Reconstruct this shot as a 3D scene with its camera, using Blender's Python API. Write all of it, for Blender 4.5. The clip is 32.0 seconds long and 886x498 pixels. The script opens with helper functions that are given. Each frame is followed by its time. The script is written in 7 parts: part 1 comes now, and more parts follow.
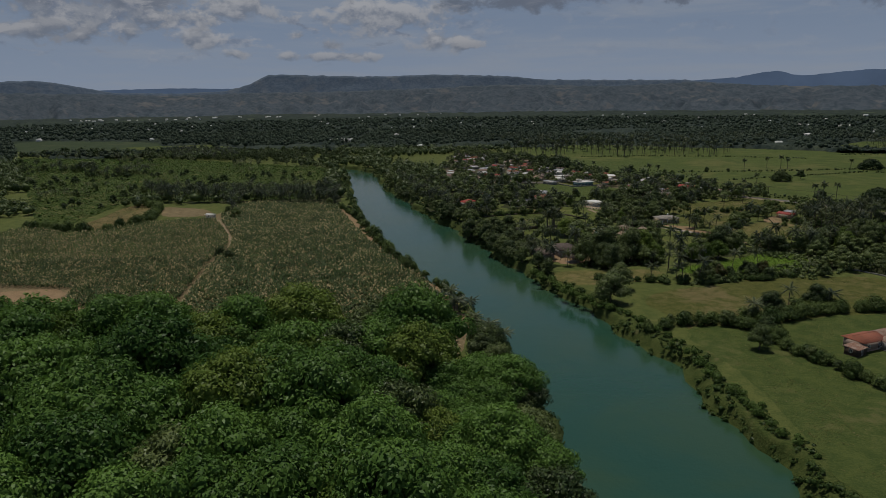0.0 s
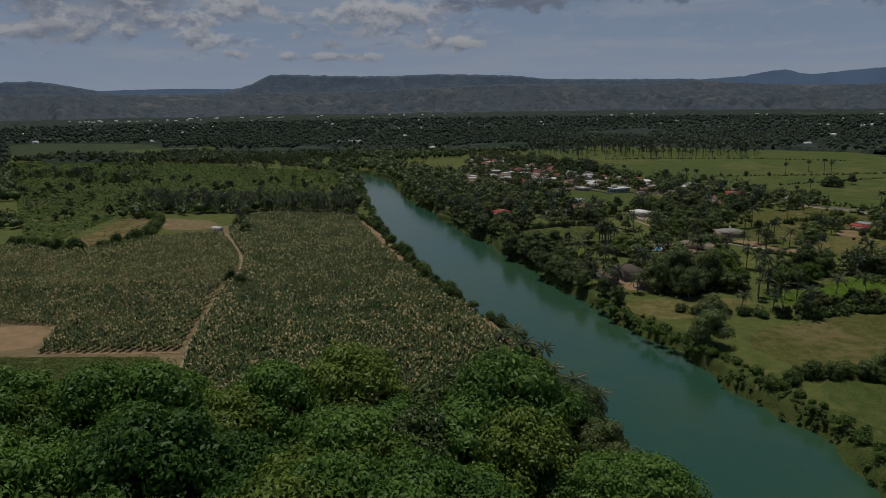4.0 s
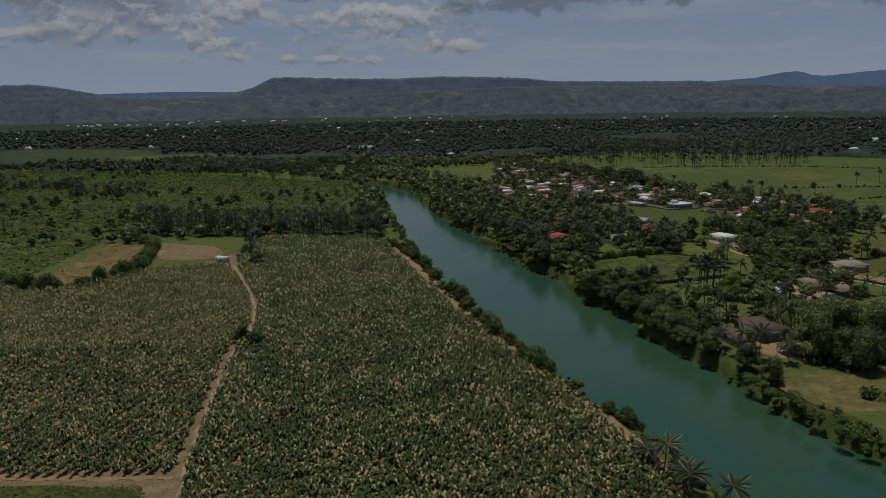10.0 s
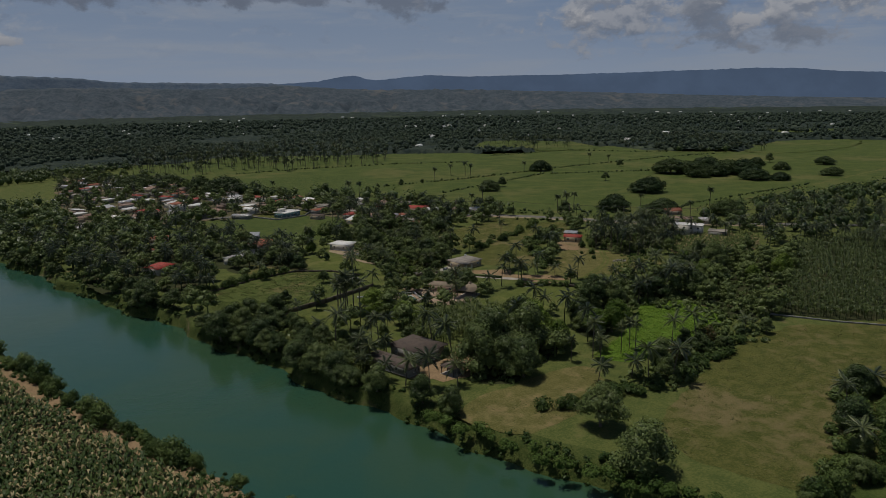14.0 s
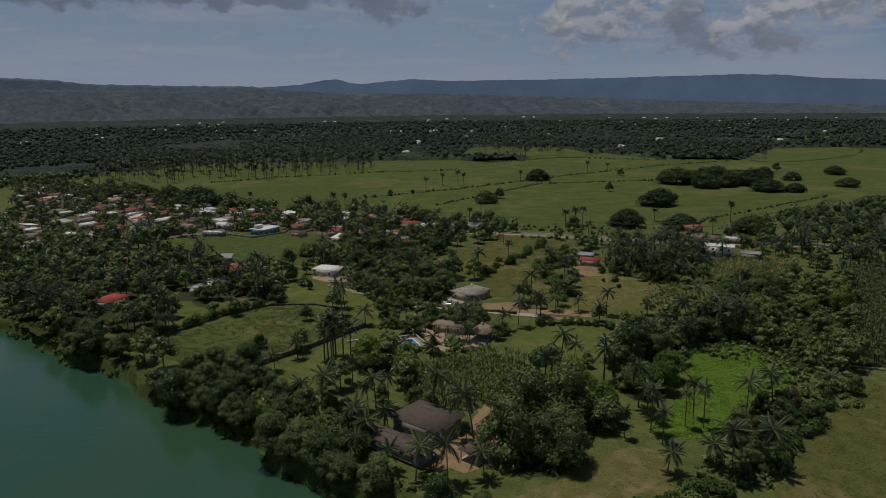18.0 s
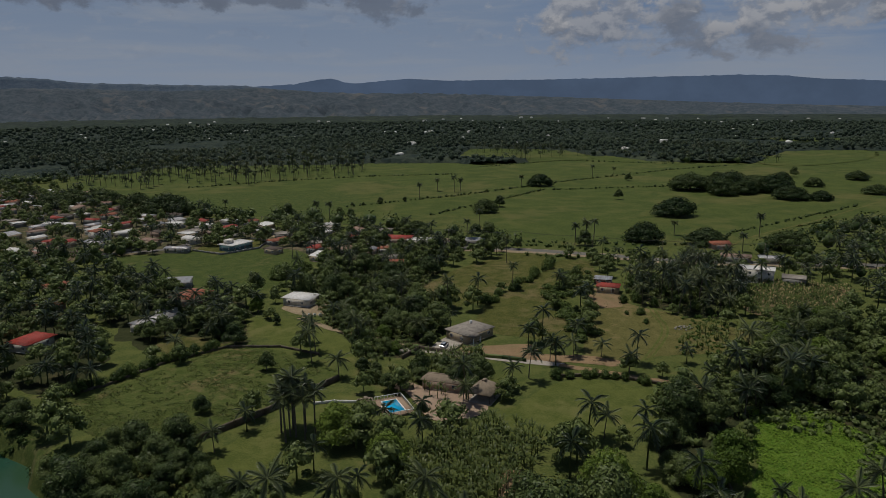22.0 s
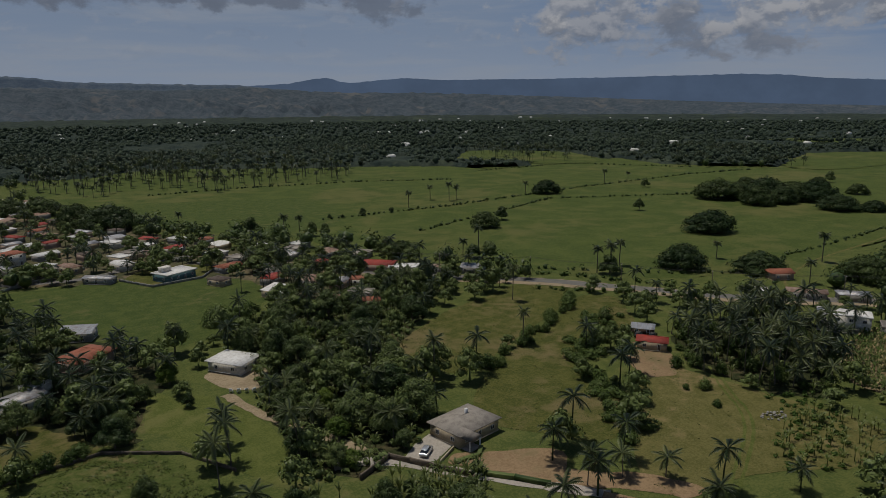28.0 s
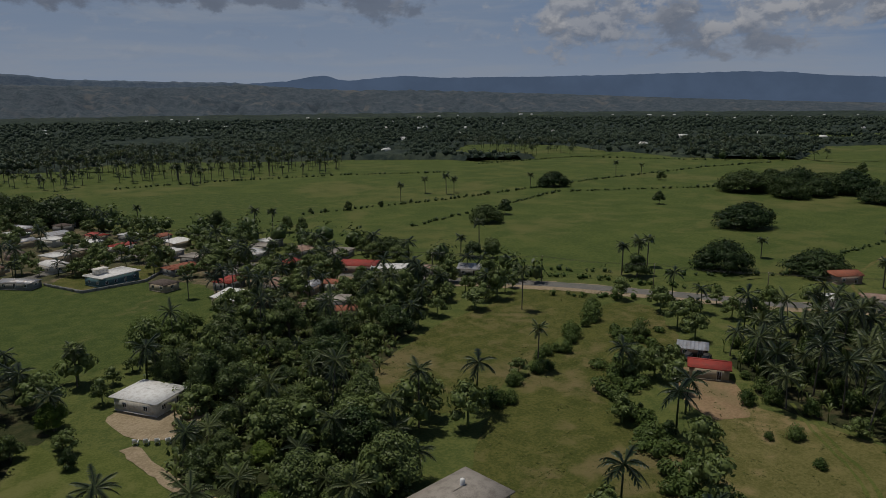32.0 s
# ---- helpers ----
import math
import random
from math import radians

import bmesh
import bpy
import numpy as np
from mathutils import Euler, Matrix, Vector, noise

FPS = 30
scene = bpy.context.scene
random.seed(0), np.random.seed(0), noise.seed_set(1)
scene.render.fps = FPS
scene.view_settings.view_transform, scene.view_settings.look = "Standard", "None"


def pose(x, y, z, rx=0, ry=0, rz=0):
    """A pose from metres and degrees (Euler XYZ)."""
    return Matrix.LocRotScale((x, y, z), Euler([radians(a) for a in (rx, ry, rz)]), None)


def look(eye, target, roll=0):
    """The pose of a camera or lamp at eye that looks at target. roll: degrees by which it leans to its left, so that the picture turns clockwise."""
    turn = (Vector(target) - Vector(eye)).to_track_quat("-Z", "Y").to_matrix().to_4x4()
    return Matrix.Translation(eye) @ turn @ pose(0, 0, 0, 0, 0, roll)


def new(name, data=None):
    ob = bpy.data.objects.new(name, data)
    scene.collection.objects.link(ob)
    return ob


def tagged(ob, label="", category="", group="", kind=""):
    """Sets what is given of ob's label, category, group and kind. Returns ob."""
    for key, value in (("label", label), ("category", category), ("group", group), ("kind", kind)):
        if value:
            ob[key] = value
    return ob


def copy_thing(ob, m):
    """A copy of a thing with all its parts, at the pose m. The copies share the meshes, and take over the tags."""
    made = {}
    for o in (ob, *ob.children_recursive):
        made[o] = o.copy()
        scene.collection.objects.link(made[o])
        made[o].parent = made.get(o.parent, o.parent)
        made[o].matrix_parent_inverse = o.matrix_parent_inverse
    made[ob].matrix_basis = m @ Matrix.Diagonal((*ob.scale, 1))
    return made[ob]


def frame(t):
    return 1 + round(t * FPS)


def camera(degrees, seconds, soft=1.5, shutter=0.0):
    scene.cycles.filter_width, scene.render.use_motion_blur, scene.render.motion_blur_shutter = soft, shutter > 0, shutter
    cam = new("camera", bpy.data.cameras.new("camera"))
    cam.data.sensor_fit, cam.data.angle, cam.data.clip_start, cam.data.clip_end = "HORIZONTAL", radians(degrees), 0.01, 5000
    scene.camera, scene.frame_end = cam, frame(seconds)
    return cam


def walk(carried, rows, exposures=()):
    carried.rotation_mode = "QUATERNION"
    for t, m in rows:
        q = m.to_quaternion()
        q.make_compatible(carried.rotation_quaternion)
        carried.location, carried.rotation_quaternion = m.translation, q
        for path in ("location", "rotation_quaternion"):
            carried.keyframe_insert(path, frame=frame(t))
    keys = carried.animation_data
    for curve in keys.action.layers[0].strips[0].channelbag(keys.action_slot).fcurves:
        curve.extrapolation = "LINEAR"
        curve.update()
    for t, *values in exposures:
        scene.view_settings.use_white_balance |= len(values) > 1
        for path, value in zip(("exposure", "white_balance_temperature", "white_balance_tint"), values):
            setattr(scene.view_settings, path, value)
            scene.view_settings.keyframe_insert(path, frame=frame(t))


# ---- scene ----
cam = camera(64.9, 32.0, soft=0.5)
METRES, EYE, TILT, LEAN, TURN = 400.0, 78.0, 0.57, 0.0, 0.0
ROWS = [
    (0.0, 0.0, 0.0, 0.0, -0.15, -12.91, 0.66),
    (0.5, -0.0052, 0.0147, -0.0001, -0.13, -12.91, 0.65),
    (1.0, -0.0111, 0.0296, -0.0003, -0.14, -12.9, 0.65),
    (1.5, -0.017, 0.0447, -0.0006, -0.12, -12.91, 0.66),
    (2.0, -0.0232, 0.0597, -0.0008, -0.12, -12.91, 0.68),
    (2.5, -0.0294, 0.0747, -0.0009, -0.12, -12.91, 0.7),
    (3.0, -0.0356, 0.0897, -0.0011, -0.13, -12.91, 0.75),
    (3.5, -0.0418, 0.1047, -0.0011, -0.13, -12.92, 0.78),
    (5.5, -0.0667, 0.164, -0.0018, -0.14, -12.92, 0.86),
    (6.0, -0.0728, 0.1791, -0.0021, -0.12, -12.92, 0.89),
    (6.5, -0.0788, 0.194, -0.002, -0.11, -12.92, 0.89),
    (7.0, -0.0846, 0.2093, -0.0023, -0.1, -12.91, 0.88),
    (7.5, -0.0901, 0.2242, -0.0023, -0.09, -12.89, 0.9),
    (8.0, -0.0955, 0.2392, -0.0022, -0.08, -12.88, 0.87),
    (8.5, -0.1002, 0.2543, -0.002, -0.06, -12.85, 0.87),
    (9.0, -0.1042, 0.2697, -0.002, -0.06, -12.81, 0.89),
    (9.5, -0.1075, 0.2853, -0.0019, -0.04, -12.78, 0.88),
    (10.0, -0.1098, 0.3005, -0.0016, -0.05, -12.71, 0.89),
    (10.5, -0.1113, 0.3151, -0.0017, -0.13, -12.71, 0.88),
    (11.0, -0.1121, 0.3297, -0.0018, -0.21, -12.68, 0.87),
    (11.5, -0.1127, 0.3445, -0.0022, -0.28, -12.65, 0.85),
    (12.0, -0.113, 0.3596, -0.0027, -0.36, -12.61, 0.86),
    (12.5, -0.1132, 0.3748, -0.003, -0.44, -12.59, 0.85),
    (13.0, -0.1123, 0.3895, -0.0033, -5.43, -12.63, 0.86),
    (13.5, -0.1109, 0.4035, -0.0031, -21.75, -12.87, 0.8),
    (14.0, -0.1101, 0.4189, -0.0026, -33.62, -12.97, 0.62),
    (14.5, -0.1085, 0.4334, -0.0027, -34.7, -12.92, 0.56),
    (16.5, -0.0859, 0.4896, -0.0034, -34.9, -12.72, 0.4),
    (17.0, -0.0785, 0.503, -0.0037, -34.94, -12.68, 0.34),
    (17.5, -0.0705, 0.5159, -0.0039, -34.98, -12.66, 0.3),
    (18.0, -0.0622, 0.5287, -0.0043, -35.04, -12.63, 0.27),
    (18.5, -0.0536, 0.5413, -0.0047, -35.08, -12.61, 0.25),
    (19.0, -0.0449, 0.5538, -0.005, -35.12, -12.59, 0.22),
    (19.5, -0.0357, 0.5664, -0.0055, -35.16, -12.6, 0.18),
    (20.0, -0.0266, 0.5788, -0.0058, -35.21, -12.6, 0.18),
    (20.5, -0.0174, 0.591, -0.0061, -35.24, -12.61, 0.17),
    (21.0, -0.0081, 0.6035, -0.0064, -35.29, -12.61, 0.14),
    (21.5, 0.0013, 0.6158, -0.0066, -35.31, -12.63, 0.13),
    (22.0, 0.0107, 0.6281, -0.0069, -35.33, -12.63, 0.12),
    (22.5, 0.0201, 0.6405, -0.007, -35.35, -12.63, 0.11),
    (23.0, 0.0297, 0.6529, -0.0072, -35.37, -12.63, 0.11),
    (23.5, 0.0392, 0.665, -0.0073, -35.39, -12.63, 0.1),
    (24.0, 0.0488, 0.6772, -0.0075, -35.4, -12.62, 0.1),
    (24.5, 0.0583, 0.6893, -0.0076, -35.42, -12.63, 0.1),
    (25.0, 0.0678, 0.7014, -0.0079, -35.43, -12.65, 0.1),
    (25.5, 0.0773, 0.7136, -0.0082, -35.45, -12.66, 0.11),
    (27.5, 0.1166, 0.7633, -0.0133, -35.48, -12.63, 0.13),
    (28.0, 0.1263, 0.7756, -0.017, -35.49, -12.61, 0.12),
    (28.5, 0.1361, 0.7878, -0.0206, -35.49, -12.61, 0.13),
    (29.0, 0.1458, 0.8001, -0.0245, -35.49, -12.61, 0.11),
    (29.5, 0.1554, 0.8124, -0.0282, -35.5, -12.6, 0.09),
    (30.0, 0.165, 0.8247, -0.0319, -35.51, -12.59, 0.1),
    (30.5, 0.1745, 0.837, -0.0357, -35.52, -12.6, 0.1),
    (31.0, 0.1841, 0.8493, -0.0394, -35.52, -12.61, 0.11),
    (31.5, 0.1933, 0.8612, -0.0431, -35.52, -12.62, 0.13),
    (32.0, 0.2029, 0.8735, -0.0469, -35.52, -12.62, 0.14),
]
walk(cam, [(t, pose(0, 0, EYE, TILT, LEAN, TURN) @ pose(METRES * x, METRES * y, METRES * z, 90 + pitch, roll, yaw)) for t, x, y, z, yaw, pitch, roll in ROWS])
scene.view_settings.exposure = -1.04

# ---- sky and sun ----
SUN_EL, SUN_AZ = 73.0, -15.0     # degrees up, and degrees clockwise from +y
sun_way = Vector((math.sin(radians(SUN_AZ)) * math.cos(radians(SUN_EL)), math.cos(radians(SUN_AZ)) * math.cos(radians(SUN_EL)), math.sin(radians(SUN_EL))))
sun = new("sun", bpy.data.lights.new("sun", "SUN"))
sun.data.energy, sun.data.angle, sun.data.color = 5.0, radians(0.6), (1.0, 0.95, 0.86)
sun.matrix_world = look(sun_way * 900, (0, 0, 0))


class Nodes:
    """Short hand for building node trees."""

    def __init__(self, tree):
        self.tree = tree
        tree.nodes.clear()

    def add(self, kind, inputs=()):
        n = self.tree.nodes.new(kind)
        for key, value in dict(inputs).items():
            if isinstance(value, bpy.types.NodeSocket):
                self.tree.links.new(value, n.inputs[key])
            else:
                n.inputs[key].default_value = value
        return n

    def math(self, op, a, b=0.0, c=0.0, clamp=False):
        n = self.add("ShaderNodeMath", {0: a, 1: b, 2: c})
        n.operation, n.use_clamp = op, clamp
        return n.outputs[0]

    def noise(self, vector, scale, detail=4.0, rough=0.55, distortion=0.0):
        n = self.add("ShaderNodeTexNoise", {"Vector": vector, "Scale": scale, "Detail": detail, "Roughness": rough, "Distortion": distortion})
        return n.outputs["Fac"]

    def mix(self, fac, a, b):
        n = self.add("ShaderNodeMix", {0: fac})
        n.data_type = "RGBA"
        for k, v in ((6, a), (7, b)):
            if isinstance(v, bpy.types.NodeSocket):
                self.tree.links.new(v, n.inputs[k])
            else:
                n.inputs[k].default_value = (*v[:3], 1)
        return n.outputs[2]

    def step(self, value, lo, hi, a=0.0, b=1.0):
        n = self.add("ShaderNodeMapRange", {"Value": value, "From Min": lo, "From Max": hi, "To Min": a, "To Max": b})
        n.interpolation_type = "SMOOTHSTEP"
        return n.outputs[0]


world = bpy.data.worlds.new("world")
scene.world = world
world.use_nodes = True
k = Nodes(world.node_tree)
sky = k.add("ShaderNodeTexSky")
sky.sky_type, sky.sun_disc, sky.sun_elevation, sky.sun_rotation = "NISHITA", False, radians(SUN_EL), radians(SUN_AZ)
sky.altitude, sky.air_density, sky.dust_density, sky.ozone_density = 100.0, 0.8, 0.3, 2.0
co = k.add("ShaderNodeTexCoord").outputs["Generated"]
sep = k.add("ShaderNodeSeparateXYZ", {0: co})
up = sep.outputs[2]
east = sep.outputs[0]
flat = k.add("ShaderNodeMapping", {"Vector": co, "Scale": (1, 1, 3.2)}).outputs[0]
# compass angle and height of the way looked along
az = k.math("MULTIPLY", k.math("ARCTAN2", east, sep.outputs[1]), 57.29578)
lumpy = k.add("ShaderNodeMapping", {"Vector": co, "Scale": (1, 1, 1.5)}).outputs[0]
ragged = k.noise(lumpy, 26.0, 9.0, 0.60, 0.15)
ragged_above = k.noise(k.add("ShaderNodeMapping", {"Vector": lumpy, "Location": (0, 0, 0.013)}).outputs[0], 26.0, 9.0, 0.60, 0.15)
veil = k.noise(k.add("ShaderNodeMapping", {"Vector": co, "Scale": (1, 1, 9)}).outputs[0], 4.0, 6.0, 0.6, 0.3)
puff = k.noise(flat, 9.5, 8.0, 0.58, 0.25)
shade = k.step(k.math("SUBTRACT", ragged, ragged_above), -0.12, 0.11)
# cumulus and grey cloud banks: compass angle, height, half width, half height, brightness
CLOUDS = [(-18.9, 0.078, 2.2, 0.013, 1.0), (-15.7, 0.120, 3.4, 0.024, 1.0), (-4.5, 0.112, 4.2, 0.026, 1.0), (0.5, 0.074, 3.4, 0.012, 0.9), (-26, 0.110, 7.0, 0.034, 0.62),
          (-27, 0.126, 8.0, 0.015, 0.1), (-19.4, 0.103, 1.8, 0.010, 0.9), (-15.5, 0.058, 1.2, 0.006, 0.8), (-11, 0.083, 1.1, 0.008, 0.9), (-8.5, 0.07, 0.9, 0.007, 0.8), (2.2, 0.072, 1.6, 0.008, 0.8), (-29, 0.085, 4.0, 0.014, 0.55), (6, 0.123, 4.5, 0.011, 0.0), (-9, 0.142, 4.0, 0.014, 0.1), (10, 0.126, 8.0, 0.013, 0.0), (30.5, 0.124, 3.8, 0.024, 0.0), (48, 0.105, 6.0, 0.046, 0.85),
          (53.9, 0.085, 2.4, 0.030, 0.15), (59.7, 0.105, 3.6, 0.040, 1.0), (59.5, 0.068, 2.4, 0.020, 0.2), (63.5, 0.108, 3.6, 0.026, 0.95), (56.2, 0.09, 1.5, 0.015, 1.0),
          (43.8, 0.09, 1.6, 0.012, 1.0), (67.5, 0.112, 3.0, 0.030, 0.9), (21, 0.128, 7.0, 0.010, 0.0), (-8, 0.055, 4.0, 0.006, 0.75)]
SKY_LOW, SKY_HIGH, SKY_BLUE, SKY_VEIL = (4.5, 5.5, 7.2), (3.5, 4.6, 6.5), (2.3, 3.8, 6.6), (4.9, 5.6, 6.8)
LIT_CLOUD, GREY_CLOUD = (7.4, 7.5, 7.9), (2.5, 3.0, 4.0)
base_sky = k.mix(k.step(up, 0.0, 0.13), SKY_LOW, SKY_HIGH)
base_sky = k.mix(k.math("MULTIPLY", k.step(az, 36, 56), k.step(up, 0.03, 0.12)), base_sky, SKY_BLUE)
base_sky = k.mix(k.step(veil, 0.42, 0.68, 0.0, 0.75), base_sky, SKY_VEIL)
base_sky = k.mix(k.step(up, 0.2, 0.5), base_sky, sky.outputs[0])
tone = base_sky
edge = k.math("MULTIPLY", k.math("SUBTRACT", ragged, 0.5), 4.2)
for a, e, w, h, light in CLOUDS:
    dx, dy = k.math("MULTIPLY_ADD", az, 1 / w, -a / w), k.math("MULTIPLY_ADD", up, 1 / h, -e / h)
    d = k.math("SUBTRACT", k.math("SQRT", k.math("MULTIPLY_ADD", dx, dx, k.math("MULTIPLY", dy, dy))), edge)
    mask = k.step(d, 0.40, 1.25, 0.85, 0.0)
    lit = k.math("MULTIPLY", k.math("MULTIPLY_ADD", shade, 0.6, k.step(dy, -1.0, 0.9, 0.0, 0.5)), light, clamp=True)
    tone = k.mix(mask, tone, k.mix(lit, GREY_CLOUD, LIT_CLOUD))
small = k.math("MULTIPLY", k.step(k.noise(k.add("ShaderNodeMapping", {"Vector": co, "Scale": (1, 1, 2.6)}).outputs[0], 20.0, 8.0, 0.6, 0.4), 0.53, 0.64, 0.0, 0.75), k.math("MULTIPLY", k.step(up, 0.03, 0.09), k.step(az, -4, 6, 1.0, 0.25)))
tone = k.mix(small, tone, k.mix(k.math("MULTIPLY", shade, 0.8), (3.0, 3.6, 4.9), LIT_CLOUD))
# broken cloud over the rest of the sky
rest = k.math("MULTIPLY", k.step(puff, 0.68, 0.84, 0.0, 0.5), k.step(up, 0.15, 0.22))
tone = k.mix(rest, tone, k.mix(shade, GREY_CLOUD, LIT_CLOUD))
bg = k.add("ShaderNodeBackground", {"Color": tone, "Strength": 0.09})
k.add("ShaderNodeOutputWorld", {"Surface": bg.outputs[0]})

# ---- materials ----
def material(name):
    m = bpy.data.materials.new(name)
    m.use_nodes = True
    return m, Nodes(m.node_tree)


def where(n, stretch=(1, 1, 1)):
    p = n.add("ShaderNodeNewGeometry").outputs["Position"]
    return n.add("ShaderNodeMapping", {"Vector": p, "Scale": stretch}).outputs[0]


def close(n, colour, rough=0.9, bump=None, depth=0.1, metal=0.0, spec=0.3):
    b = n.add("ShaderNodeBsdfPrincipled", {"Base Color": colour, "Roughness": rough, "Metallic": metal, "Specular IOR Level": spec})
    if bump is not None:
        n.tree.links.new(n.add("ShaderNodeBump", {"Height": bump, "Distance": depth, "Strength": 0.8}).outputs[0], b.inputs["Normal"])
    n.add("ShaderNodeOutputMaterial", {"Surface": b.outputs[0]})


def earth(name, low, high, patch, big=0.03, mid=0.22, fine=1.6, patch_at=(0.52, 0.68), depth=0.25, stretch=(1, 1, 1)):
    """Grass or soil: two greens mixed finely, with bald or dry patches."""
    m, n = material(name)
    p = where(n, stretch)
    f = n.noise(p, fine, 6.0, 0.7)
    g = n.noise(p, mid, 5.0, 0.6, 0.4)
    b = n.noise(p, big, 4.0, 0.6, 0.6)
    c = n.mix(n.step(n.math("MULTIPLY_ADD", f, 0.6, n.math("MULTIPLY", g, 0.4)), 0.41, 0.58), low, high)
    c = n.mix(n.step(n.math("MULTIPLY_ADD", b, 0.6, n.math("MULTIPLY", g, 0.4)), *patch_at), c, patch)
    close(n, c, 0.95, f, depth, 0.0, 0.1)
    return m


def leaves(name, dark, light, scale=0.5, shine=0.25, through_light=0.25, dry=None, dry_at=(0.62, 0.8)):
    m, n = material(name)
    r = n.add("ShaderNodeObjectInfo").outputs["Random"]
    i = n.add("ShaderNodeNewGeometry").outputs["Random Per Island"]
    p = where(n)
    f = n.noise(p, scale, 3.0)
    mixv = n.math("ADD", n.math("MULTIPLY", r, 0.40), n.math("MULTIPLY_ADD", i, 0.20, n.math("MULTIPLY", f, 0.6)))
    c = n.mix(n.step(mixv, 0.28, 0.92), dark, light)
    if dry:
        c = n.mix(n.step(n.math("MULTIPLY_ADD", i, 0.6, n.math("MULTIPLY", f, 0.4)), *dry_at), c, dry)
    b = n.add("ShaderNodeBsdfPrincipled", {"Base Color": c, "Roughness": 0.45, "Specular IOR Level": shine})
    t = n.add("ShaderNodeBsdfTranslucent", {"Color": c})
    s = n.add("ShaderNodeMixShader", {0: through_light, 1: b.outputs[0], 2: t.outputs[0]})
    n.add("ShaderNodeOutputMaterial", {"Surface": s.outputs[0]})
    return m


def plain(name, colour, worn, rough=0.7, scale=1.2, metal=0.0, depth=0.02, wave=0.0, spec=0.3):
    """Plaster, paint, metal or thatch with stains at two scales."""
    m, n = material(name)
    p = n.add("ShaderNodeTexCoord").outputs["Object"]
    a, f = n.noise(p, scale, 5.0, 0.65), n.noise(p, scale * 9, 4.0, 0.7)
    r = n.add("ShaderNodeObjectInfo").outputs["Random"]
    c = n.mix(n.step(n.math("MULTIPLY_ADD", a, 0.7, n.math("MULTIPLY", f, 0.3)), 0.42, 0.66), colour, worn)
    c = n.mix(n.math("MULTIPLY", r, 0.25), c, worn)
    h = f
    if wave:
        w = n.add("ShaderNodeTexWave", {"Vector": p, "Scale": wave, "Distortion": 0.2})
        w.bands_direction = "X"
        h = n.math("ADD", n.math("MULTIPLY", f, 0.2), w.outputs["Fac"])
    close(n, c, rough, h, depth, metal, spec)
    return m


GRASS = earth("grass_ground", (0.060, 0.080, 0.021), (0.104, 0.116, 0.033), (0.150, 0.128, 0.056), patch_at=(0.54, 0.72))
PASTURE = earth("pasture_grass", (0.058, 0.068, 0.016), (0.106, 0.106, 0.029), (0.152, 0.124, 0.055), patch_at=(0.48, 0.64), depth=0.5)
PASTURE_GREEN = earth("river_pasture_grass", (0.045, 0.068, 0.017), (0.080, 0.100, 0.026), (0.122, 0.114, 0.046), patch_at=(0.53, 0.70), depth=0.5)
MEADOW = earth("meadow_grass", (0.050, 0.071, 0.017), (0.080, 0.100, 0.025), (0.108, 0.108, 0.036), big=0.010, mid=0.06, fine=0.7, patch_at=(0.48, 0.66))
LAWN = earth("lawn_grass", (0.070, 0.088, 0.020), (0.108, 0.122, 0.032), (0.134, 0.134, 0.045), fine=2.2)
DRYGRASS = earth("dry_grass", (0.090, 0.088, 0.026), (0.138, 0.124, 0.044), (0.215, 0.160, 0.080))
WEEDS = earth("weedy_field", (0.058, 0.080, 0.018), (0.094, 0.110, 0.031), (0.155, 0.130, 0.056), mid=0.35, fine=1.1, depth=0.6, patch_at=(0.49, 0.64))
CROPGREEN = earth("young_crop", (0.070, 0.140, 0.014), (0.120, 0.195, 0.026), (0.095, 0.135, 0.028), fine=1.3, depth=0.5)
SOIL = earth("bare_soil", (0.20, 0.135, 0.075), (0.27, 0.185, 0.105), (0.16, 0.13, 0.065), depth=0.1)
YARD = earth("trodden_yard", (0.048, 0.056, 0.024), (0.085, 0.078, 0.040), (0.170, 0.130, 0.082), big=0.05, mid=0.3, patch_at=(0.48, 0.62))
# litter and low growth, darkened to hold the dimness under trees
SHADED_LITTER = earth("shaded_leaf_litter", (0.026, 0.034, 0.013), (0.046, 0.050, 0.020), (0.085, 0.070, 0.036), mid=0.3, depth=0.4)
DARKFIELD = earth("dark_field", (0.030, 0.045, 0.020), (0.044, 0.060, 0.026), (0.060, 0.070, 0.032), big=0.01, mid=0.05, fine=0.3)
FIELDSOIL = earth("field_soil", (0.132, 0.100, 0.053), (0.200, 0.154, 0.084), (0.260, 0.190, 0.105), depth=0.2)
FALLOW = earth("fallow_stubble", (0.14, 0.115, 0.045), (0.20, 0.150, 0.070), (0.10, 0.11, 0.035), depth=0.3)
SANDY = earth("sandy_track", (0.22, 0.17, 0.105), (0.31, 0.245, 0.16), (0.19, 0.15, 0.08), depth=0.08)
ASPHALT = earth("worn_asphalt", (0.12, 0.115, 0.105), (0.16, 0.15, 0.135), (0.20, 0.18, 0.15), depth=0.02)
CONCRETE_GROUND = earth("concrete_ground", (0.30, 0.27, 0.23), (0.38, 0.34, 0.29), (0.24, 0.21, 0.17), depth=0.02)
TILES_GROUND = earth("terrace_paving", (0.28, 0.20, 0.14), (0.34, 0.25, 0.18), (0.25, 0.18, 0.13), depth=0.02)
BANKSOIL = earth("river_bank", (0.042, 0.062, 0.015), (0.078, 0.094, 0.026), (0.150, 0.118, 0.065), mid=0.3, depth=0.5, patch_at=(0.54, 0.68))
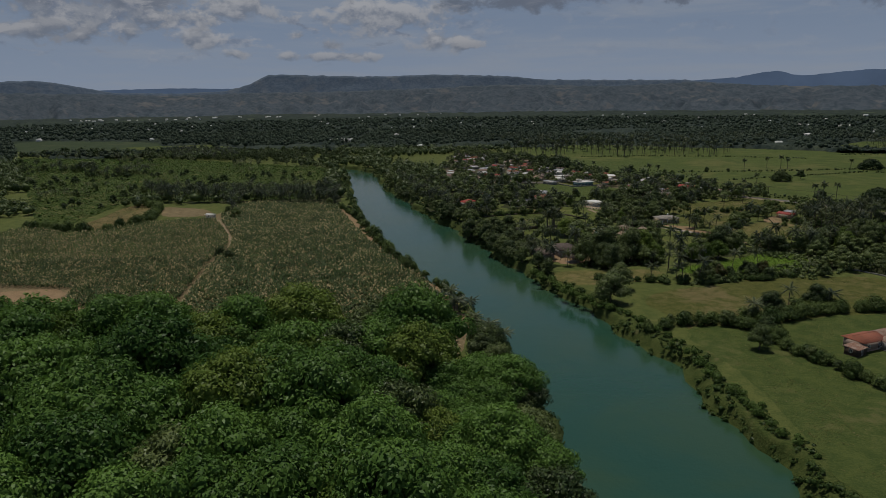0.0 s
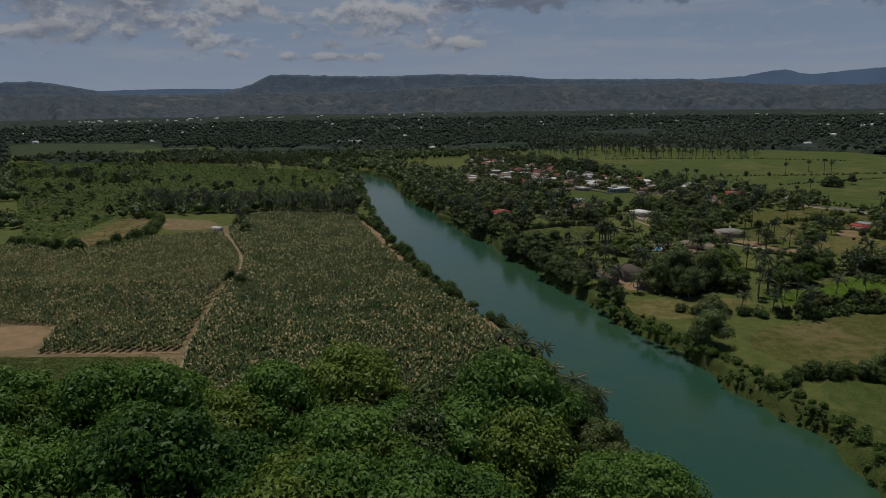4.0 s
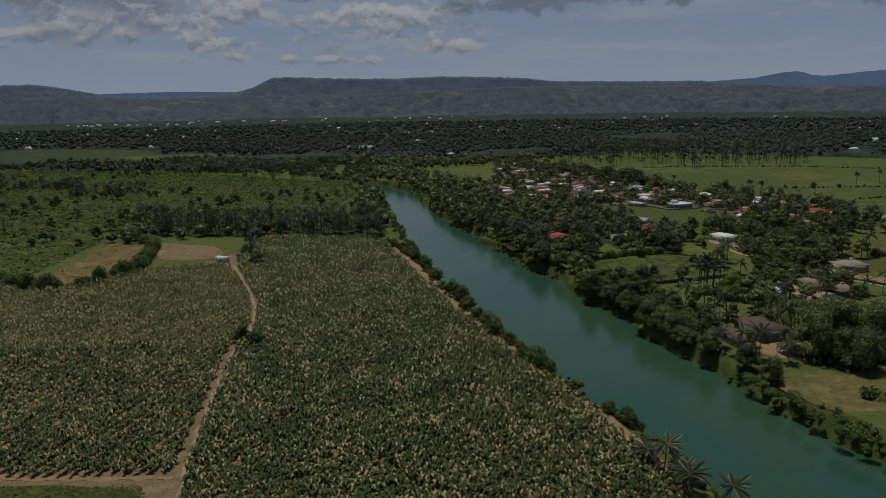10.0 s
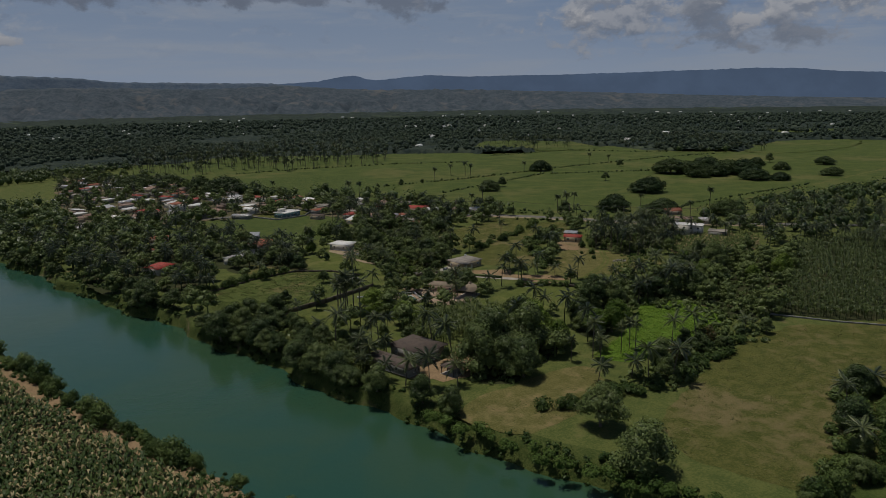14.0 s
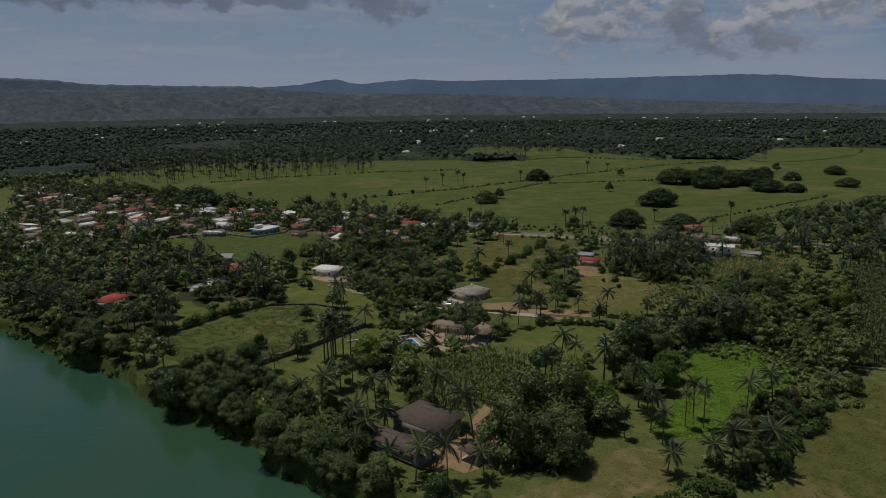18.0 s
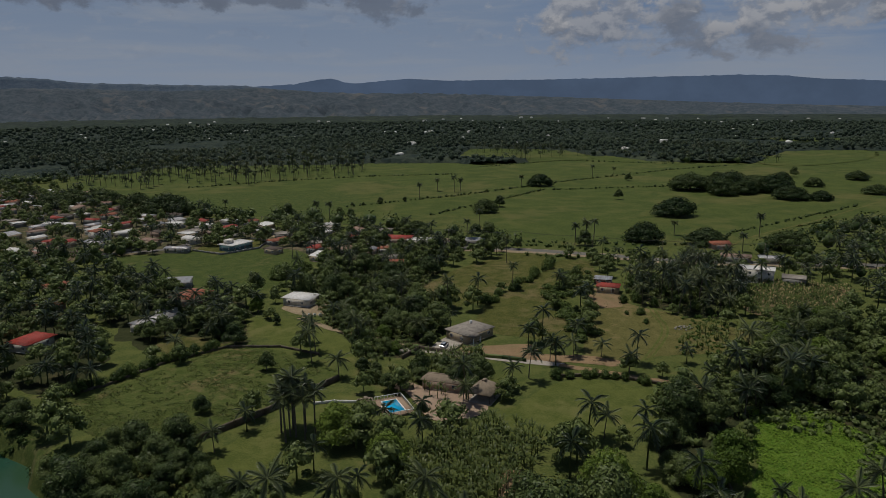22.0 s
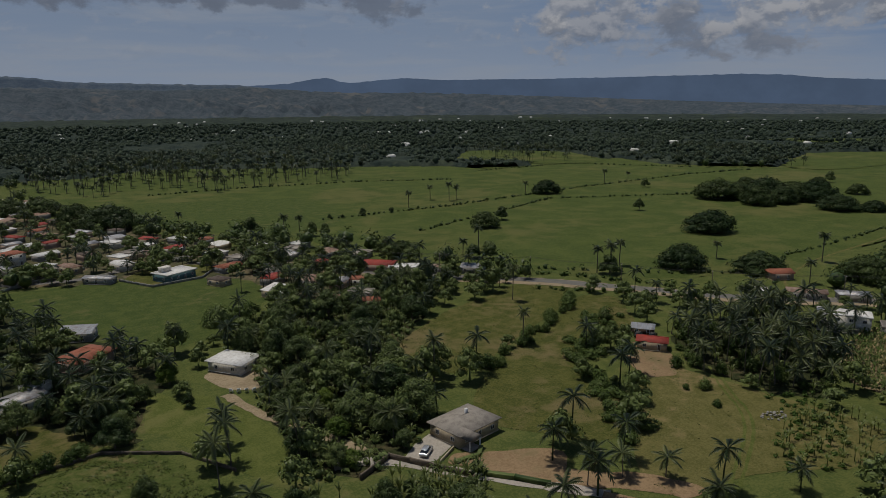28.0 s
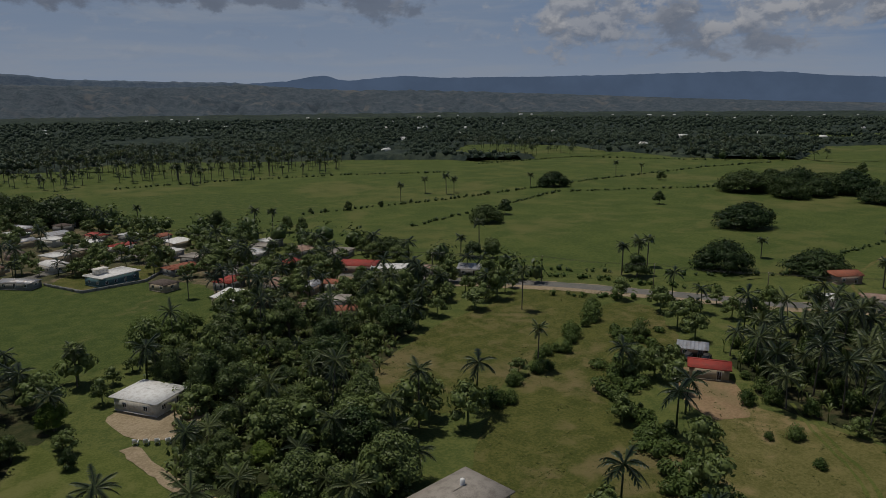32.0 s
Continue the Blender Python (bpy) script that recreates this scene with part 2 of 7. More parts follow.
# very dark floor colour, so gaps between tree crowns stay dark
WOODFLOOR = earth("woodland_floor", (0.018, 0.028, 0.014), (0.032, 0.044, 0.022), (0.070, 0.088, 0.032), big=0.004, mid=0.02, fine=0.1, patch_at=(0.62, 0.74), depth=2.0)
# tree tops of the far plain, greens shifted to blue for haze
HAZED_WOODS = earth("hazed_far_woods", (0.016, 0.026, 0.022), (0.040, 0.052, 0.038), (0.066, 0.082, 0.046), big=0.005, mid=0.02, fine=0.07, patch_at=(0.55, 0.66), depth=3.0)
# scrub on the hills, with blue-grey distance haze mixed into both colours
HAZED_HILLS = earth("hazed_hill_scrub", (0.045, 0.062, 0.076), (0.076, 0.091, 0.106), (0.114, 0.115, 0.114), big=0.006, mid=0.022, fine=0.06, depth=5.0, patch_at=(0.52, 0.68))
HAZED_FARHILLS = earth("hazed_far_hill_scrub", (0.062, 0.088, 0.124), (0.088, 0.114, 0.146), (0.112, 0.128, 0.148), big=0.006, mid=0.02, fine=0.06, depth=5.0)

LEAF_FOREST = leaves("forest_leaves", (0.033, 0.080, 0.016), (0.122, 0.218, 0.042), shine=0.12, scale=0.10, through_light=0.25)
LEAF_DARK = leaves("dark_leaves", (0.028, 0.052, 0.014), (0.135, 0.172, 0.052), shine=0.2, scale=0.3, through_light=0.14)
LEAF_RAIN = leaves("rain_tree_leaves", (0.018, 0.036, 0.012), (0.070, 0.095, 0.030), shine=0.1, scale=0.2, through_light=0.12)
LEAF_BRIGHT = leaves("bright_leaves", (0.060, 0.105, 0.016), (0.165, 0.225, 0.042), shine=0.12, scale=0.3)
LEAF_RUST = leaves("rusty_leaves", (0.045, 0.070, 0.015), (0.130, 0.090, 0.025), dry=(0.16, 0.075, 0.03))
LEAF_BUSH = leaves("bush_leaves", (0.036, 0.066, 0.016), (0.120, 0.162, 0.045), shine=0.12)
LEAF_PALM = leaves("palm_fronds", (0.020, 0.038, 0.011), (0.150, 0.175, 0.060), shine=0.5, dry=(0.26, 0.21, 0.11), dry_at=(0.80, 0.9))
LEAF_BANANA = leaves("banana_leaves", (0.034, 0.056, 0.013), (0.150, 0.175, 0.050), shine=0.2)
LEAF_CORN = leaves("corn_leaves", (0.034, 0.060, 0.013), (0.128, 0.172, 0.044), scale=0.08, shine=0.14, dry=(0.36, 0.29, 0.15), dry_at=(0.65, 0.73))
LEAF_CROP = leaves("low_crop_leaves", (0.062, 0.092, 0.020), (0.108, 0.130, 0.036), scale=0.25, shine=0.1, dry=(0.17, 0.135, 0.06), dry_at=(0.72, 0.9))
LEAF_YOUNG = leaves("young_crop_leaves", (0.085, 0.155, 0.016), (0.170, 0.255, 0.034), scale=0.25, shine=0.10)
GRASS_TUFT = leaves("grass_tufts", (0.062, 0.080, 0.020), (0.120, 0.122, 0.040), scale=0.1, shine=0.05, dry=(0.20, 0.17, 0.085), dry_at=(0.66, 0.85))
# leaves of distant trees, distance haze included in the colour
HAZED_LEAVES = leaves("hazed_woodland_leaves", (0.024, 0.039, 0.028), (0.064, 0.084, 0.054), scale=0.015, shine=0.03, through_light=0.1)
LEAF_SCRUB = leaves("scrub_leaves", (0.050, 0.092, 0.020), (0.112, 0.168, 0.040), scale=0.06, shine=0.08)
BARK = plain("grey_bark", (0.16, 0.13, 0.10), (0.09, 0.075, 0.06), 0.9, 2.0)
PALMBARK = plain("grey_palm_bark", (0.150, 0.130, 0.105), (0.090, 0.076, 0.062), 0.9, 2.0)

PLASTER_WHITE = plain("white_plaster", (0.66, 0.63, 0.57), (0.48, 0.44, 0.38), 0.8)
PLASTER_CREAM = plain("cream_plaster", (0.46, 0.38, 0.27), (0.34, 0.28, 0.20), 0.8)
PLASTER_PINK = plain("pink_plaster", (0.42, 0.31, 0.25), (0.32, 0.24, 0.20), 0.8)
PLASTER_TEAL = plain("teal_plaster", (0.10, 0.19, 0.205), (0.09, 0.15, 0.16), 0.8)
PLASTER_GREY = plain("grey_plaster", (0.30, 0.29, 0.27), (0.20, 0.19, 0.175), 0.85)
WOOD_DARK = plain("dark_stained_wood", (0.075, 0.050, 0.036), (0.045, 0.032, 0.025), 0.8)
ROOF_WHITE = plain("white_roof", (0.70, 0.69, 0.66), (0.50, 0.47, 0.43), 0.6)
ROOF_CONCRETE = plain("weathered_concrete_roof", (0.31, 0.275, 0.235), (0.18, 0.158, 0.132), 0.85, 0.5)
ROOF_ZINC = plain("zinc_roof", (0.42, 0.43, 0.45), (0.26, 0.22, 0.19), 0.45, 0.6, 0.5, 0.03, 2.2)
ROOF_RED = plain("red_roof", (0.36, 0.045, 0.030), (0.25, 0.050, 0.034), 0.6, 0.6, 0.0, 0.04, 2.2)
ROOF_TERRA = plain("terracotta_roof", (0.33, 0.105, 0.058), (0.24, 0.095, 0.058), 0.75, 0.6, 0.0, 0.04, 2.2)
ROOF_RUST = plain("rusty_roof", (0.22, 0.115, 0.075), (0.34, 0.27, 0.22), 0.7, 0.5, 0.1, 0.03, 2.2)
ROOF_BROWN = plain("brown_shingle_roof", (0.115, 0.085, 0.068), (0.075, 0.058, 0.048), 0.85, 0.8, 0.0, 0.03, 3.0)
THATCH = plain("dry_thatch", (0.26, 0.205, 0.145), (0.17, 0.135, 0.10), 0.95, 1.0, 0.0, 0.08)
PAINT_WHITE = plain("white_paint", (0.78, 0.77, 0.74), (0.66, 0.64, 0.60), 0.5)
PAINT_DARK = plain("dark_frame_paint", (0.05, 0.045, 0.04), (0.03, 0.03, 0.028), 0.6)
STONE_WALL = plain("rough_stone_wall", (0.16, 0.125, 0.095), (0.09, 0.075, 0.06), 0.9, 1.5, 0.0, 0.06)
POST_WOOD = plain("weathered_post_wood", (0.14, 0.115, 0.09), (0.09, 0.075, 0.06), 0.9)
RUBBER = plain("black_rubber", (0.02, 0.02, 0.02), (0.035, 0.033, 0.03), 0.8)
CAR_PAINT = plain("silver_car_paint", (0.55, 0.56, 0.58), (0.50, 0.51, 0.52), 0.25, 0.8, 0.6, 0.001)
WIRE = plain("dark_cable", (0.03, 0.03, 0.03), (0.05, 0.05, 0.05), 0.7)


def glossy(name, colour, rough, spec=0.5, bump_scale=0.0, depth=0.0, second=None):
    m, n = material(name)
    p = where(n)
    c = n.mix(n.step(n.noise(p, 0.02, 4.0, 0.6, 0.5), 0.38, 0.64), colour, second or colour)
    bump = n.math("ADD", n.noise(p, bump_scale, 5.0, 0.6), n.math("MULTIPLY", n.noise(p, bump_scale * 0.12, 3.0), 2.0)) if bump_scale else None
    close(n, c, rough, bump, depth, 0.0, spec)
    return m


WATER = glossy("river_water", (0.021, 0.066, 0.043), 0.14, 0.33, 0.9, 0.05, (0.031, 0.070, 0.036))
POOL_WATER = glossy("pool_water", (0.010, 0.36, 0.62), 0.08, 0.5, 1.5, 0.02, (0.02, 0.42, 0.66))
GLASS = glossy("window_glass", (0.025, 0.03, 0.035), 0.08, 0.6)


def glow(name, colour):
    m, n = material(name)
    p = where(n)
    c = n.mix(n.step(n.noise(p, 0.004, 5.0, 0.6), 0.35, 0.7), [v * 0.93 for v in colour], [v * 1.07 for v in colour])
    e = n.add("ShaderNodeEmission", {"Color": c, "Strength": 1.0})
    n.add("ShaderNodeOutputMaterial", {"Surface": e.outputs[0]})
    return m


# haze blue given off as emission; the mountains take no sun
HAZE_GLOW = glow("haze_blue_glow", (0.115, 0.168, 0.268))

# ---- tools ----
rng = np.random.default_rng(7)


class Build:
    """Collects vertices with triangles and quads, and makes one mesh of them."""

    def __init__(self):
        self.v, self.t, self.q, self.count = [], [], [], 0

    def put(self, verts, tris=None, quads=None):
        verts = np.asarray(verts, float).reshape(-1, 3)
        if tris is not None and len(tris):
            self.t.append(np.asarray(tris, int).reshape(-1, 3) + self.count)
        if quads is not None and len(quads):
            self.q.append(np.asarray(quads, int).reshape(-1, 4) + self.count)
        self.v.append(verts)
        self.count += len(verts)
        return self

    def mesh(self, name, mat, smooth=False):
        v = np.concatenate(self.v)
        t = np.concatenate(self.t) if self.t else np.zeros((0, 3), int)
        q = np.concatenate(self.q) if self.q else np.zeros((0, 4), int)
        me = bpy.data.meshes.new(name)
        me.vertices.add(len(v))
        me.vertices.foreach_set("co", v.astype(np.float32).ravel())
        loops = np.concatenate([t.ravel(), q.ravel()])
        me.loops.add(len(loops))
        me.loops.foreach_set("vertex_index", loops.astype(np.int32))
        sizes = np.concatenate([np.full(len(t), 3), np.full(len(q), 4)])
        me.polygons.add(len(sizes))
        me.polygons.foreach_set("loop_start", np.concatenate([[0], np.cumsum(sizes)[:-1]]).astype(np.int32))
        me.polygons.foreach_set("loop_total", sizes.astype(np.int32))
        if smooth:
            me.polygons.foreach_set("use_smooth", np.ones(len(sizes), bool))
        me.update(calc_edges=True)
        me.validate()
        me.materials.append(mat)
        return me


def part(name, b, mat, parent, label="", smooth=False):
    """One mesh object under a thing or under a part."""
    ob = new(name, b.mesh(name, mat, smooth) if isinstance(b, Build) else b)
    ob.parent = parent
    return tagged(ob, label) if label else ob


def single(name, b, mat, label, category, kind="", group="", smooth=False):
    return tagged(new(name, b.mesh(name, mat, smooth)), label, category, group, kind)


def base(name, label, category, group="", m=None):
    ob = tagged(new(name), label, category, group)
    ob.empty_display_size = 0.3
    if m is not None:
        ob.matrix_basis = m
    return ob


BOX_Q = [(0, 3, 2, 1), (4, 5, 6, 7), (0, 1, 5, 4), (1, 2, 6, 5), (2, 3, 7, 6), (3, 0, 4, 7)]


def box(b, x0, y0, z0, x1, y1, z1, bevel=0.0):
    """A box with softened upper edges."""
    if bevel <= 0:
        return b.put([(x0, y0, z0), (x1, y0, z0), (x1, y1, z0), (x0, y1, z0), (x0, y0, z1), (x1, y0, z1), (x1, y1, z1), (x0, y1, z1)], None, BOX_Q)
    e = bevel
    v = [(x0, y0, z0), (x1, y0, z0), (x1, y1, z0), (x0, y1, z0), (x0, y0, z1 - e), (x1, y0, z1 - e), (x1, y1, z1 - e), (x0, y1, z1 - e),
         (x0 + e, y0 + e, z1), (x1 - e, y0 + e, z1), (x1 - e, y1 - e, z1), (x0 + e, y1 - e, z1)]
    q = [(0, 3, 2, 1), (0, 1, 5, 4), (1, 2, 6, 5), (2, 3, 7, 6), (3, 0, 4, 7), (4, 5, 9, 8), (5, 6, 10, 9), (6, 7, 11, 10), (7, 4, 8, 11), (8, 9, 10, 11)]
    return b.put(v, None, q)


def tube(b, path, radii, sides=7, cap=True):
    path = np.asarray(path, float)
    n = len(path)
    along = np.gradient(path, axis=0)
    along /= np.linalg.norm(along, axis=1)[:, None] + 1e-9
    side = np.cross(along, (0.31, 0.95, 0.12))
    side /= np.linalg.norm(side, axis=1)[:, None] + 1e-9
    upv = np.cross(along, side)
    a = np.arange(sides) * 2 * math.pi / sides
    ring = path[:, None] + np.asarray(radii, float)[:, None, None] * (np.cos(a)[None, :, None] * side[:, None] + np.sin(a)[None, :, None] * upv[:, None])
    q = [(i * sides + j, i * sides + (j + 1) % sides, (i + 1) * sides + (j + 1) % sides, (i + 1) * sides + j) for i in range(n - 1) for j in range(sides)]
    t = []
    v = ring.reshape(-1, 3)
    if cap:
        v = np.vstack([v, path[-1]])
        t = [((n - 1) * sides + j, (n - 1) * sides + (j + 1) % sides, n * sides) for j in range(sides)]
    return b.put(v, t, q)


def inside(poly, x, y):
    """Which of the points lie in the polygon."""
    x, y = np.asarray(x, float), np.asarray(y, float)
    res = np.zeros(x.shape, bool)
    px, py = np.array(poly, float).T
    j = len(px) - 1
    for i in range(len(px)):
        c = (py[i] > y) != (py[j] > y)
        with np.errstate(divide="ignore", invalid="ignore"):
            res ^= c & (x < (px[j] - px[i]) * (y - py[i]) / (py[j] - py[i] + 1e-12) + px[i])
        j = i
    return res


def scatter(poly, spacing, jitter=0.45, r=None):
    """Jittered grid of points in a polygon."""
    r = r or rng
    p = np.array(poly, float)
    xs, ys = np.arange(p[:, 0].min(), p[:, 0].max() + spacing, spacing), np.arange(p[:, 1].min(), p[:, 1].max() + spacing, spacing * 0.87)
    gx, gy = np.meshgrid(xs, ys)
    gx[1::2] += spacing / 2
    gx = gx + r.uniform(-jitter, jitter, gx.shape) * spacing
    gy = gy + r.uniform(-jitter, jitter, gy.shape) * spacing
    ok = inside(poly, gx, gy)
    return np.column_stack([gx[ok], gy[ok]])


def along_line(pts, spacing, jitter=0.4, wide=0.0):
    p = np.array(pts, float)
    seg = np.linalg.norm(np.diff(p, axis=0), axis=1)
    s = np.concatenate([[0], np.cumsum(seg)])
    d = np.arange(0, s[-1], spacing)
    d = d + rng.uniform(-jitter, jitter, len(d)) * spacing
    return np.column_stack([np.interp(d, s, p[:, 0]) + rng.uniform(-wide, wide, len(d)), np.interp(d, s, p[:, 1]) + rng.uniform(-wide, wide, len(d))])


def soften(pts, step=4.0, wobble=0.8, closed=True):
    """An outline with rounded, uneven edges."""
    p = np.array(pts, float)
    for _ in range(2):
        nxt = np.roll(p, -1, 0)
        p = np.stack([0.78 * p + 0.22 * nxt, 0.22 * p + 0.78 * nxt], 1).reshape(-1, 2)
    out = []
    for i in range(len(p)):
        a, c = p[i], p[(i + 1) % len(p)]
        n = max(1, int(np.linalg.norm(c - a) / step))
        for j in range(n):
            q = a + (c - a) * j / n
            w = noise.noise_vector((q[0] * 0.16, q[1] * 0.16, 0.3))
            out.append((q[0] + wobble * w[0] * 2, q[1] + wobble * w[1] * 2))
    return out


def patch(name, pts, z, mat, label, category, wobble=0.8, soft=True):
    """A piece of ground cover laid on the sheet of ground."""
    p = soften(pts, 3.0, wobble) if soft else list(pts)
    bm = bmesh.new()
    f = bm.faces.new([bm.verts.new((x, y, z)) for x, y in p])
    bmesh.ops.triangulate(bm, faces=[f])
    bmesh.ops.recalc_face_normals(bm, faces=bm.faces)
    if sum(f.normal.z for f in bm.faces) < 0:
        bmesh.ops.reverse_faces(bm, faces=bm.faces)
    me = bpy.data.meshes.new(name)
    bm.to_mesh(me)
    bm.free()
    me.materials.append(mat)
    return tagged(new(name, me), label, category, "", "structure")


def ribbon(name, pts, width, z, mat, label, category, wobble=0.35):
    """A track or road along a line."""
    p = np.array(pts, float)
    for _ in range(2):
        m = np.stack([0.75 * p[:-1] + 0.25 * p[1:], 0.25 * p[:-1] + 0.75 * p[1:]], 1).reshape(-1, 2)
        p = np.vstack([p[:1], m, p[-1:]])
    s = np.concatenate([[0], np.cumsum(np.linalg.norm(np.diff(p, axis=0), axis=1))])
    d = np.arange(0, s[-1] + 2, 2.0)
    p = np.column_stack([np.interp(d, s, p[:, 0]), np.interp(d, s, p[:, 1])])
    g = np.gradient(p, axis=0)
    g /= np.linalg.norm(g, axis=1)[:, None] + 1e-9
    side = np.column_stack([g[:, 1], -g[:, 0]])
    w1 = width / 2 + rng.uniform(-wobble, wobble, len(p))
    w2 = width / 2 + rng.uniform(-wobble, wobble, len(p))
    v = np.zeros((2 * len(p), 3))
    v[0::2, :2], v[1::2, :2], v[:, 2] = p - side * w1[:, None], p + side * w2[:, None], z
    q = [(2 * i, 2 * i + 1, 2 * i + 3, 2 * i + 2) for i in range(len(p) - 1)]
    return single(name, Build().put(v, None, q), mat, label, category, "structure")

# ---- the land ----
RIVER_L = [(28, -700), (30, 60), (28, 131), (27, 185), (14, 254), (-7, 309), (-32, 379), (-49, 445), (-66, 535), (-84, 640), (-98, 735), (-122, 806), (-150, 838), (-160, 850), (-162, 4700)]
RIVER_R = [(80, -700), (76, 60), (73, 149), (69, 201), (56, 256), (38, 311), (22, 369), (4, 438), (-13, 485), (-31, 555), (-50, 618), (-61, 680), (-75, 760), (-98, 806), (-145, 842), (-159, 850), (-161, 4700)]
WATER_Z = -4.0


def river(edge, y):
    e = np.array(edge, float)
    y = np.asarray(y, float)
    x = np.interp(y, e[:, 1], e[:, 0])
    return x + np.clip((852 - y) / 60, 0, 1) * 1.0 * (1.6 * np.sin(y * 0.11 + e[0, 0]) * np.clip((900 - y) / 200, 0, 1) + 1.1 * np.sin(y * 0.31 + 2))


def in_river(x, y, margin=5.0):
    return (x > river(RIVER_L, y) - margin) & (x < river(RIVER_R, y) + margin)


ys = np.concatenate([np.linspace(-4700, -200, 12), np.arange(-150, 980, 5.0), np.linspace(1000, 4700, 24)])
steps_l = np.array([-4600, -2600, -1400, -700, -350, -180, -90, -45, -22, -9, -5.0, -3.6, -2.4, -0.9, 1.5])
drop_l = np.array([0, 0, 0, 0, 0, 0, 0, 0, 0, 0, -0.1, -0.6, -2.2, -3.9, -5.5])
rows = []
for y in ys:
    xl, xr = float(river(RIVER_L, y)), float(river(RIVER_R, y))
    w = 1 + 0.35 * math.sin(y * 0.07) + 0.25 * math.sin(y * 0.19 + 1)
    w, deep = (w, 1.0) if xr - xl > 8 else (0.05, 0.0)
    left = [(xl + (s * w if s > -10 else s), y, d * deep) for s, d in zip(steps_l, drop_l)]
    right = [(xr - (s * w if s > -10 else s), y, d * deep) for s, d in zip(steps_l[::-1], drop_l[::-1])]
    rows.append(left + right)
rows = np.array(rows)
ny, nx = rows.shape[:2]
gi = np.arange(ny * nx).reshape(ny, nx)
gq = np.stack([gi[:-1, :-1], gi[:-1, 1:], gi[1:, 1:], gi[1:, :-1]], -1).reshape(-1, 4)
ground = single("ground", Build().put(rows.reshape(-1, 3), None, gq), GRASS, "green rough grassland reaching to the hills", "ground", "structure")
ground.data.materials.append(BANKSOIL)
cols = np.tile(np.arange(nx - 1), ny - 1)
ground.data.polygons.foreach_set("material_index", ((cols >= 9) & (cols < nx - 10)).astype(np.int32))

wy = np.concatenate([np.linspace(-700, -150, 6), np.arange(-140, 846, 10.0)])
wv, wq = [], []
for y in wy:
    xl, xr = float(river(RIVER_L, y)) - 6, float(river(RIVER_R, y)) + 6
    wv += [(xl + (xr - xl) * i / 4, y, WATER_Z) for i in range(5)]
wq = [(5 * i + j, 5 * i + j + 1, 5 * i + j + 6, 5 * i + j + 5) for i in range(len(wy) - 1) for j in range(4)]
single("water", Build().put(wv, None, wq), WATER, "calm turquoise green river between grassy banks", "river", "structure")


def ridge(name, near, crest, profile, mat, label, relief=0.5, n=420, foot=0.0, rough=1.0):
    """A chain of hills: crest heights by compass angle (degrees clockwise from +y), falling to the plain in spurs and gullies."""
    pa = np.array(profile, float)
    az = np.linspace(pa[0, 0], pa[-1, 0], n)
    top = np.interp(az, pa[:, 0], pa[:, 1])
    top = top * np.array([1 + 0.035 * relief ** 0.5 * noise.fractal((q * 2.2, near * 0.02, 0.0), 0.9, 2.2, 5) for q in az])
    rowsn = 22
    v = []
    for j in range(rowsn + 3):
        u = min(j / rowsn, 1.0)
        for i in range(n):
            a = radians(az[i])
            d = near + (crest - near) * u if j <= rowsn else crest + 60 * (j - rowsn)
            x, y = d * math.sin(a), d * math.cos(a)
            f = noise.fractal((x * 0.006 * rough, y * 0.006 * rough, 1.0), 0.9, 2.1, 5)
            gully = abs(noise.noise((az[i] * 0.30 * rough + 0.5 * f, u * 1.2, 7.7 + near * 0.01)))
            shape = u ** 1.25 if j <= rowsn else 1.0 - 0.35 * (j - rowsn)
            h = top[i] * shape - top[i] * relief * gully * u * (1 - u) * 1.6 + foot
            h += top[i] * 0.20 * relief * f * min(1.0, 4 * u) * (1.15 - u) if j else -6
            v.append((x, y, h))
    q = [(j * n + i, j * n + i + 1, (j + 1) * n + i + 1, (j + 1) * n + i) for j in range(rowsn + 2) for i in range(n - 1)]
    return single(name, Build().put(v, None, q), mat, label, "hill", "structure", smooth=True)


# haze over hills and plateau lies in their base colours
ridge("hill_range", 3350, 3950, [(-60, 125), (-31.7, 118), (-25, 107), (-20.8, 98), (-15, 108), (-8, 112), (0, 125), (4, 140), (8.5, 134), (13.7, 123), (19.5, 138), (20.7, 132), (25.6, 111), (33, 105), (42, 83), (50, 60), (58, 40), (64, 30), (90, 30)], HAZED_HILLS, "low scrub-covered hills with gullied slopes", 1.3, 620, rough=2.6)
ridge("plateau", 4000, 4350, [(-60, 150), (-33, 150), (-31.6, 178), (-29.6, 184), (-28.2, 172), (-26.1, 140), (-24.6, 118), (-20, 112), (-16.7, 125), (-15, 160), (-13.7, 211), (-12.4, 217), (-6.3, 201), (0.2, 209), (5.4, 195), (7.9, 172), (12, 165), (18.8, 157), (21, 140), (24, 118), (30, 100), (40, 70), (60, 30)], HAZED_FARHILLS, "flat-topped plateau above the wooded plain", 0.5, 520, rough=2.4)
# backdrop range that glows in the colour of haze
ridge("mountains", 4500, 4720, [(-60, 120), (-26, 135), (-24.6, 139), (-20.8, 147), (-16.7, 142), (-10, 120), (10, 140), (18, 150), (20.5, 163), (22.4, 172), (24, 196), (25.2, 206), (26.2, 180), (27, 174), (28.5, 188), (31, 203), (33.7, 190), (42.9, 192), (54.9, 204), (58, 196), (60.6, 173), (64.2, 158), (76, 150), (95, 146)], HAZE_GLOW, "blue distant mountain range", 0.3, 620)

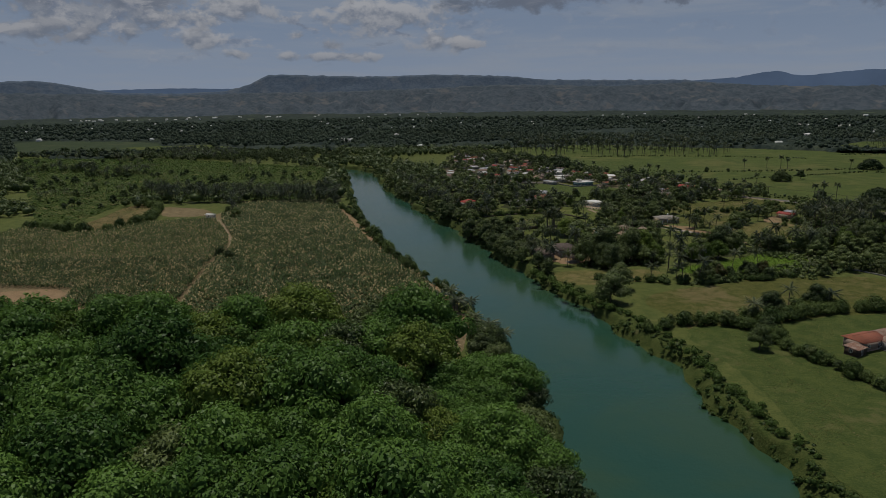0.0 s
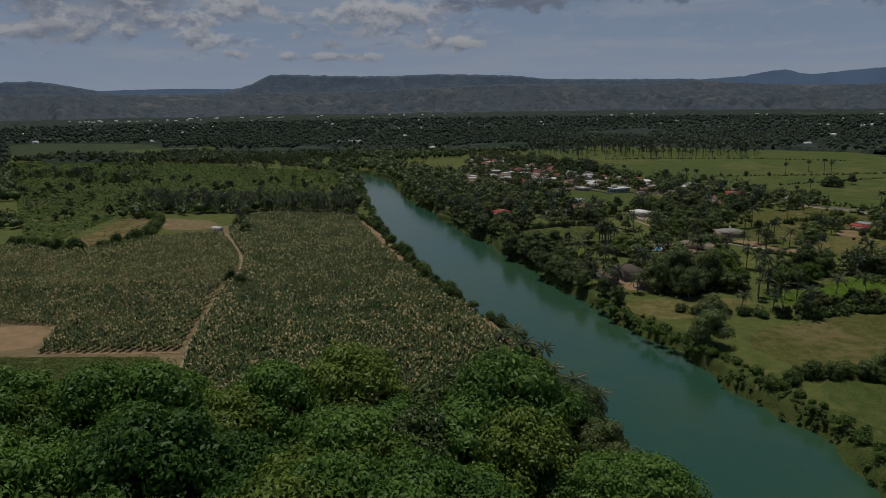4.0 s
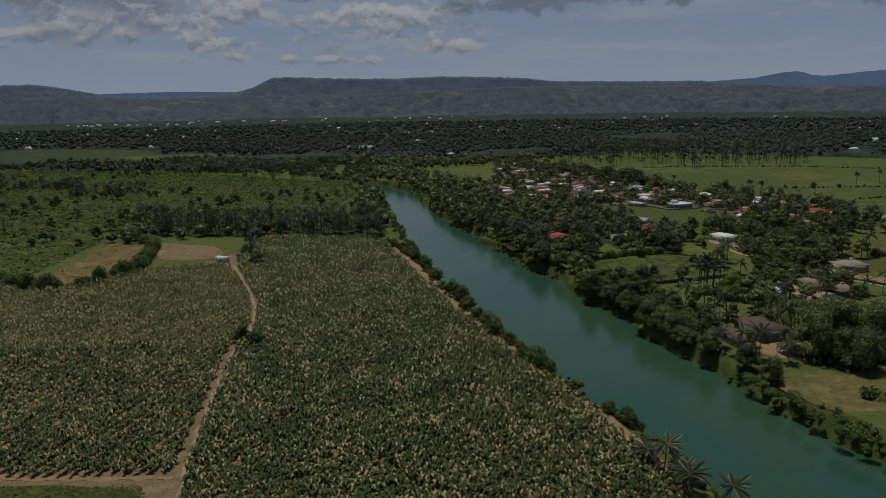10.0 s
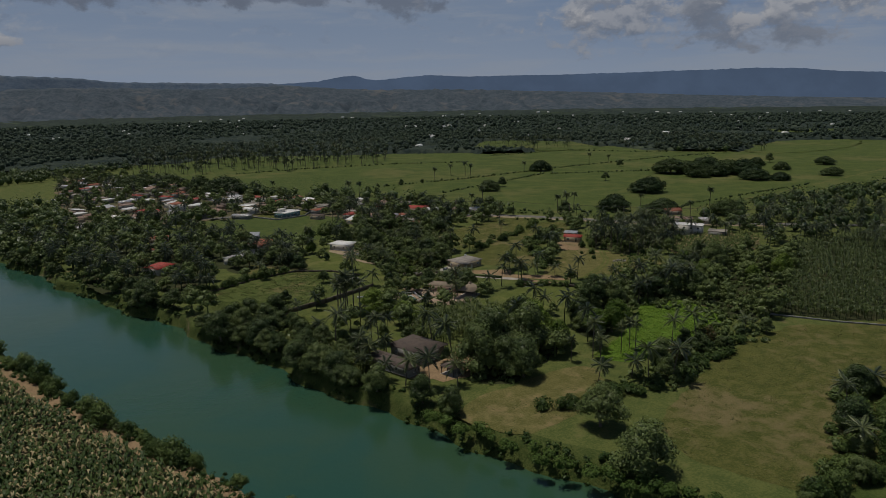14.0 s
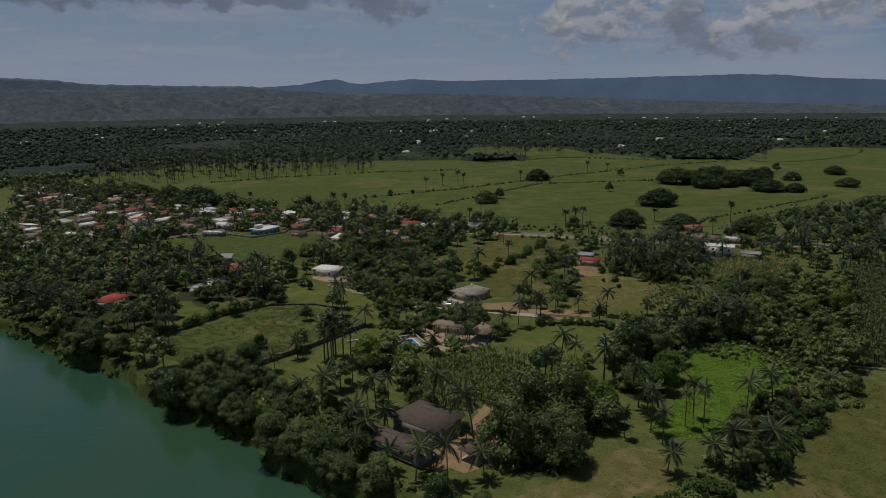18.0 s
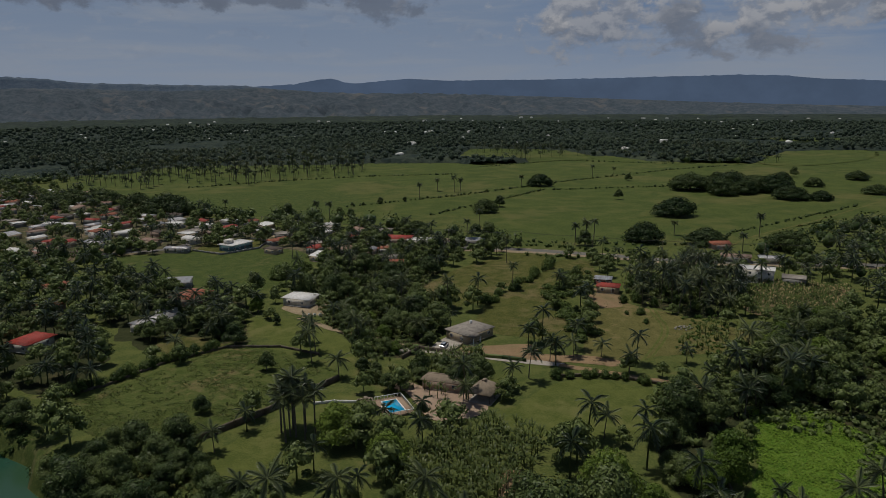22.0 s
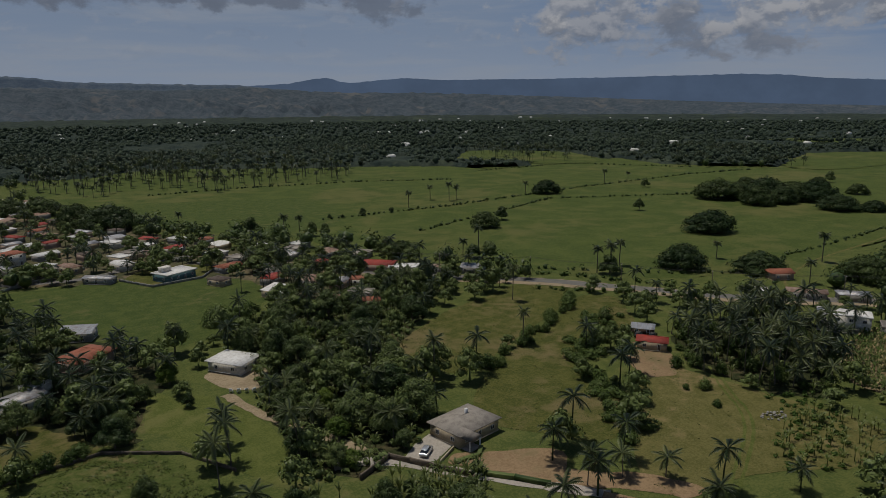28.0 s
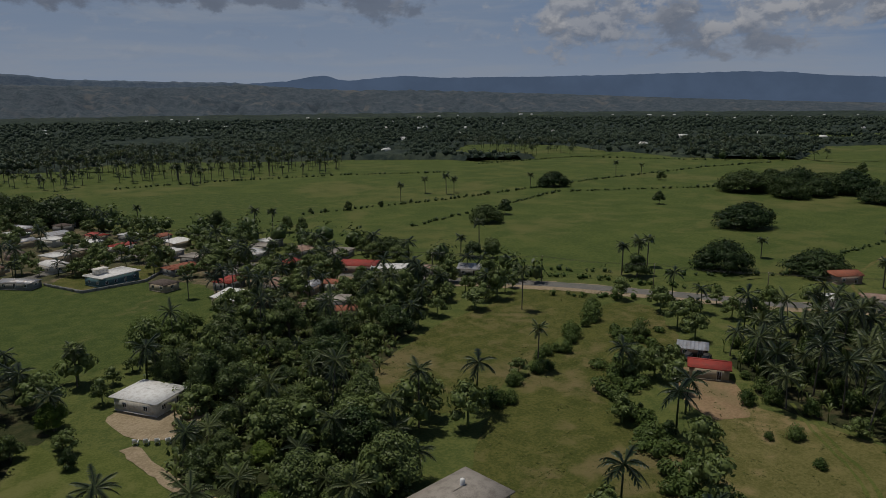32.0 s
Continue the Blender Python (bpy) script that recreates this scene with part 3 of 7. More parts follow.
# ---- plan of fields, gardens and woods (x, y in metres) ----
BANK_WOODS = [(12, 408), (25, 418), (38, 408), (42, 390), (50, 376), (51, 359), (42, 346), (26, 338), (19, 351), (14, 375)]
BEND_WOODS = [(-11, 434), (-4, 463), (4, 464), (13, 444), (11, 423), (2, 416), (-7, 420)]
VILLAGE_WOODS = [(-8, 564), (7, 592), (25, 565), (41, 528), (38, 471), (17, 457), (6, 472), (-13, 479)]
GARDEN_WOODS = [(42, 596), (76, 587), (101, 535), (89, 491), (69, 465), (45, 474), (43, 526)]
CACAO_BELT = [(114, 524), (112, 483), (106, 468), (105, 451), (103, 428), (110, 423), (127, 428), (143, 445), (150, 474), (179, 506), (213, 537), (187, 557), (156, 540), (137, 537)]
POOL_GARDEN = [(95, 424), (111, 416), (126, 405), (123, 394), (113, 387), (101, 392), (99, 404), (90, 404)]
EAST_WOODS = [(168, 352), (196, 361), (222, 370), (241, 356), (172, 326), (158, 339), (133, 336), (129, 341)]
EAST_WOODS2 = [(170, 345), (222, 371), (252, 363), (291, 345), (169, 293), (169, 311), (155, 335)]
COCO_GROVE = [(235, 446), (288, 435), (269, 400), (247, 398), (224, 385), (216, 398), (214, 420)]
TRACK_TREES = [(84, 342), (108, 333), (107, 325), (86, 313), (72, 308), (61, 313)]
MANGO_TREES = [(115, 332), (141, 349), (153, 341), (130, 325), (115, 320)]
BANANAS = [(73, 372), (104, 374), (109, 360), (97, 349), (81, 345), (71, 345), (65, 356)]
LINE_TREES = [(94, 288), (116, 297), (139, 301), (145, 293), (130, 284), (111, 281)]
PASTURE_EDGE = [(81, 286), (101, 290), (100, 277), (145, 290), (160, 286), (173, 298), (169, 317), (117, 299)]
VILLAGE = [(19, 1047), (101, 922), (140, 721), (193, 607), (171, 537), (137, 563), (114, 611), (64, 639), (21, 635), (-6, 608)]
ROADSIDE = [(175, 654), (219, 598), (240, 543), (229, 497), (200, 519), (157, 526), (152, 585)]
PASTURE_SANDY = [(45, 300), (55, 306), (92, 309), (98, 302), (90, 291), (76, 285), (53, 281)]
GREEN_CROP = [(162, 341), (176, 333), (170, 309), (147, 301), (110, 298), (103, 310), (132, 320)]
POOL_LAWN = [(107, 376), (134, 382), (143, 381), (154, 362), (150, 354), (127, 347), (102, 366)]
WEST_LAWN = [(40, 399), (53, 402), (67, 407), (84, 414), (86, 402), (72, 390), (64, 386), (53, 379), (45, 377), (41, 385)]
WEED_FIELD = [(21, 448), (67, 464), (78, 464), (90, 429), (89, 419), (61, 411), (46, 409), (25, 422), (20, 434)]
SMALL_LAWN = [(53, 489), (60, 490), (70, 470), (68, 463), (57, 463), (51, 462)]
VILLAGE_GREEN = [(62, 631), (87, 622), (95, 633), (155, 594), (141, 551), (118, 528), (105, 525), (90, 518), (84, 544), (67, 567), (61, 612)]
CHAIR_LAWN = [(86, 496), (92, 481), (98, 484), (104, 464), (104, 446), (102, 428), (95, 431), (90, 443), (83, 467), (80, 469)]
PASTURE_C = [(156, 486), (190, 505), (216, 512), (234, 519), (251, 501), (230, 485), (193, 469), (164, 454), (150, 461), (149, 470)]
PASTURE_D = [(146, 436), (166, 452), (195, 467), (228, 482), (247, 492), (253, 479), (233, 455), (216, 448), (202, 451), (191, 445), (182, 432), (182, 414), (171, 407), (161, 404), (147, 423)]
PASTURE_DRY = [(212, 435), (211, 421), (215, 392), (219, 372), (200, 364), (178, 377), (152, 384), (162, 399), (173, 405)]
EAST_CORN = [(250, 399), (284, 406), (306, 384), (280, 367), (251, 362), (234, 384)]
FOREST = [(-165, 84), (-6, 84), (-6, 175), (-16, 184), (-35, 186), (-59, 181), (-89, 183), (-107, 184), (-143, 184), (-165, 184)]
FOREST_EDGE = [(-6, 84), (20, 84), (21, 140), (18, 156), (8, 168), (-6, 174)]
SHRUBS = [(-250, 256), (-160, 254), (-108, 253), (-102, 240), (-96, 226), (-93, 190), (-140, 190), (-250, 190)]
CORN_EAST = [(-92, 192), (-95, 236), (-101.5, 262), (-112.0, 331), (-111.0, 356), (-120.0, 391), (-130.0, 415), (-145.0, 451), (-151, 470), (-151, 512), (-140, 521), (-116, 518), (-78, 508), (-60, 440), (-40, 372), (-22, 322), (-8, 286), (0, 262), (5, 236), (4, 200), (-40, 190)]
CORN_WEST = [(-262, 436), (-216, 409), (-198, 440), (-160, 456), (-148, 450), (-132.6, 415), (-122.2, 391), (-113.4, 356), (-114.4, 331), (-104, 258), (-148, 257), (-156, 284), (-182, 288), (-262, 300)]
BARE_PLOT = [(-205, 268), (-182, 284), (-160, 287), (-151, 262), (-172, 258), (-205, 256)]
FALLOW_PLOT = [(-221, 421), (-233, 450), (-232, 467), (-236, 508), (-232, 530), (-222, 524), (-196, 460), (-196, 430), (-195, 411)]
PLOUGHED = [(-191, 467), (-203, 498), (-209, 514), (-188, 508), (-168, 498), (-158, 471)]
ORCHARD = [(-264, 446), (-593, 976), (-376, 942), (-133, 800), (-92, 545), (-244, 540), (-239, 433)]
DARK_FIELD = [(-868, 1418), (-533, 1343), (-406, 1020), (-618, 1017)]
MEADOW_AREA = [(87, 800), (141, 764), (184, 690), (216, 630), (235, 562), (255, 526), (288, 484), (352, 464), (420, 470), (900, 440), (1150, 520), (1114, 721), (996, 795), (790, 690), (769, 711), (708, 772), (746, 907), (647, 912), (526, 889), (516, 951), (421, 1023), (376, 1032), (234, 1132), (162, 1079), (109, 1081), (95, 1010)]
# fields among the far woods
FAR_FIELDS = [[(421, 1000), (376, 1032), (234, 1132), (162, 1079), (230, 1010)], [(769, 711), (790, 652), (952, 653), (1114, 721), (996, 795)], [(548, 996), (688, 1143), (774, 1019), (700, 867), (603, 897)], [(1180, 1010), (1320, 980), (1400, 860), (1250, 830)],
              [(-560, 1180), (-420, 1230), (-300, 1130), (-440, 1090)]]
EAST_BANANAS = [(186, 304), (196, 286), (206, 276), (250, 268), (330, 300), (381, 353), (297, 361), (252, 329), (213, 313)]
BIG_PASTURE = [(80, 128), (84, 118), (260, 60), (300, 180), (240, 268), (202, 274), (176, 295), (103, 279), (74, 262), (84, 230), (86, 180)]
# houses and open yards kept free of trees: x, y, radius
HOUSES = [(61, 342, 9), (49, 337, 8), (62, 324, 5), (139, 427, 10), (126, 423, 6), (90, 395, 8), (103, 392, 8), (112, 386, 5), (110, 495, 10), (106, 480, 6), (76, 524, 10), (78, 551, 8), (124, 612, 16), (97, 624, 9), (203, 574, 10), (209, 560, 9), (222, 551, 7),
          (161, 537, 7), (173, 537, 8), (172, 526, 5), (184, 555, 6), (218, 436, 8), (226, 446, 6), (281, 410, 11), (289, 398, 7), (328, 459, 8), (308, 437, 8), (35, 576, 7), (19, 500, 9), (56, 499, 9)]
RIGHT_BANK = [(-8, 488), (-38, 640), (60, 640), (150, 640), (240, 512), (285, 452), (330, 400), (300, 330), (182, 302), (112, 302), (62, 330), (26, 375)]
PALM_BELT = [(-261, 600), (-200, 590), (-156, 579), (-115, 587), (-82, 572), (-77, 512), (-141, 524), (-165, 528), (-223, 536)]
WALL_TREES = [(61, 515), (70, 522), (86, 496), (79, 466), (71, 466), (60, 493)]
NORTH_GARDEN = [(114, 418), (131, 411), (120, 393), (113, 395), (109, 402)]
OPEN_PLOTS = (PASTURE_SANDY, GREEN_CROP, POOL_LAWN, WEST_LAWN, WEED_FIELD, SMALL_LAWN, VILLAGE_GREEN, CHAIR_LAWN, PASTURE_C, PASTURE_D, PASTURE_DRY, EAST_CORN, EAST_BANANAS)
WOOD_PLOTS = (BANK_WOODS, BEND_WOODS, VILLAGE_WOODS, GARDEN_WOODS, CACAO_BELT, POOL_GARDEN, EAST_WOODS, EAST_WOODS2, COCO_GROVE, TRACK_TREES, MANGO_TREES, BANANAS, LINE_TREES, PASTURE_EDGE, WALL_TREES)
# spots of the village houses
SPOTS = [(51, 676), (64, 666), (79, 650), (90, 652), (112, 660), (147, 691), (58, 811), (71, 706), (81, 690), (39, 662), (100, 676), (119, 668), (128, 683), (157, 679), (64, 780), (178, 618), (186, 628), (196, 611), (208, 600), (193, 638), (6, 655), (58, 770), (73, 728), (23, 800), (14, 690), (28, 720), (44, 740), (90, 720), (104, 704), (120, 712), (134, 700), (40, 700)]
rv = np.random.default_rng(17)
extra = scatter(VILLAGE, 22.0, 0.45, rv)
spots = SPOTS + [tuple(q) for q in extra[extra[:, 1] < 960]]
HOUSES.append((70, 685, 9))
spots = [q for q in spots if math.hypot(q[0] - 70, q[1] - 685) > 13]
HOUSES += [(float(x), float(y), 6.5) for x, y in spots]
fa, fd = np.radians(np.linspace(-52, 96, 75)), np.array([1300.0, 1700.0, 2300.0, 3450.0])
fi = np.arange(75 * 4).reshape(75, 4)
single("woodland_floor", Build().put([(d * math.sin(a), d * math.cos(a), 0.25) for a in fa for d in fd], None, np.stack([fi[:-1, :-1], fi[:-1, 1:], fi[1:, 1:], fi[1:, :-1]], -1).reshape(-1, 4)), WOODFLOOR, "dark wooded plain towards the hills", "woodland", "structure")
patch("field_soil", [(-265, 440), (-216, 410), (-198, 440), (-158, 462), (-150, 520), (-116, 522), (-74, 510), (-58, 440), (-38, 372), (-20, 322), (-6, 286), (2, 262), (8, 236), (6, 194), (-40, 186), (-95, 188), (-105, 250), (-150, 254), (-265, 254)], 0.022, FIELDSOIL, "brown soil round the maize plots", "field")
patch("corn_soil", CORN_EAST, 0.03, FIELDSOIL, "brown soil under the maize", "field")
patch("corn_soil", CORN_WEST, 0.03, FIELDSOIL, "brown soil under the maize", "field")
patch("bare_plot", BARE_PLOT, 0.07, SOIL, "bare orange-brown ploughed plot", "field")
patch("fallow_plot", FALLOW_PLOT, 0.07, FALLOW, "dry yellow stubble plot beside the maize", "field")
patch("ploughed_strip", PLOUGHED, 0.07, FIELDSOIL, "ploughed brown strip beside a shed", "field")
patch("shrub_plot", SHRUBS, 0.03, WEEDS, "low green leafy crop", "field")
patch("orchard_ground", ORCHARD, 0.06, WEEDS, "green plantation ground", "field", 3)
for i, q in enumerate(FAR_FIELDS):
    patch("far_field", q, 0.45 + 0.004 * i, MEADOW, "green field between far woods", "field", 3)
# dark sheets below the wooded plots, tree shade included in their colour
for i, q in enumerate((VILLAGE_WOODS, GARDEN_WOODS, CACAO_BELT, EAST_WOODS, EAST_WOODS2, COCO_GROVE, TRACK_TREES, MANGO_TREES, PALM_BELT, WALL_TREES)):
    patch("shaded_leaf_litter", q, 0.012 + 0.003 * i, SHADED_LITTER, "shaded leaf litter and low growth under trees", "ground cover", 2)
patch("village_ground", VILLAGE, 0.040, YARD, "trodden earth and grass between village houses", "ground cover", 2)
patch("dark_field", DARK_FIELD, 0.40, DARKFIELD, "dark green distant field", "field", 3)
patch("meadow", MEADOW_AREA, 0.06, MEADOW, "wide flat green cattle meadow", "meadow", 2)
patch("meadow_plot", [(154, 866), (289, 804), (243, 681), (212, 686), (135, 746)], 0.066, PASTURE_GREEN, "yellower grazed strip of the meadow", "meadow", 2)
patch("banana_ground", EAST_BANANAS, 0.04, SHADED_LITTER, "dark green-brown ground under the banana plantation", "field")
patch("big_pasture", BIG_PASTURE, 0.03, PASTURE, "grazed pasture on the river bank", "pasture", 1.5)
patch("south_pasture", [(80, 128), (84, 118), (260, 60), (300, 180), (240, 225), (165, 240), (130, 236), (108, 226), (88, 228), (80, 222), (86, 180)], 0.036, PASTURE_GREEN, "green grazed pasture by the farmhouse", "pasture", 1.5)
patch("sandy_pasture", PASTURE_SANDY, 0.05, DRYGRASS, "dry yellowish pasture by the river", "pasture")
patch("young_crop", GREEN_CROP, 0.05, CROPGREEN, "bright green young crop plot", "field")
patch("pool_lawn", POOL_LAWN, 0.05, LAWN, "green lawn beside the pool garden", "lawn")
patch("west_lawn", WEST_LAWN, 0.05, LAWN, "green lawn inside the garden wall", "lawn")
patch("weed_field", WEED_FIELD, 0.05, WEEDS, "overgrown weedy field", "field")
patch("small_lawn", SMALL_LAWN, 0.056, PASTURE, "mown lawn with a dry edge", "lawn")
patch("village_green", VILLAGE_GREEN, 0.05, PASTURE_GREEN, "open green field by the village", "field")
patch("house_lawn", CHAIR_LAWN, 0.058, LAWN, "green lawn before the white house", "lawn")
patch("pasture", PASTURE_C, 0.05, PASTURE, "rough pasture with dry patches", "pasture")
patch("pasture", PASTURE_D, 0.06, PASTURE, "rough pasture with dry patches", "pasture")
patch("dry_plot", PASTURE_DRY, 0.07, DRYGRASS, "dry yellow plot with wheel tracks", "field")
patch("corn_soil", EAST_CORN, 0.05, FIELDSOIL, "soil under the far maize plot", "field")

ribbon("field_track", [(-156, 462), (-146, 451), (-131, 415), (-121, 391), (-112, 356), (-113, 331), (-108, 300), (-103, 265), (-98, 246), (-94, 192)], 1.3, 0.10, SANDY, "pale sandy track between maize plots", "track", 0.5)
ribbon("field_margin", [(-148, 258), (-130, 256), (-103, 256)], 1.6, 0.11, SOIL, "sandy margin at the edge of the maize", "track", 0.6)
ribbon("river_margin", [(-72, 500), (-56, 440), (-38, 374), (-19, 320), (-5, 284), (4, 250), (8, 226)], 4.0, 0.09, SOIL, "dry brown margin between maize and river hedge", "track", 0.9)
ribbon("road", [(150, 655), (172, 609), (193, 576), (219, 545), (246, 518), (262, 493), (273, 477), (284, 457), (310, 432), (350, 395), (420, 330)], 6.5, 0.12, ASPHALT, "worn grey asphalt country road", "road", 0.15)
ribbon("road_shoulder", [(150, 652), (172, 606), (193, 573), (219, 542), (246, 515), (262, 490), (273, 474), (284, 454), (310, 429), (350, 392)], 11.0, 0.09, SANDY, "sandy road shoulder", "road", 0.8)
ribbon("village_road", [(60, 645), (77, 638), (96, 634), (114, 646), (130, 652), (150, 655)], 5.0, 0.10, ASPHALT, "grey village street", "road", 0.3)
ribbon("lane", [(108, 431), (117, 428), (126, 416), (135, 404), (146, 390)], 3.3, 0.10, CONCRETE_GROUND, "pale concrete lane past a house", "lane", 0.3)
ribbon("track", [(145, 391), (152, 379), (158, 367), (164, 357), (172, 345)], 2.8, 0.105, SOIL, "brown earth track beside a hedge", "track", 0.5)
ribbon("lane", [(102, 480), (103, 472), (107, 457), (113, 443), (116, 433)], 3.0, 0.10, SANDY, "sandy drive to a white house", "lane", 0.4)
ribbon("meadow_lane", [(310, 442), (322, 454), (340, 460), (372, 467), (410, 469), (441, 470), (535, 480), (571, 485), (706, 502)], 1.3, 0.10, DRYGRASS, "dirt lane through the meadow", "lane", 0.4)
ribbon("dirt_track", [(66, 322), (72, 335), (80, 342), (88, 347), (94, 354)], 5.0, 0.10, SOIL, "orange-brown dirt track between gardens", "track", 0.7)
RUTS = [(164, 376), (177, 382), (190, 388), (200, 395), (208, 406), (219, 417)]
for off in (-0.9, 0.9):
    ribbon("wheel_rut", [(x - off * 0.6, y + off * 0.8) for x, y in RUTS], 0.7, 0.115, LAWN, "worn wheel rut across the dry plot", "track", 0.15)
patch("yard", [(44, 340), (52, 322), (66, 318), (74, 330), (62, 346)], 0.08, SOIL, "bare earth yard round the brown house", "yard", 1.5)
patch("yard", [(134, 412), (141, 405), (150, 399), (158, 390), (163, 381), (158, 380), (150, 390), (140, 399), (133, 406)], 0.08, SOIL, "bare orange earth yard by the lane", "yard", 1.0)
patch("yard", [(205, 436), (216, 446), (222, 436), (214, 424), (204, 418), (198, 426)], 0.08, SOIL, "bare earth yard before a red-roofed house", "yard", 1.0)
patch("yard", [(100, 497), (104, 480), (113, 478), (120, 488), (112, 500)], 0.08, SANDY, "pale sandy yard of the white house", "yard", 1.0)
# dark sheet below the bank forest, filling gaps between crowns
patch("forest_floor", [(-168, 100), (18, 100), (20, 150), (14, 170), (4, 180), (-17, 187), (-41, 186), (-60, 184), (-120, 188), (-168, 190)], 0.02, WOODFLOOR, "dark forest floor", "forest floor", 2)

# ---- plants ----
ICO = bmesh.new()
bmesh.ops.create_icosphere(ICO, subdivisions=2, radius=1.0)
ICO_V = np.array([v.co[:] for v in ICO.verts])
ICO_T = np.array([[v.index for v in f.verts] for f in ICO.faces])
ICO.free()
LOW = bmesh.new()
bmesh.ops.create_icosphere(LOW, subdivisions=1, radius=1.0)
LOW_V = np.array([v.co[:] for v in LOW.verts])
LOW_T = np.array([[v.index for v in f.verts] for f in LOW.faces])
LOW.free()


def unit(v):
    return v / (np.linalg.norm(v, axis=-1, keepdims=True) + 1e-9)


def sprays(b, at, facing, size, r, long=1.25):
    """Leaf sprays: small folded quads that face about the given way."""
    n = len(at)
    facing = unit(facing + r.normal(0, 0.34, (n, 3)) + np.array([0, 0, 0.25]))
    a = unit(np.cross(facing, r.normal(0, 1, (n, 3))))
    c = np.cross(facing, a)
    s = size * r.uniform(0.6, 1.35, (n, 1))
    tip = s * long
    v = np.stack([at - a * tip, at - c * s * 0.62 + facing * s * 0.22, at + a * tip - facing * s * 0.25, at + c * s * 0.62 + facing * s * 0.22], 1)
    b.put(v.reshape(-1, 3), None, np.arange(4 * n).reshape(n, 4))


def crown_mesh(r, lumps, count, size, mat, core=0.66, name="crown", low=-0.35):
    """A crown of leaf sprays over uneven lumps, dense within."""
    b = Build()
    cs, rs = np.array([l[0] for l in lumps], float), np.array([l[1] for l in lumps], float)
    for c, s in zip(cs, rs):
        bump = 1 + 0.34 * np.array([noise.noise(Vector(p * 1.7 + c * 0.3)) for p in LOW_V])[:, None]
        b.put(c + LOW_V * s * core * bump, LOW_T)
    area = (rs[:, 0] * rs[:, 1] + rs[:, 0] * rs[:, 2])
    pick = r.choice(len(cs), count * 2, p=area / area.sum())
    d = unit(r.normal(0, 1, (count * 2, 3)))
    ok = d[:, 2] > low
    pick, d = pick[ok], d[ok]
    at = cs[pick] + d * rs[pick] * r.uniform(0.74, 1.14, (len(d), 1)) + r.normal(0, size * 0.8, (len(d), 3))
    keep = np.ones(len(at), bool)
    for i in range(len(cs)):
        q = (((at - cs[i]) / rs[i]) ** 2).sum(1)
        keep &= ~((q < 0.55) & (pick != i))
    at, d, pick = at[keep][:count], d[keep][:count], pick[keep][:count]
    sprays(b, at, unit(d / rs[pick]), size, r)
    return b.mesh(name, mat)


def lump_set(r, radius, low, high, n, flat=0.62, share=0.40):
    out = []
    for i in range(n):
        a, q = i * 2.4 + r.uniform(-0.5, 0.5), math.sqrt((i + 0.3) / n)
        z = high - (high - low) * (0.25 + 0.6 * q * q) + r.uniform(-0.08, 0.08) * (high - low)
        s = radius * share * r.uniform(0.6, 1.35)
        out.append(((radius * 0.68 * q * math.cos(a), radius * 0.68 * q * math.sin(a), z), (s, s * r.uniform(0.85, 1.15), s * flat * r.uniform(0.85, 1.2))))
    return out


def trunk_mesh(r, lumps, fork, girth, lean=0.4, limbs=5):
    b = Build()
    top = (r.uniform(-lean, lean), r.uniform(-lean, lean), fork)
    tube(b, [(0, 0, -0.3), (0.02, 0, 0.4), (top[0] * 0.5, top[1] * 0.5, fork * 0.55), top], [girth * 1.5, girth, girth * 0.85, girth * 0.75], 8)
    for c, s in lumps[:limbs]:
        mid = [(top[i] * 0.55 + c[i] * 0.45) for i in range(3)]
        tube(b, [top, (mid[0], mid[1], mid[2] + 0.2), (c[0], c[1], c[2] - s[2] * 0.2)], [girth * 0.55, girth * 0.38, girth * 0.12], 5)
    return b.mesh("trunk", BARK, True)


def tree_kind(name, label, seed, radius, low, high, n, count, size, mat, girth=0.25, flat=0.62, share=0.40, variants=3, category="tree", limbs=5):
    """Templates of one kind of tree, as (name, label, category, list of (trunk, crown))."""
    r = np.random.default_rng(seed)
    out = []
    for _ in range(variants):
        lumps = lump_set(r, radius, low, high, n, flat, share)
        out.append((trunk_mesh(r, lumps, low * 0.8 + 0.4, girth, limbs=limbs), crown_mesh(r, lumps, count, size, mat)))
    return (name, label, category, out)


MADE = {}


def plant(kind, x, y, scale=1.0, group="", label="", tall=None, z=0.0, turn=None):
    name, lab, cat, sorts = kind
    i = int(rng.integers(len(sorts)))
    m = Matrix.LocRotScale((x, y, z), Euler((0, 0, rng.uniform(0, 6.28) if turn is None else turn)), (scale, scale, scale * (tall or rng.uniform(0.88, 1.14))))
    key = (name, i, label, group)
    if key in MADE:
        return copy_thing(MADE[key], m)
    ob = base(name, label or lab, cat, group)
    for pname, me in zip(("trunk", "crown"), sorts[i]):
        part(pname, me, None, ob)
    ob.matrix_basis = m
    MADE[key] = ob
    return ob


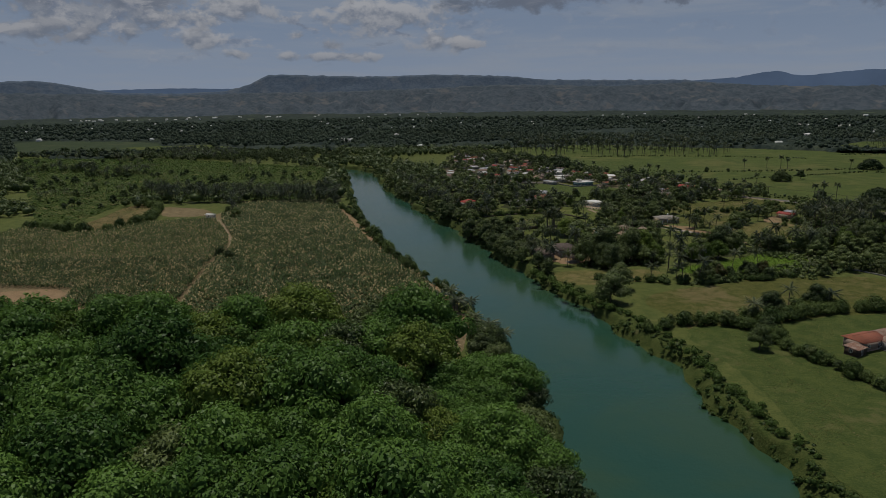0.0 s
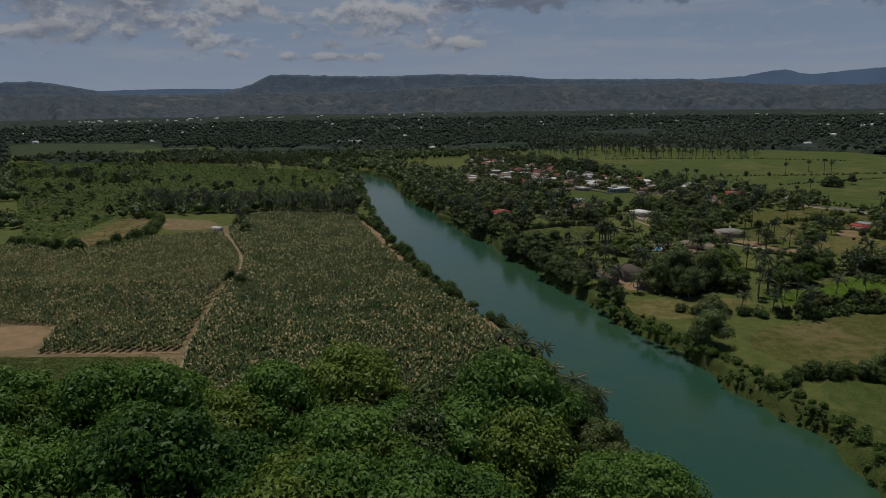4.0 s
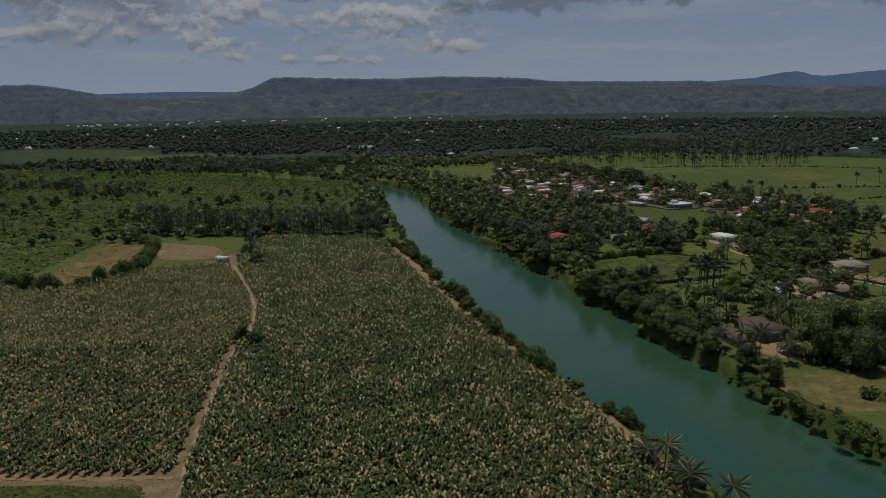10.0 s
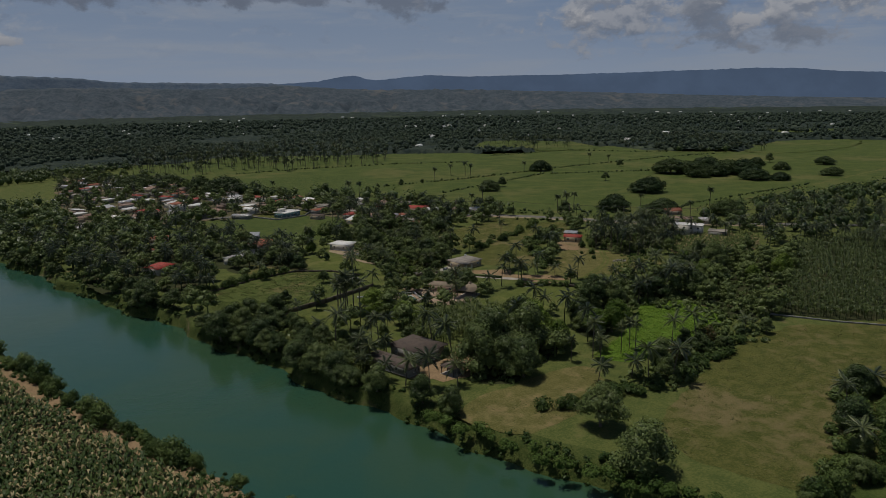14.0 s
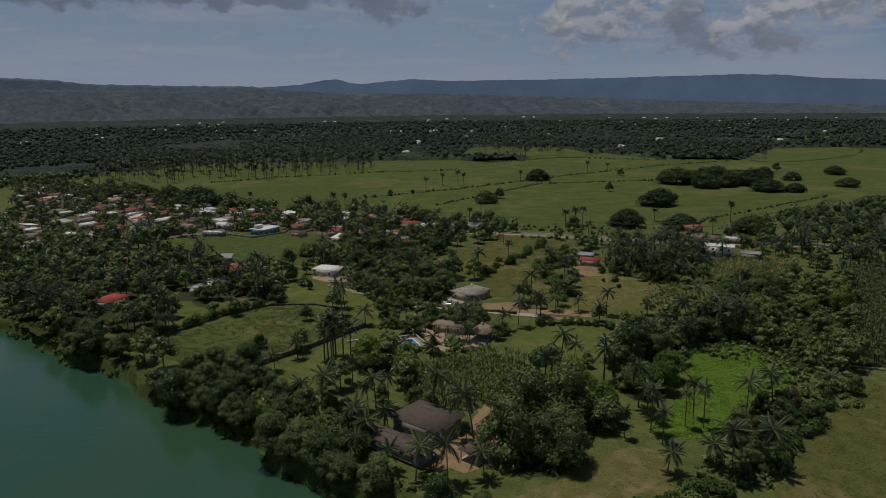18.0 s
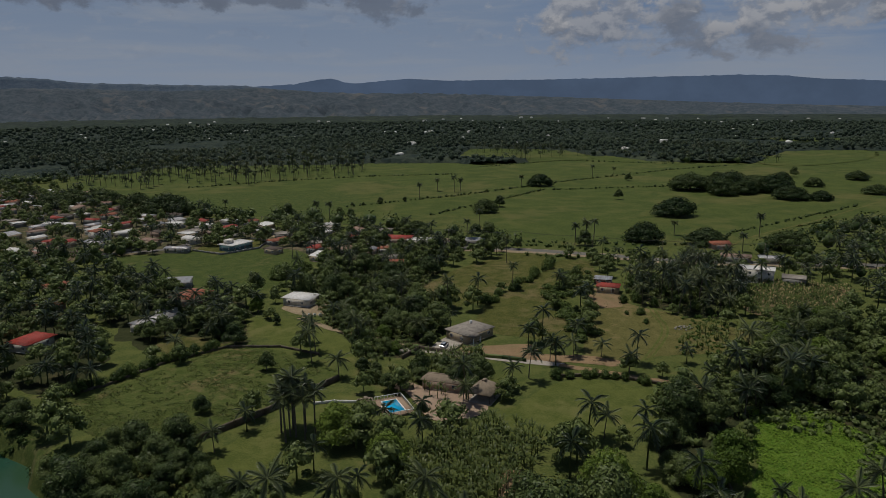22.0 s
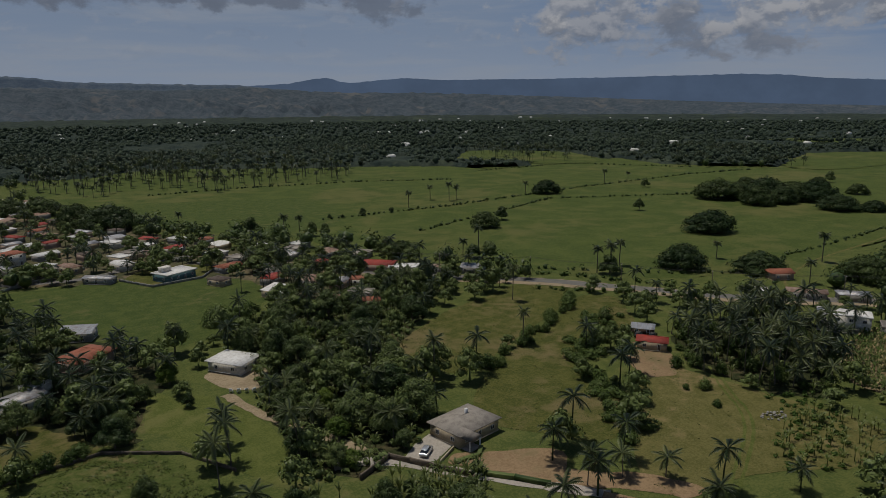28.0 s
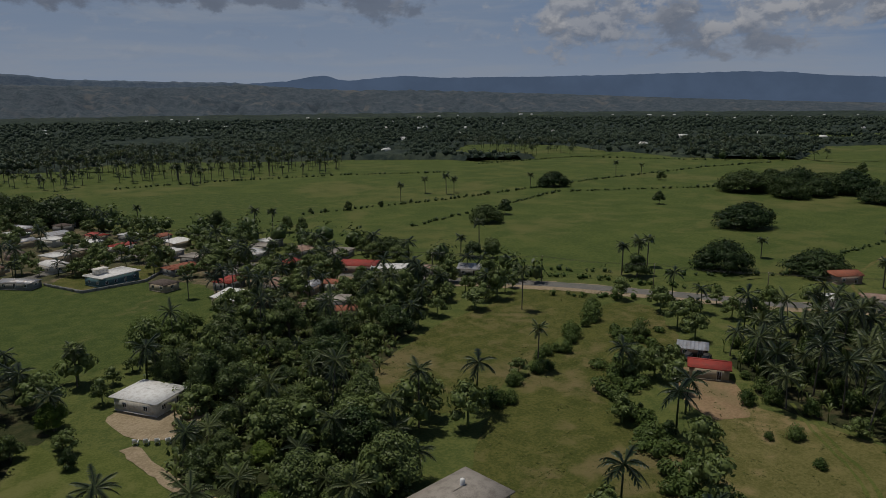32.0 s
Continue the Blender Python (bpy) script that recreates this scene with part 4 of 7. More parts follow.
def frond(b, r, start, az, rise, length, droop, leaf, pairs=12):
    """One feather-shaped palm leaf: an arched rib with drooping leaflets on both sides."""
    u = np.linspace(0, 1, pairs + 1)
    out = length * (u - 0.18 * u * u)
    z = length * (rise * u - droop * u * u)
    h = np.array([math.cos(az), math.sin(az), 0])
    side = np.array([-h[1], h[0], 0])
    p = start + out[:, None] * h + z[:, None] * np.array([0, 0, 1.0])
    w = leaf * np.sin(np.clip(u * 1.02 + 0.06, 0, 1) * math.pi) ** 0.6
    v, q = list(p), []
    for i in range(pairs):
        for sgn in (-1, 1):
            ahead = p[i + 1] - p[i]
            tip = p[i] + ahead * 1.5 + side * sgn * w[i] * r.uniform(0.85, 1.1) + np.array([0, 0, -w[i] * r.uniform(0.2, 0.5)])
            v += [tip + ahead * 0.25, tip - ahead * 0.25]
            q.append((i, i + 1, len(v) - 2, len(v) - 1))
    b.put(v, None, q)
    tube(b, p[::5], np.linspace(0.07, 0.03, len(p[::5])), 3, False)


def palm_sort(r, height, fronds, length, leaf, girth, lean, shaft=False):
    b = Build()
    a = r.uniform(0, 6.28)
    k2 = np.linspace(0, 1, 7)
    path = np.column_stack([lean * k2 ** 1.6 * math.cos(a), lean * k2 ** 1.6 * math.sin(a), height * k2 - 0.2 * (1 - k2)])
    rad = girth * (1.25 - 0.5 * k2) if not shaft else girth * (1.0 + 0.25 * np.sin(k2 * 3.0))
    rad[0] *= 1.35
    tube(b, path, rad, 7)
    trunk = b.mesh("trunk", PALMBARK, True)
    c = Build()
    top = path[-1]
    for i in range(fronds):
        u = i / (fronds - 1)
        frond(c, r, top + np.array([0, 0, 0.1]), i * 2.4 + r.uniform(-0.2, 0.2), 0.95 - 1.15 * u + r.uniform(-0.1, 0.1), length * r.uniform(0.85, 1.1), 0.42 + 0.12 * u + r.uniform(-0.1, 0.1), leaf)
    return trunk, c.mesh("crown", LEAF_PALM)


r1 = np.random.default_rng(11)
COCONUT = ("coconut_palm", "coconut palm with a slender leaning trunk", "palm", [palm_sort(r1, h, 17, 4.8, 0.70, 0.14, l) for h, l in ((8.5, 1.4), (10.5, 1.9), (6.5, 0.8))])
ROYAL = ("royal_palm", "tall royal palm with a smooth pale trunk", "palm", [palm_sort(r1, h, 17, 3.8, 0.85, 0.17, 0.3, True) for h in (12.0, 10.0)])
FAR_PALM = ("royal_palm", "slim royal palm standing in the meadow", "palm", [palm_sort(r1, h, 18, 4.3, 1.15, 0.22, 0.2, True) for h in (11.0, 13.0)])
RAINTREE = tree_kind("forest_tree", "broad green forest tree with a domed crown", 3, 7.4, 6.5, 13.0, 34, 6500, 0.19, LEAF_FOREST, 0.40, 0.56, 0.24, 5)
RAINTREE[3].extend((t, crown_mesh(np.random.default_rng(77), lump_set(np.random.default_rng(77), 7.4, 6.5, 13.0, 34, 0.56, 0.24), 6500, 0.19, (LEAF_FOREST, LEAF_BRIGHT, LEAF_DARK)[j])) for j, (t, c) in enumerate(RAINTREE[3][:3]))
BROAD = tree_kind("broadleaf_tree", "dark green leafy tree with a rounded crown", 5, 4.3, 1.2, 8.8, 16, 4200, 0.18, LEAF_DARK, 0.24, 0.85, 0.38, 5)
GARDEN_TREE = ("garden_tree", "dark leafy garden tree with a dense crown", "tree", BROAD[3])
RIVERSIDE = ("riverside_tree", "leafy tree leaning over the river bank", "tree", BROAD[3])
MANGO = tree_kind("mango_tree", "bright green mango tree with a dense round crown", 6, 4.0, 1.2, 8.0, 16, 4200, 0.18, LEAF_BRIGHT, 0.28, 0.85, 0.40, 2)
RUSTY = tree_kind("mango_tree", "mango tree with rusty young leaves", 16, 4.0, 1.0, 8.0, 16, 4200, 0.18, LEAF_RUST, 0.28, 0.85, 0.40, 1)
SPREAD = tree_kind("rain_tree", "wide flat-topped rain tree in the meadow", 8, 10.0, 0.2, 8.4, 40, 5200, 0.30, LEAF_RAIN, 0.55, 0.62, 0.28, 3)
BUSH = tree_kind("bush", "leafy green bush in a hedge", 9, 2.0, 0.2, 3.0, 9, 900, 0.16, LEAF_BUSH, 0.08, 0.9, 0.55, 3, "bush", 3)


def low_tree(r, n=5, sprays_n=150):
    """A simple tree for joined woods: uneven body, leaf sprays and a trunk."""
    b = Build()
    lumps = lump_set(r, 4.3, 1.6, 9.0, n, 0.85, 0.42)
    for c, s in lumps:
        b.put(np.array(c) + LOW_V * np.array(s) * 0.66 * (1 + r.normal(0, 0.1, (len(LOW_V), 1))), LOW_T)
    for c, s in lumps:
        d = unit(r.normal(0, 1, (sprays_n // n, 3)))
        d[:, 2] = np.abs(d[:, 2]) - 0.2
        sprays(b, np.array(c) + d * np.array(s) * r.uniform(0.7, 1.15, (len(d), 1)), d, 0.36, r)
    tube(b, [(0, 0, -0.2), (0, 0, 4.0)], [0.28, 0.2], 5)
    return b


def low_palm(r, height):
    b = Build()
    for i in range(13):
        frond(b, r, np.array([0.5, 0, height]), i * 2.4, 0.95 - 1.15 * i / 12, 4.3, 0.5, 0.8, 6)
    tube(b, [(0, 0, -0.2), (0.1, 0, height * 0.5), (0.5, 0, height)], [0.25, 0.18, 0.14], 5)
    return b


def copse(name, sorts, pts, lo, hi, mat, label, category):
    """Trees too many to count, joined into one mesh."""
    b = Build()
    pts = np.array([q for q in pts if not in_river(q[0], q[1], 2.5)])
    which = rng.integers(len(sorts), size=len(pts))
    for i, t in enumerate(sorts):
        v, tr, qd = np.concatenate(t.v), np.concatenate(t.t), np.concatenate(t.q)
        p = pts[which == i]
        n = len(p)
        a, s = rng.uniform(0, 6.28, n), rng.uniform(lo, hi, n)
        w = v[None] * s[:, None, None] * np.stack([np.ones(n), np.ones(n), rng.uniform(0.85, 1.2, n)], -1)[:, None]
        x = w[..., 0] * np.cos(a)[:, None] - w[..., 1] * np.sin(a)[:, None] + p[:, :1]
        y = w[..., 0] * np.sin(a)[:, None] + w[..., 1] * np.cos(a)[:, None] + p[:, 1:]
        k3 = np.arange(n)[:, None, None] * len(v)
        b.put(np.stack([x, y, w[..., 2]], -1).reshape(-1, 3), (tr[None] + k3).reshape(-1, 3), (qd[None] + k3).reshape(-1, 4))
    return single(name, b, mat, label, category, "stuff")


r4 = np.random.default_rng(41)
LOW_TREES = [low_tree(r4, 9, 560) for _ in range(5)]
LOW_PALMS = [low_palm(r4, h) for h in (8.0, 10.0, 7.0)]
FAR_TREES, FAR_PALMS = [], []


def kept(pts):
    return [q for q in pts if not any((q[0] - x) ** 2 + (q[1] - y) ** 2 < r * r for x, y, r in HOUSES)]


def wood(poly, spacing):
    """Spots for trees over a wooded plot, none on open plots."""
    p = scatter(poly, spacing)
    ok = np.ones(len(p), bool)
    for q in OPEN_PLOTS:
        ok &= ~inside(q, p[:, 0], p[:, 1])
    return p[ok]


def grow(kind, pts, lo=0.8, hi=1.2, group="", label="", z=0.0, far=False, tall=None):
    if isinstance(pts, np.ndarray):
        pts = kept(pts)
    if far:
        (FAR_PALMS if kind is COCONUT else FAR_TREES).extend(tuple(q) for q in pts)
        return
    if kind in (BROAD, GARDEN_TREE, RIVERSIDE):
        lo, hi = lo * 0.95, hi * 1.25
    for x, y in pts:
        if not in_river(x, y, 2.5):
            plant(kind, float(x), float(y), float(rng.uniform(lo, hi)), group, label, tall, z)


# forest on the near left bank
grow(RAINTREE, scatter(FOREST, 12.0, 0.42), 1.12, 1.5, "forest on the river bank", tall=1.1)
grow(RAINTREE, scatter(FOREST_EDGE, 9.0, 0.4), 0.8, 1.15, "forest on the river bank")
r6 = np.random.default_rng(71)
for x, y in [(-9, 182), (-5, 178)]:
    snag = base("bare_tree", "bare pale dead tree among the forest crowns", "tree", "", pose(x, y, 0))
    part("trunk", trunk_mesh(r6, lump_set(r6, 5.0, 14.0, 22.0, 9, 0.6, 0.3), 11.0, 0.28, 0.8, 9), None, snag)
# hedge of bushes and palms along the left bank
hedge_left = [(-74, 503), (-58, 462), (-42, 402), (-28, 350), (-20, 328), (-10, 306), (0, 284), (6, 268)]
grow(BUSH, along_line(hedge_left, 3.4, 0.5, 1.8), 0.6, 1.25, "hedge on the left bank")
grow(RIVERSIDE, along_line(hedge_left, 8.5, 0.5, 2.0), 0.28, 0.44, "hedge on the left bank")
grow(COCONUT, [(2, 255), (4, 247), (8, 238), (12, 231), (16, 223), (5, 251), (19, 213), (0, 259)], 0.9, 1.1, "palms on the left bank", tall=0.7)
grow(RIVERSIDE, along_line([(20, 160), (17, 178), (12, 196), (13, 214)], 4.5, 0.4, 2.5), 0.8, 1.1, "trees between the forest and the river")
grow(BROAD, [(-107, 338), (-112, 342)], 0.55, 0.65, "", "small dark tree standing in the maize")
# belt of palms beyond the maize
grow(COCONUT, scatter(PALM_BELT, 8.0), far=True)
grow(BROAD, scatter(PALM_BELT, 22.0), far=True)
for q in ([(-170, 552), (-161, 551), (-133, 445), (-141, 450)], [(-461, 775), (-400, 775), (-400, 815), (-461, 800)], [(-375, 725), (-320, 735), (-320, 765), (-375, 755)], [(-416, 1064), (-302, 1044), (-266, 912), (-363, 927)]):
    grow(COCONUT, scatter(q, 9.5), far=True)
    grow(BROAD, scatter(q, 13.0), far=True)
grow(BROAD, np.array([(-349, 609), (-339, 621), (-345, 615), (-304, 610), (-308, 616), (-256, 556), (-260, 590), (-262, 614), (-291, 569), (-295, 559), (-250, 560), (-248, 575), (-520, 900), (-500, 880), (-430, 860)]), far=True)
grow(GARDEN_TREE, wood(WALL_TREES, 7.5), 0.45, 0.75, "dark trees by the garden wall")
grow(COCONUT, wood(WALL_TREES, 12.0), 0.7, 0.9, "palms by the garden wall")
grow(BUSH, along_line([(-262, 432), (-216, 412), (-204, 420), (-192, 450), (-205, 500), (-226, 524)], 5.0, 0.5, 1.0), 0.8, 1.5, "hedge round the stubble plot")

edge_y = np.concatenate([np.arange(334, 408, 3.6), np.arange(446, 462, 3.6), np.arange(530, 640, 6.0)])
grow(RIVERSIDE, np.column_stack([river(RIVER_R, edge_y) + rng.uniform(3.0, 5.0, len(edge_y)), edge_y]), 0.55, 0.9, "trees overhanging the river", z=-1.2)
grow(GARDEN_TREE, wood(NORTH_GARDEN, 6.0), 0.4, 0.6, "trees behind the terrace")
# right bank, from the pasture to the bend
grow(RIVERSIDE, wood(BANK_WOODS, 5.8), 0.55, 0.88, "trees on the right bank")
grow(RIVERSIDE, wood(BEND_WOODS, 6.5), 0.7, 1.1, "trees at the river bend")
grow(BROAD, along_line([(-6, 500), (-22, 560), (-40, 620), (-50, 680), (-62, 745), (-85, 800)], 7.0, 0.4, 5.0), 0.8, 1.2, "trees on the right bank", far=True)
grow(COCONUT, along_line([(0, 500), (-15, 560), (-30, 620), (-38, 680)], 9.0, 0.4, 7.0), 0.8, 1.1, "palms on the right bank", far=True)
grow(COCONUT, [(43, 374), (42, 361), (44, 350), (48, 353), (46, 345), (53, 347), (54, 331), (50, 318), (45, 399), (57, 360), (66, 330), (41, 340), (52, 326), (43, 331), (58, 316), (69, 346), (46, 324)], 0.85, 1.1, "palms round the brown house")
grow(BROAD, [(38, 326), (44, 312), (36, 311), (47, 303), (66, 356), (60, 362)], 0.55, 0.75, "trees by the brown house")
grow(BROAD, [(48, 267), (64, 256), (72, 276)], 1.12, 1.2, "", "round dark tree standing in the pasture")
grow(RIVERSIDE, along_line([(30, 340), (36, 322), (42, 308)], 8.0, 0.5, 2.0), 0.4, 0.65, "small trees on the right bank")
grow(BROAD, along_line([(63, 221), (81, 230), (98, 229), (106, 220), (107, 204), (118, 174)], 5.5, 0.4, 1.0), 0.35, 0.6, "hedge across the pasture")
grow(BUSH, along_line([(63, 221), (81, 230), (98, 229), (106, 220), (107, 204), (118, 174)], 4.0, 0.4, 1.5), 0.9, 1.4, "hedge across the pasture")
grow(BUSH, along_line([(110, 228), (136, 240), (161, 243), (200, 252)], 3.5, 0.4, 1.0), 0.9, 1.5, "hedge across the pasture")
grow(BROAD, [(139, 250), (145, 254), (109, 234), (118, 240), (98, 205)], 0.7, 1.0, "trees in the pasture")
grow(COCONUT, [(127, 246), (144, 249), (108, 233)], 0.9, 1.1, "palms in the pasture", tall=0.75)
grow(BROAD, wood(PASTURE_EDGE, 10.0), 0.4, 0.65, "trees at the pasture edge")
grow(COCONUT, [(91, 295), (101, 292), (102, 287), (107, 283), (128, 300), (140, 300), (160, 296)], 0.85, 1.1, "palms at the pasture edge")
grow(BROAD, wood(LINE_TREES, 8.5), 0.4, 0.6, "trees at the pasture edge")
grow(RUSTY, [(140, 296), (120, 292)], 0.8, 1.0, "trees at the pasture edge")
grow(ROYAL, [(103, 309), (101, 304), (118, 308), (115, 303), (96, 311), (108, 311), (112, 306)], 0.75, 0.9, "row of palms by the crop plot")
grow(BROAD, wood(TRACK_TREES, 7.5), 0.8, 1.1, "trees beside the dirt track")
grow(MANGO, [(93, 324), (102, 323), (97, 329)], 1.1, 1.3, "mango trees by the dirt track")
grow(BROAD, wood(MANGO_TREES, 8.0), 0.7, 1.0, "trees behind the crop plot")
grow(MANGO, [(125, 322), (132, 326), (119, 324)], 1.0, 1.2, "mango trees by the crop plot")
east = wood(EAST_WOODS, 9.0)
grow(BROAD, east[0::3], 0.7, 1.2, "woods behind the crop plot")
grow(MANGO, east[1::6], 0.8, 1.15, "mango trees in the woods")
grow(BROAD, east[2::3], 0.7, 1.2, far=True)
grow(BROAD, wood(EAST_WOODS2, 9.5), 0.8, 1.2, "woods behind the crop plot", far=True)
grow(MANGO, [(230, 358), (222, 333), (237, 329), (205, 345), (212, 360)], 1.0, 1.3, "mango trees in the woods")
grow(COCONUT, wood(EAST_WOODS, 9.5), 0.8, 1.1, "palms in the woods")
grow(COCONUT, wood(COCO_GROVE, 6.8), 0.85, 1.08, "coconut grove by the road")
grow(BUSH, wood(COCO_GROVE, 8.0), 0.7, 1.2, "undergrowth of the coconut grove")
grow(COCONUT, wood(CACAO_BELT, 13.0), 0.75, 1.0, "garden palms between the houses")
belt = wood(CACAO_BELT, 7.2)
grow(GARDEN_TREE, belt[0::2], 0.5, 0.95, "garden trees between the houses")
grow(MANGO, belt[1::8], 0.5, 0.85, "bright garden trees between the houses")
grow(BROAD, belt[3::4], 0.5, 0.9, far=True)
grow(GARDEN_TREE, wood(POOL_GARDEN, 6.5), 0.45, 0.7, "trees round the pool terrace")
grow(MANGO, [(73, 370)], 1.15, 1.2, "mango trees by the pool")
grow(RUSTY, [(69, 386)], 1.2, 1.25, "mango trees by the pool")
grow(ROYAL, [(62, 396), (64, 399), (64, 392), (66, 396), (61, 399), (67, 393), (63, 395), (60, 394), (65, 401)], 0.95, 1.15, "clump of royal palms")
grow(COCONUT, [(91, 444), (88, 422), (121, 352), (153, 393), (160, 388), (145, 395), (156, 374), (123, 387), (131, 389), (54, 467), (103, 383), (108, 388)], 0.8, 1.05, "garden palms")
grow(GARDEN_TREE, [(73, 439), (49, 421), (50, 491), (56, 486), (62, 492), (68, 488), (76, 482)], 0.5, 0.75, "garden trees")
grow(ROYAL, [(150, 455), (218, 501), (189, 463), (99, 517), (140, 575), (150, 560)], 0.8, 0.95, "palms in the pastures")
grow(COCONUT, [(93, 452), (86, 436)], 0.9, 1.0, "garden palms")
grow(BUSH, along_line([(21, 454), (33, 456), (51, 464), (67, 466)], 2.6, 0.4, 0.6), 0.7, 1.2, "garden hedge")
grow(BUSH, along_line([(137, 384), (149, 377), (155, 365), (153, 354)], 2.6, 0.4, 0.6), 0.6, 0.9, "lawn hedge")
grow(BUSH, along_line([(236, 488), (210, 472), (184, 461), (166, 451)], 3.6, 0.6, 2.5), 0.5, 1.3, "hedge between pastures")
grow(BROAD, along_line([(226, 462), (205, 452), (189, 441), (182, 428), (182, 417)], 13.0, 0.5, 4.0), 0.3, 0.45, "thicket between pastures")
grow(BROAD, wood(VILLAGE_WOODS, 10.0), 0.7, 1.05, "trees among the houses", far=True)
grow(COCONUT, wood(VILLAGE_WOODS, 11.0), 0.8, 1.1, "palms among the houses", far=True)
grow(BROAD, wood(GARDEN_WOODS, 10.0), 0.6, 1.0, "trees among the houses", far=True)
grow(COCONUT, wood(GARDEN_WOODS, 11.0), 0.8, 1.0, "palms among the houses", far=True)
grow(BROAD, wood(VILLAGE, 12.8), 0.5, 0.9, "village trees", far=True)
grow(COCONUT, wood(VILLAGE, 20.0), 0.5, 0.9, "village palms", far=True)
grow(COCONUT, wood(ROADSIDE, 13.0), 0.7, 1.0, "palms by the road", far=True)
grow(BROAD, wood(ROADSIDE, 12.0), 0.55, 0.9, "trees by the road", far=True)
grow(BUSH, [(117, 538), (120, 540), (126, 537)], 1.3, 1.7, "bushes on the village green", "dark bush standing on the village green")
grow(BUSH, [(211, 423), (200, 412), (204, 409), (218, 403), (197, 401), (224, 413), (224, 394), (209, 382), (223, 431)], 0.5, 1.0, "bushes on the dry plot")
grow(MANGO, [(92, 496)], 0.75, 0.8, "garden trees", "yellow-green tree beside a white house")
grow(GARDEN_TREE, [(92, 478), (92, 487)], 0.5, 0.6, "garden trees")
# trees of the meadow
grow(SPREAD, [(397, 538)], 1.6, 1.65, "rain trees in the meadow")
grow(SPREAD, [(516, 612), (537, 608), (530, 570), (552, 574), (512, 578), (545, 590), (560, 565)], 1.15, 1.4, "rain trees in the meadow")
grow(SPREAD, [(530, 531), (438, 713), (311, 493), (352, 436)], 0.9, 1.0, "rain trees in the meadow")
grow(SPREAD, [(119, 770), (112, 778), (127, 757), (81, 849), (66, 841), (99, 842)], 0.9, 1.15, "rain trees in the meadow")
grow(SPREAD, [(306, 626), (332, 470), (226, 591), (542, 514), (600, 640), (640, 600), (620, 560), (700, 560), (610, 505)], 0.65, 0.8, "rain trees in the meadow")
grow(BROAD, [(186, 688), (427, 612), (531, 690), (127, 744), (222, 600), (212, 664), (218, 660), (250, 566), (262, 569), (277, 506), (255, 560), (330, 640), (680, 610), (590, 600)], 0.75, 1.0, "trees in the meadow")
grow(BROAD, along_line([(240, 708), (286, 708), (336, 706), (477, 723)], 15.0, 0.4, 2.0), 0.3, 0.5, "small trees along a meadow hedge")
grow(FAR_PALM, [(422, 720), (354, 729), (362, 731), (525, 730), (548, 723), (249, 573), (261, 576), (275, 511), (293, 514), (340, 496), (372, 463), (330, 447), (160, 737), (200, 674), (207, 669), (311, 718), (345, 741), (280, 508)], 0.85, 1.0, "meadow palms")
grow(FAR_PALM, scatter([(100, 989), (137, 910), (186, 947), (228, 885), (293, 910), (359, 895), (421, 1003), (376, 1032), (234, 1132), (162, 1079), (109, 1081)], 15.5), 0.8, 1.05, "stand of palms at the meadow edge")

# gardens and scrub woods over the rest of the right bank
fill = scatter(RIGHT_BANK, 10.0, 0.5)
ok = ~in_river(fill[:, 0], fill[:, 1], 7) & ~inside([(110, 424), (119, 428), (165, 358), (158, 352)], fill[:, 0], fill[:, 1])
for q in OPEN_PLOTS + WOOD_PLOTS:
    ok &= ~inside(q, fill[:, 0], fill[:, 1])
fill = np.array(kept(fill[ok]))
fill = fill[np.array([noise.noise((x * 0.04, y * 0.04, 6.0)) > -0.35 for x, y in fill])]
grow(COCONUT, fill[0::3], far=True)
grow(BROAD, fill[1::3], far=True)
grow(BROAD, fill[2::3], far=True)
copse("village_trees", LOW_TREES, FAR_TREES, 0.5, 1.1, LEAF_DARK, "dark leafy trees among the houses", "tree")
copse("village_palms", LOW_PALMS, FAR_PALMS, 0.7, 1.05, LEAF_PALM, "coconut palms among the houses", "palm")

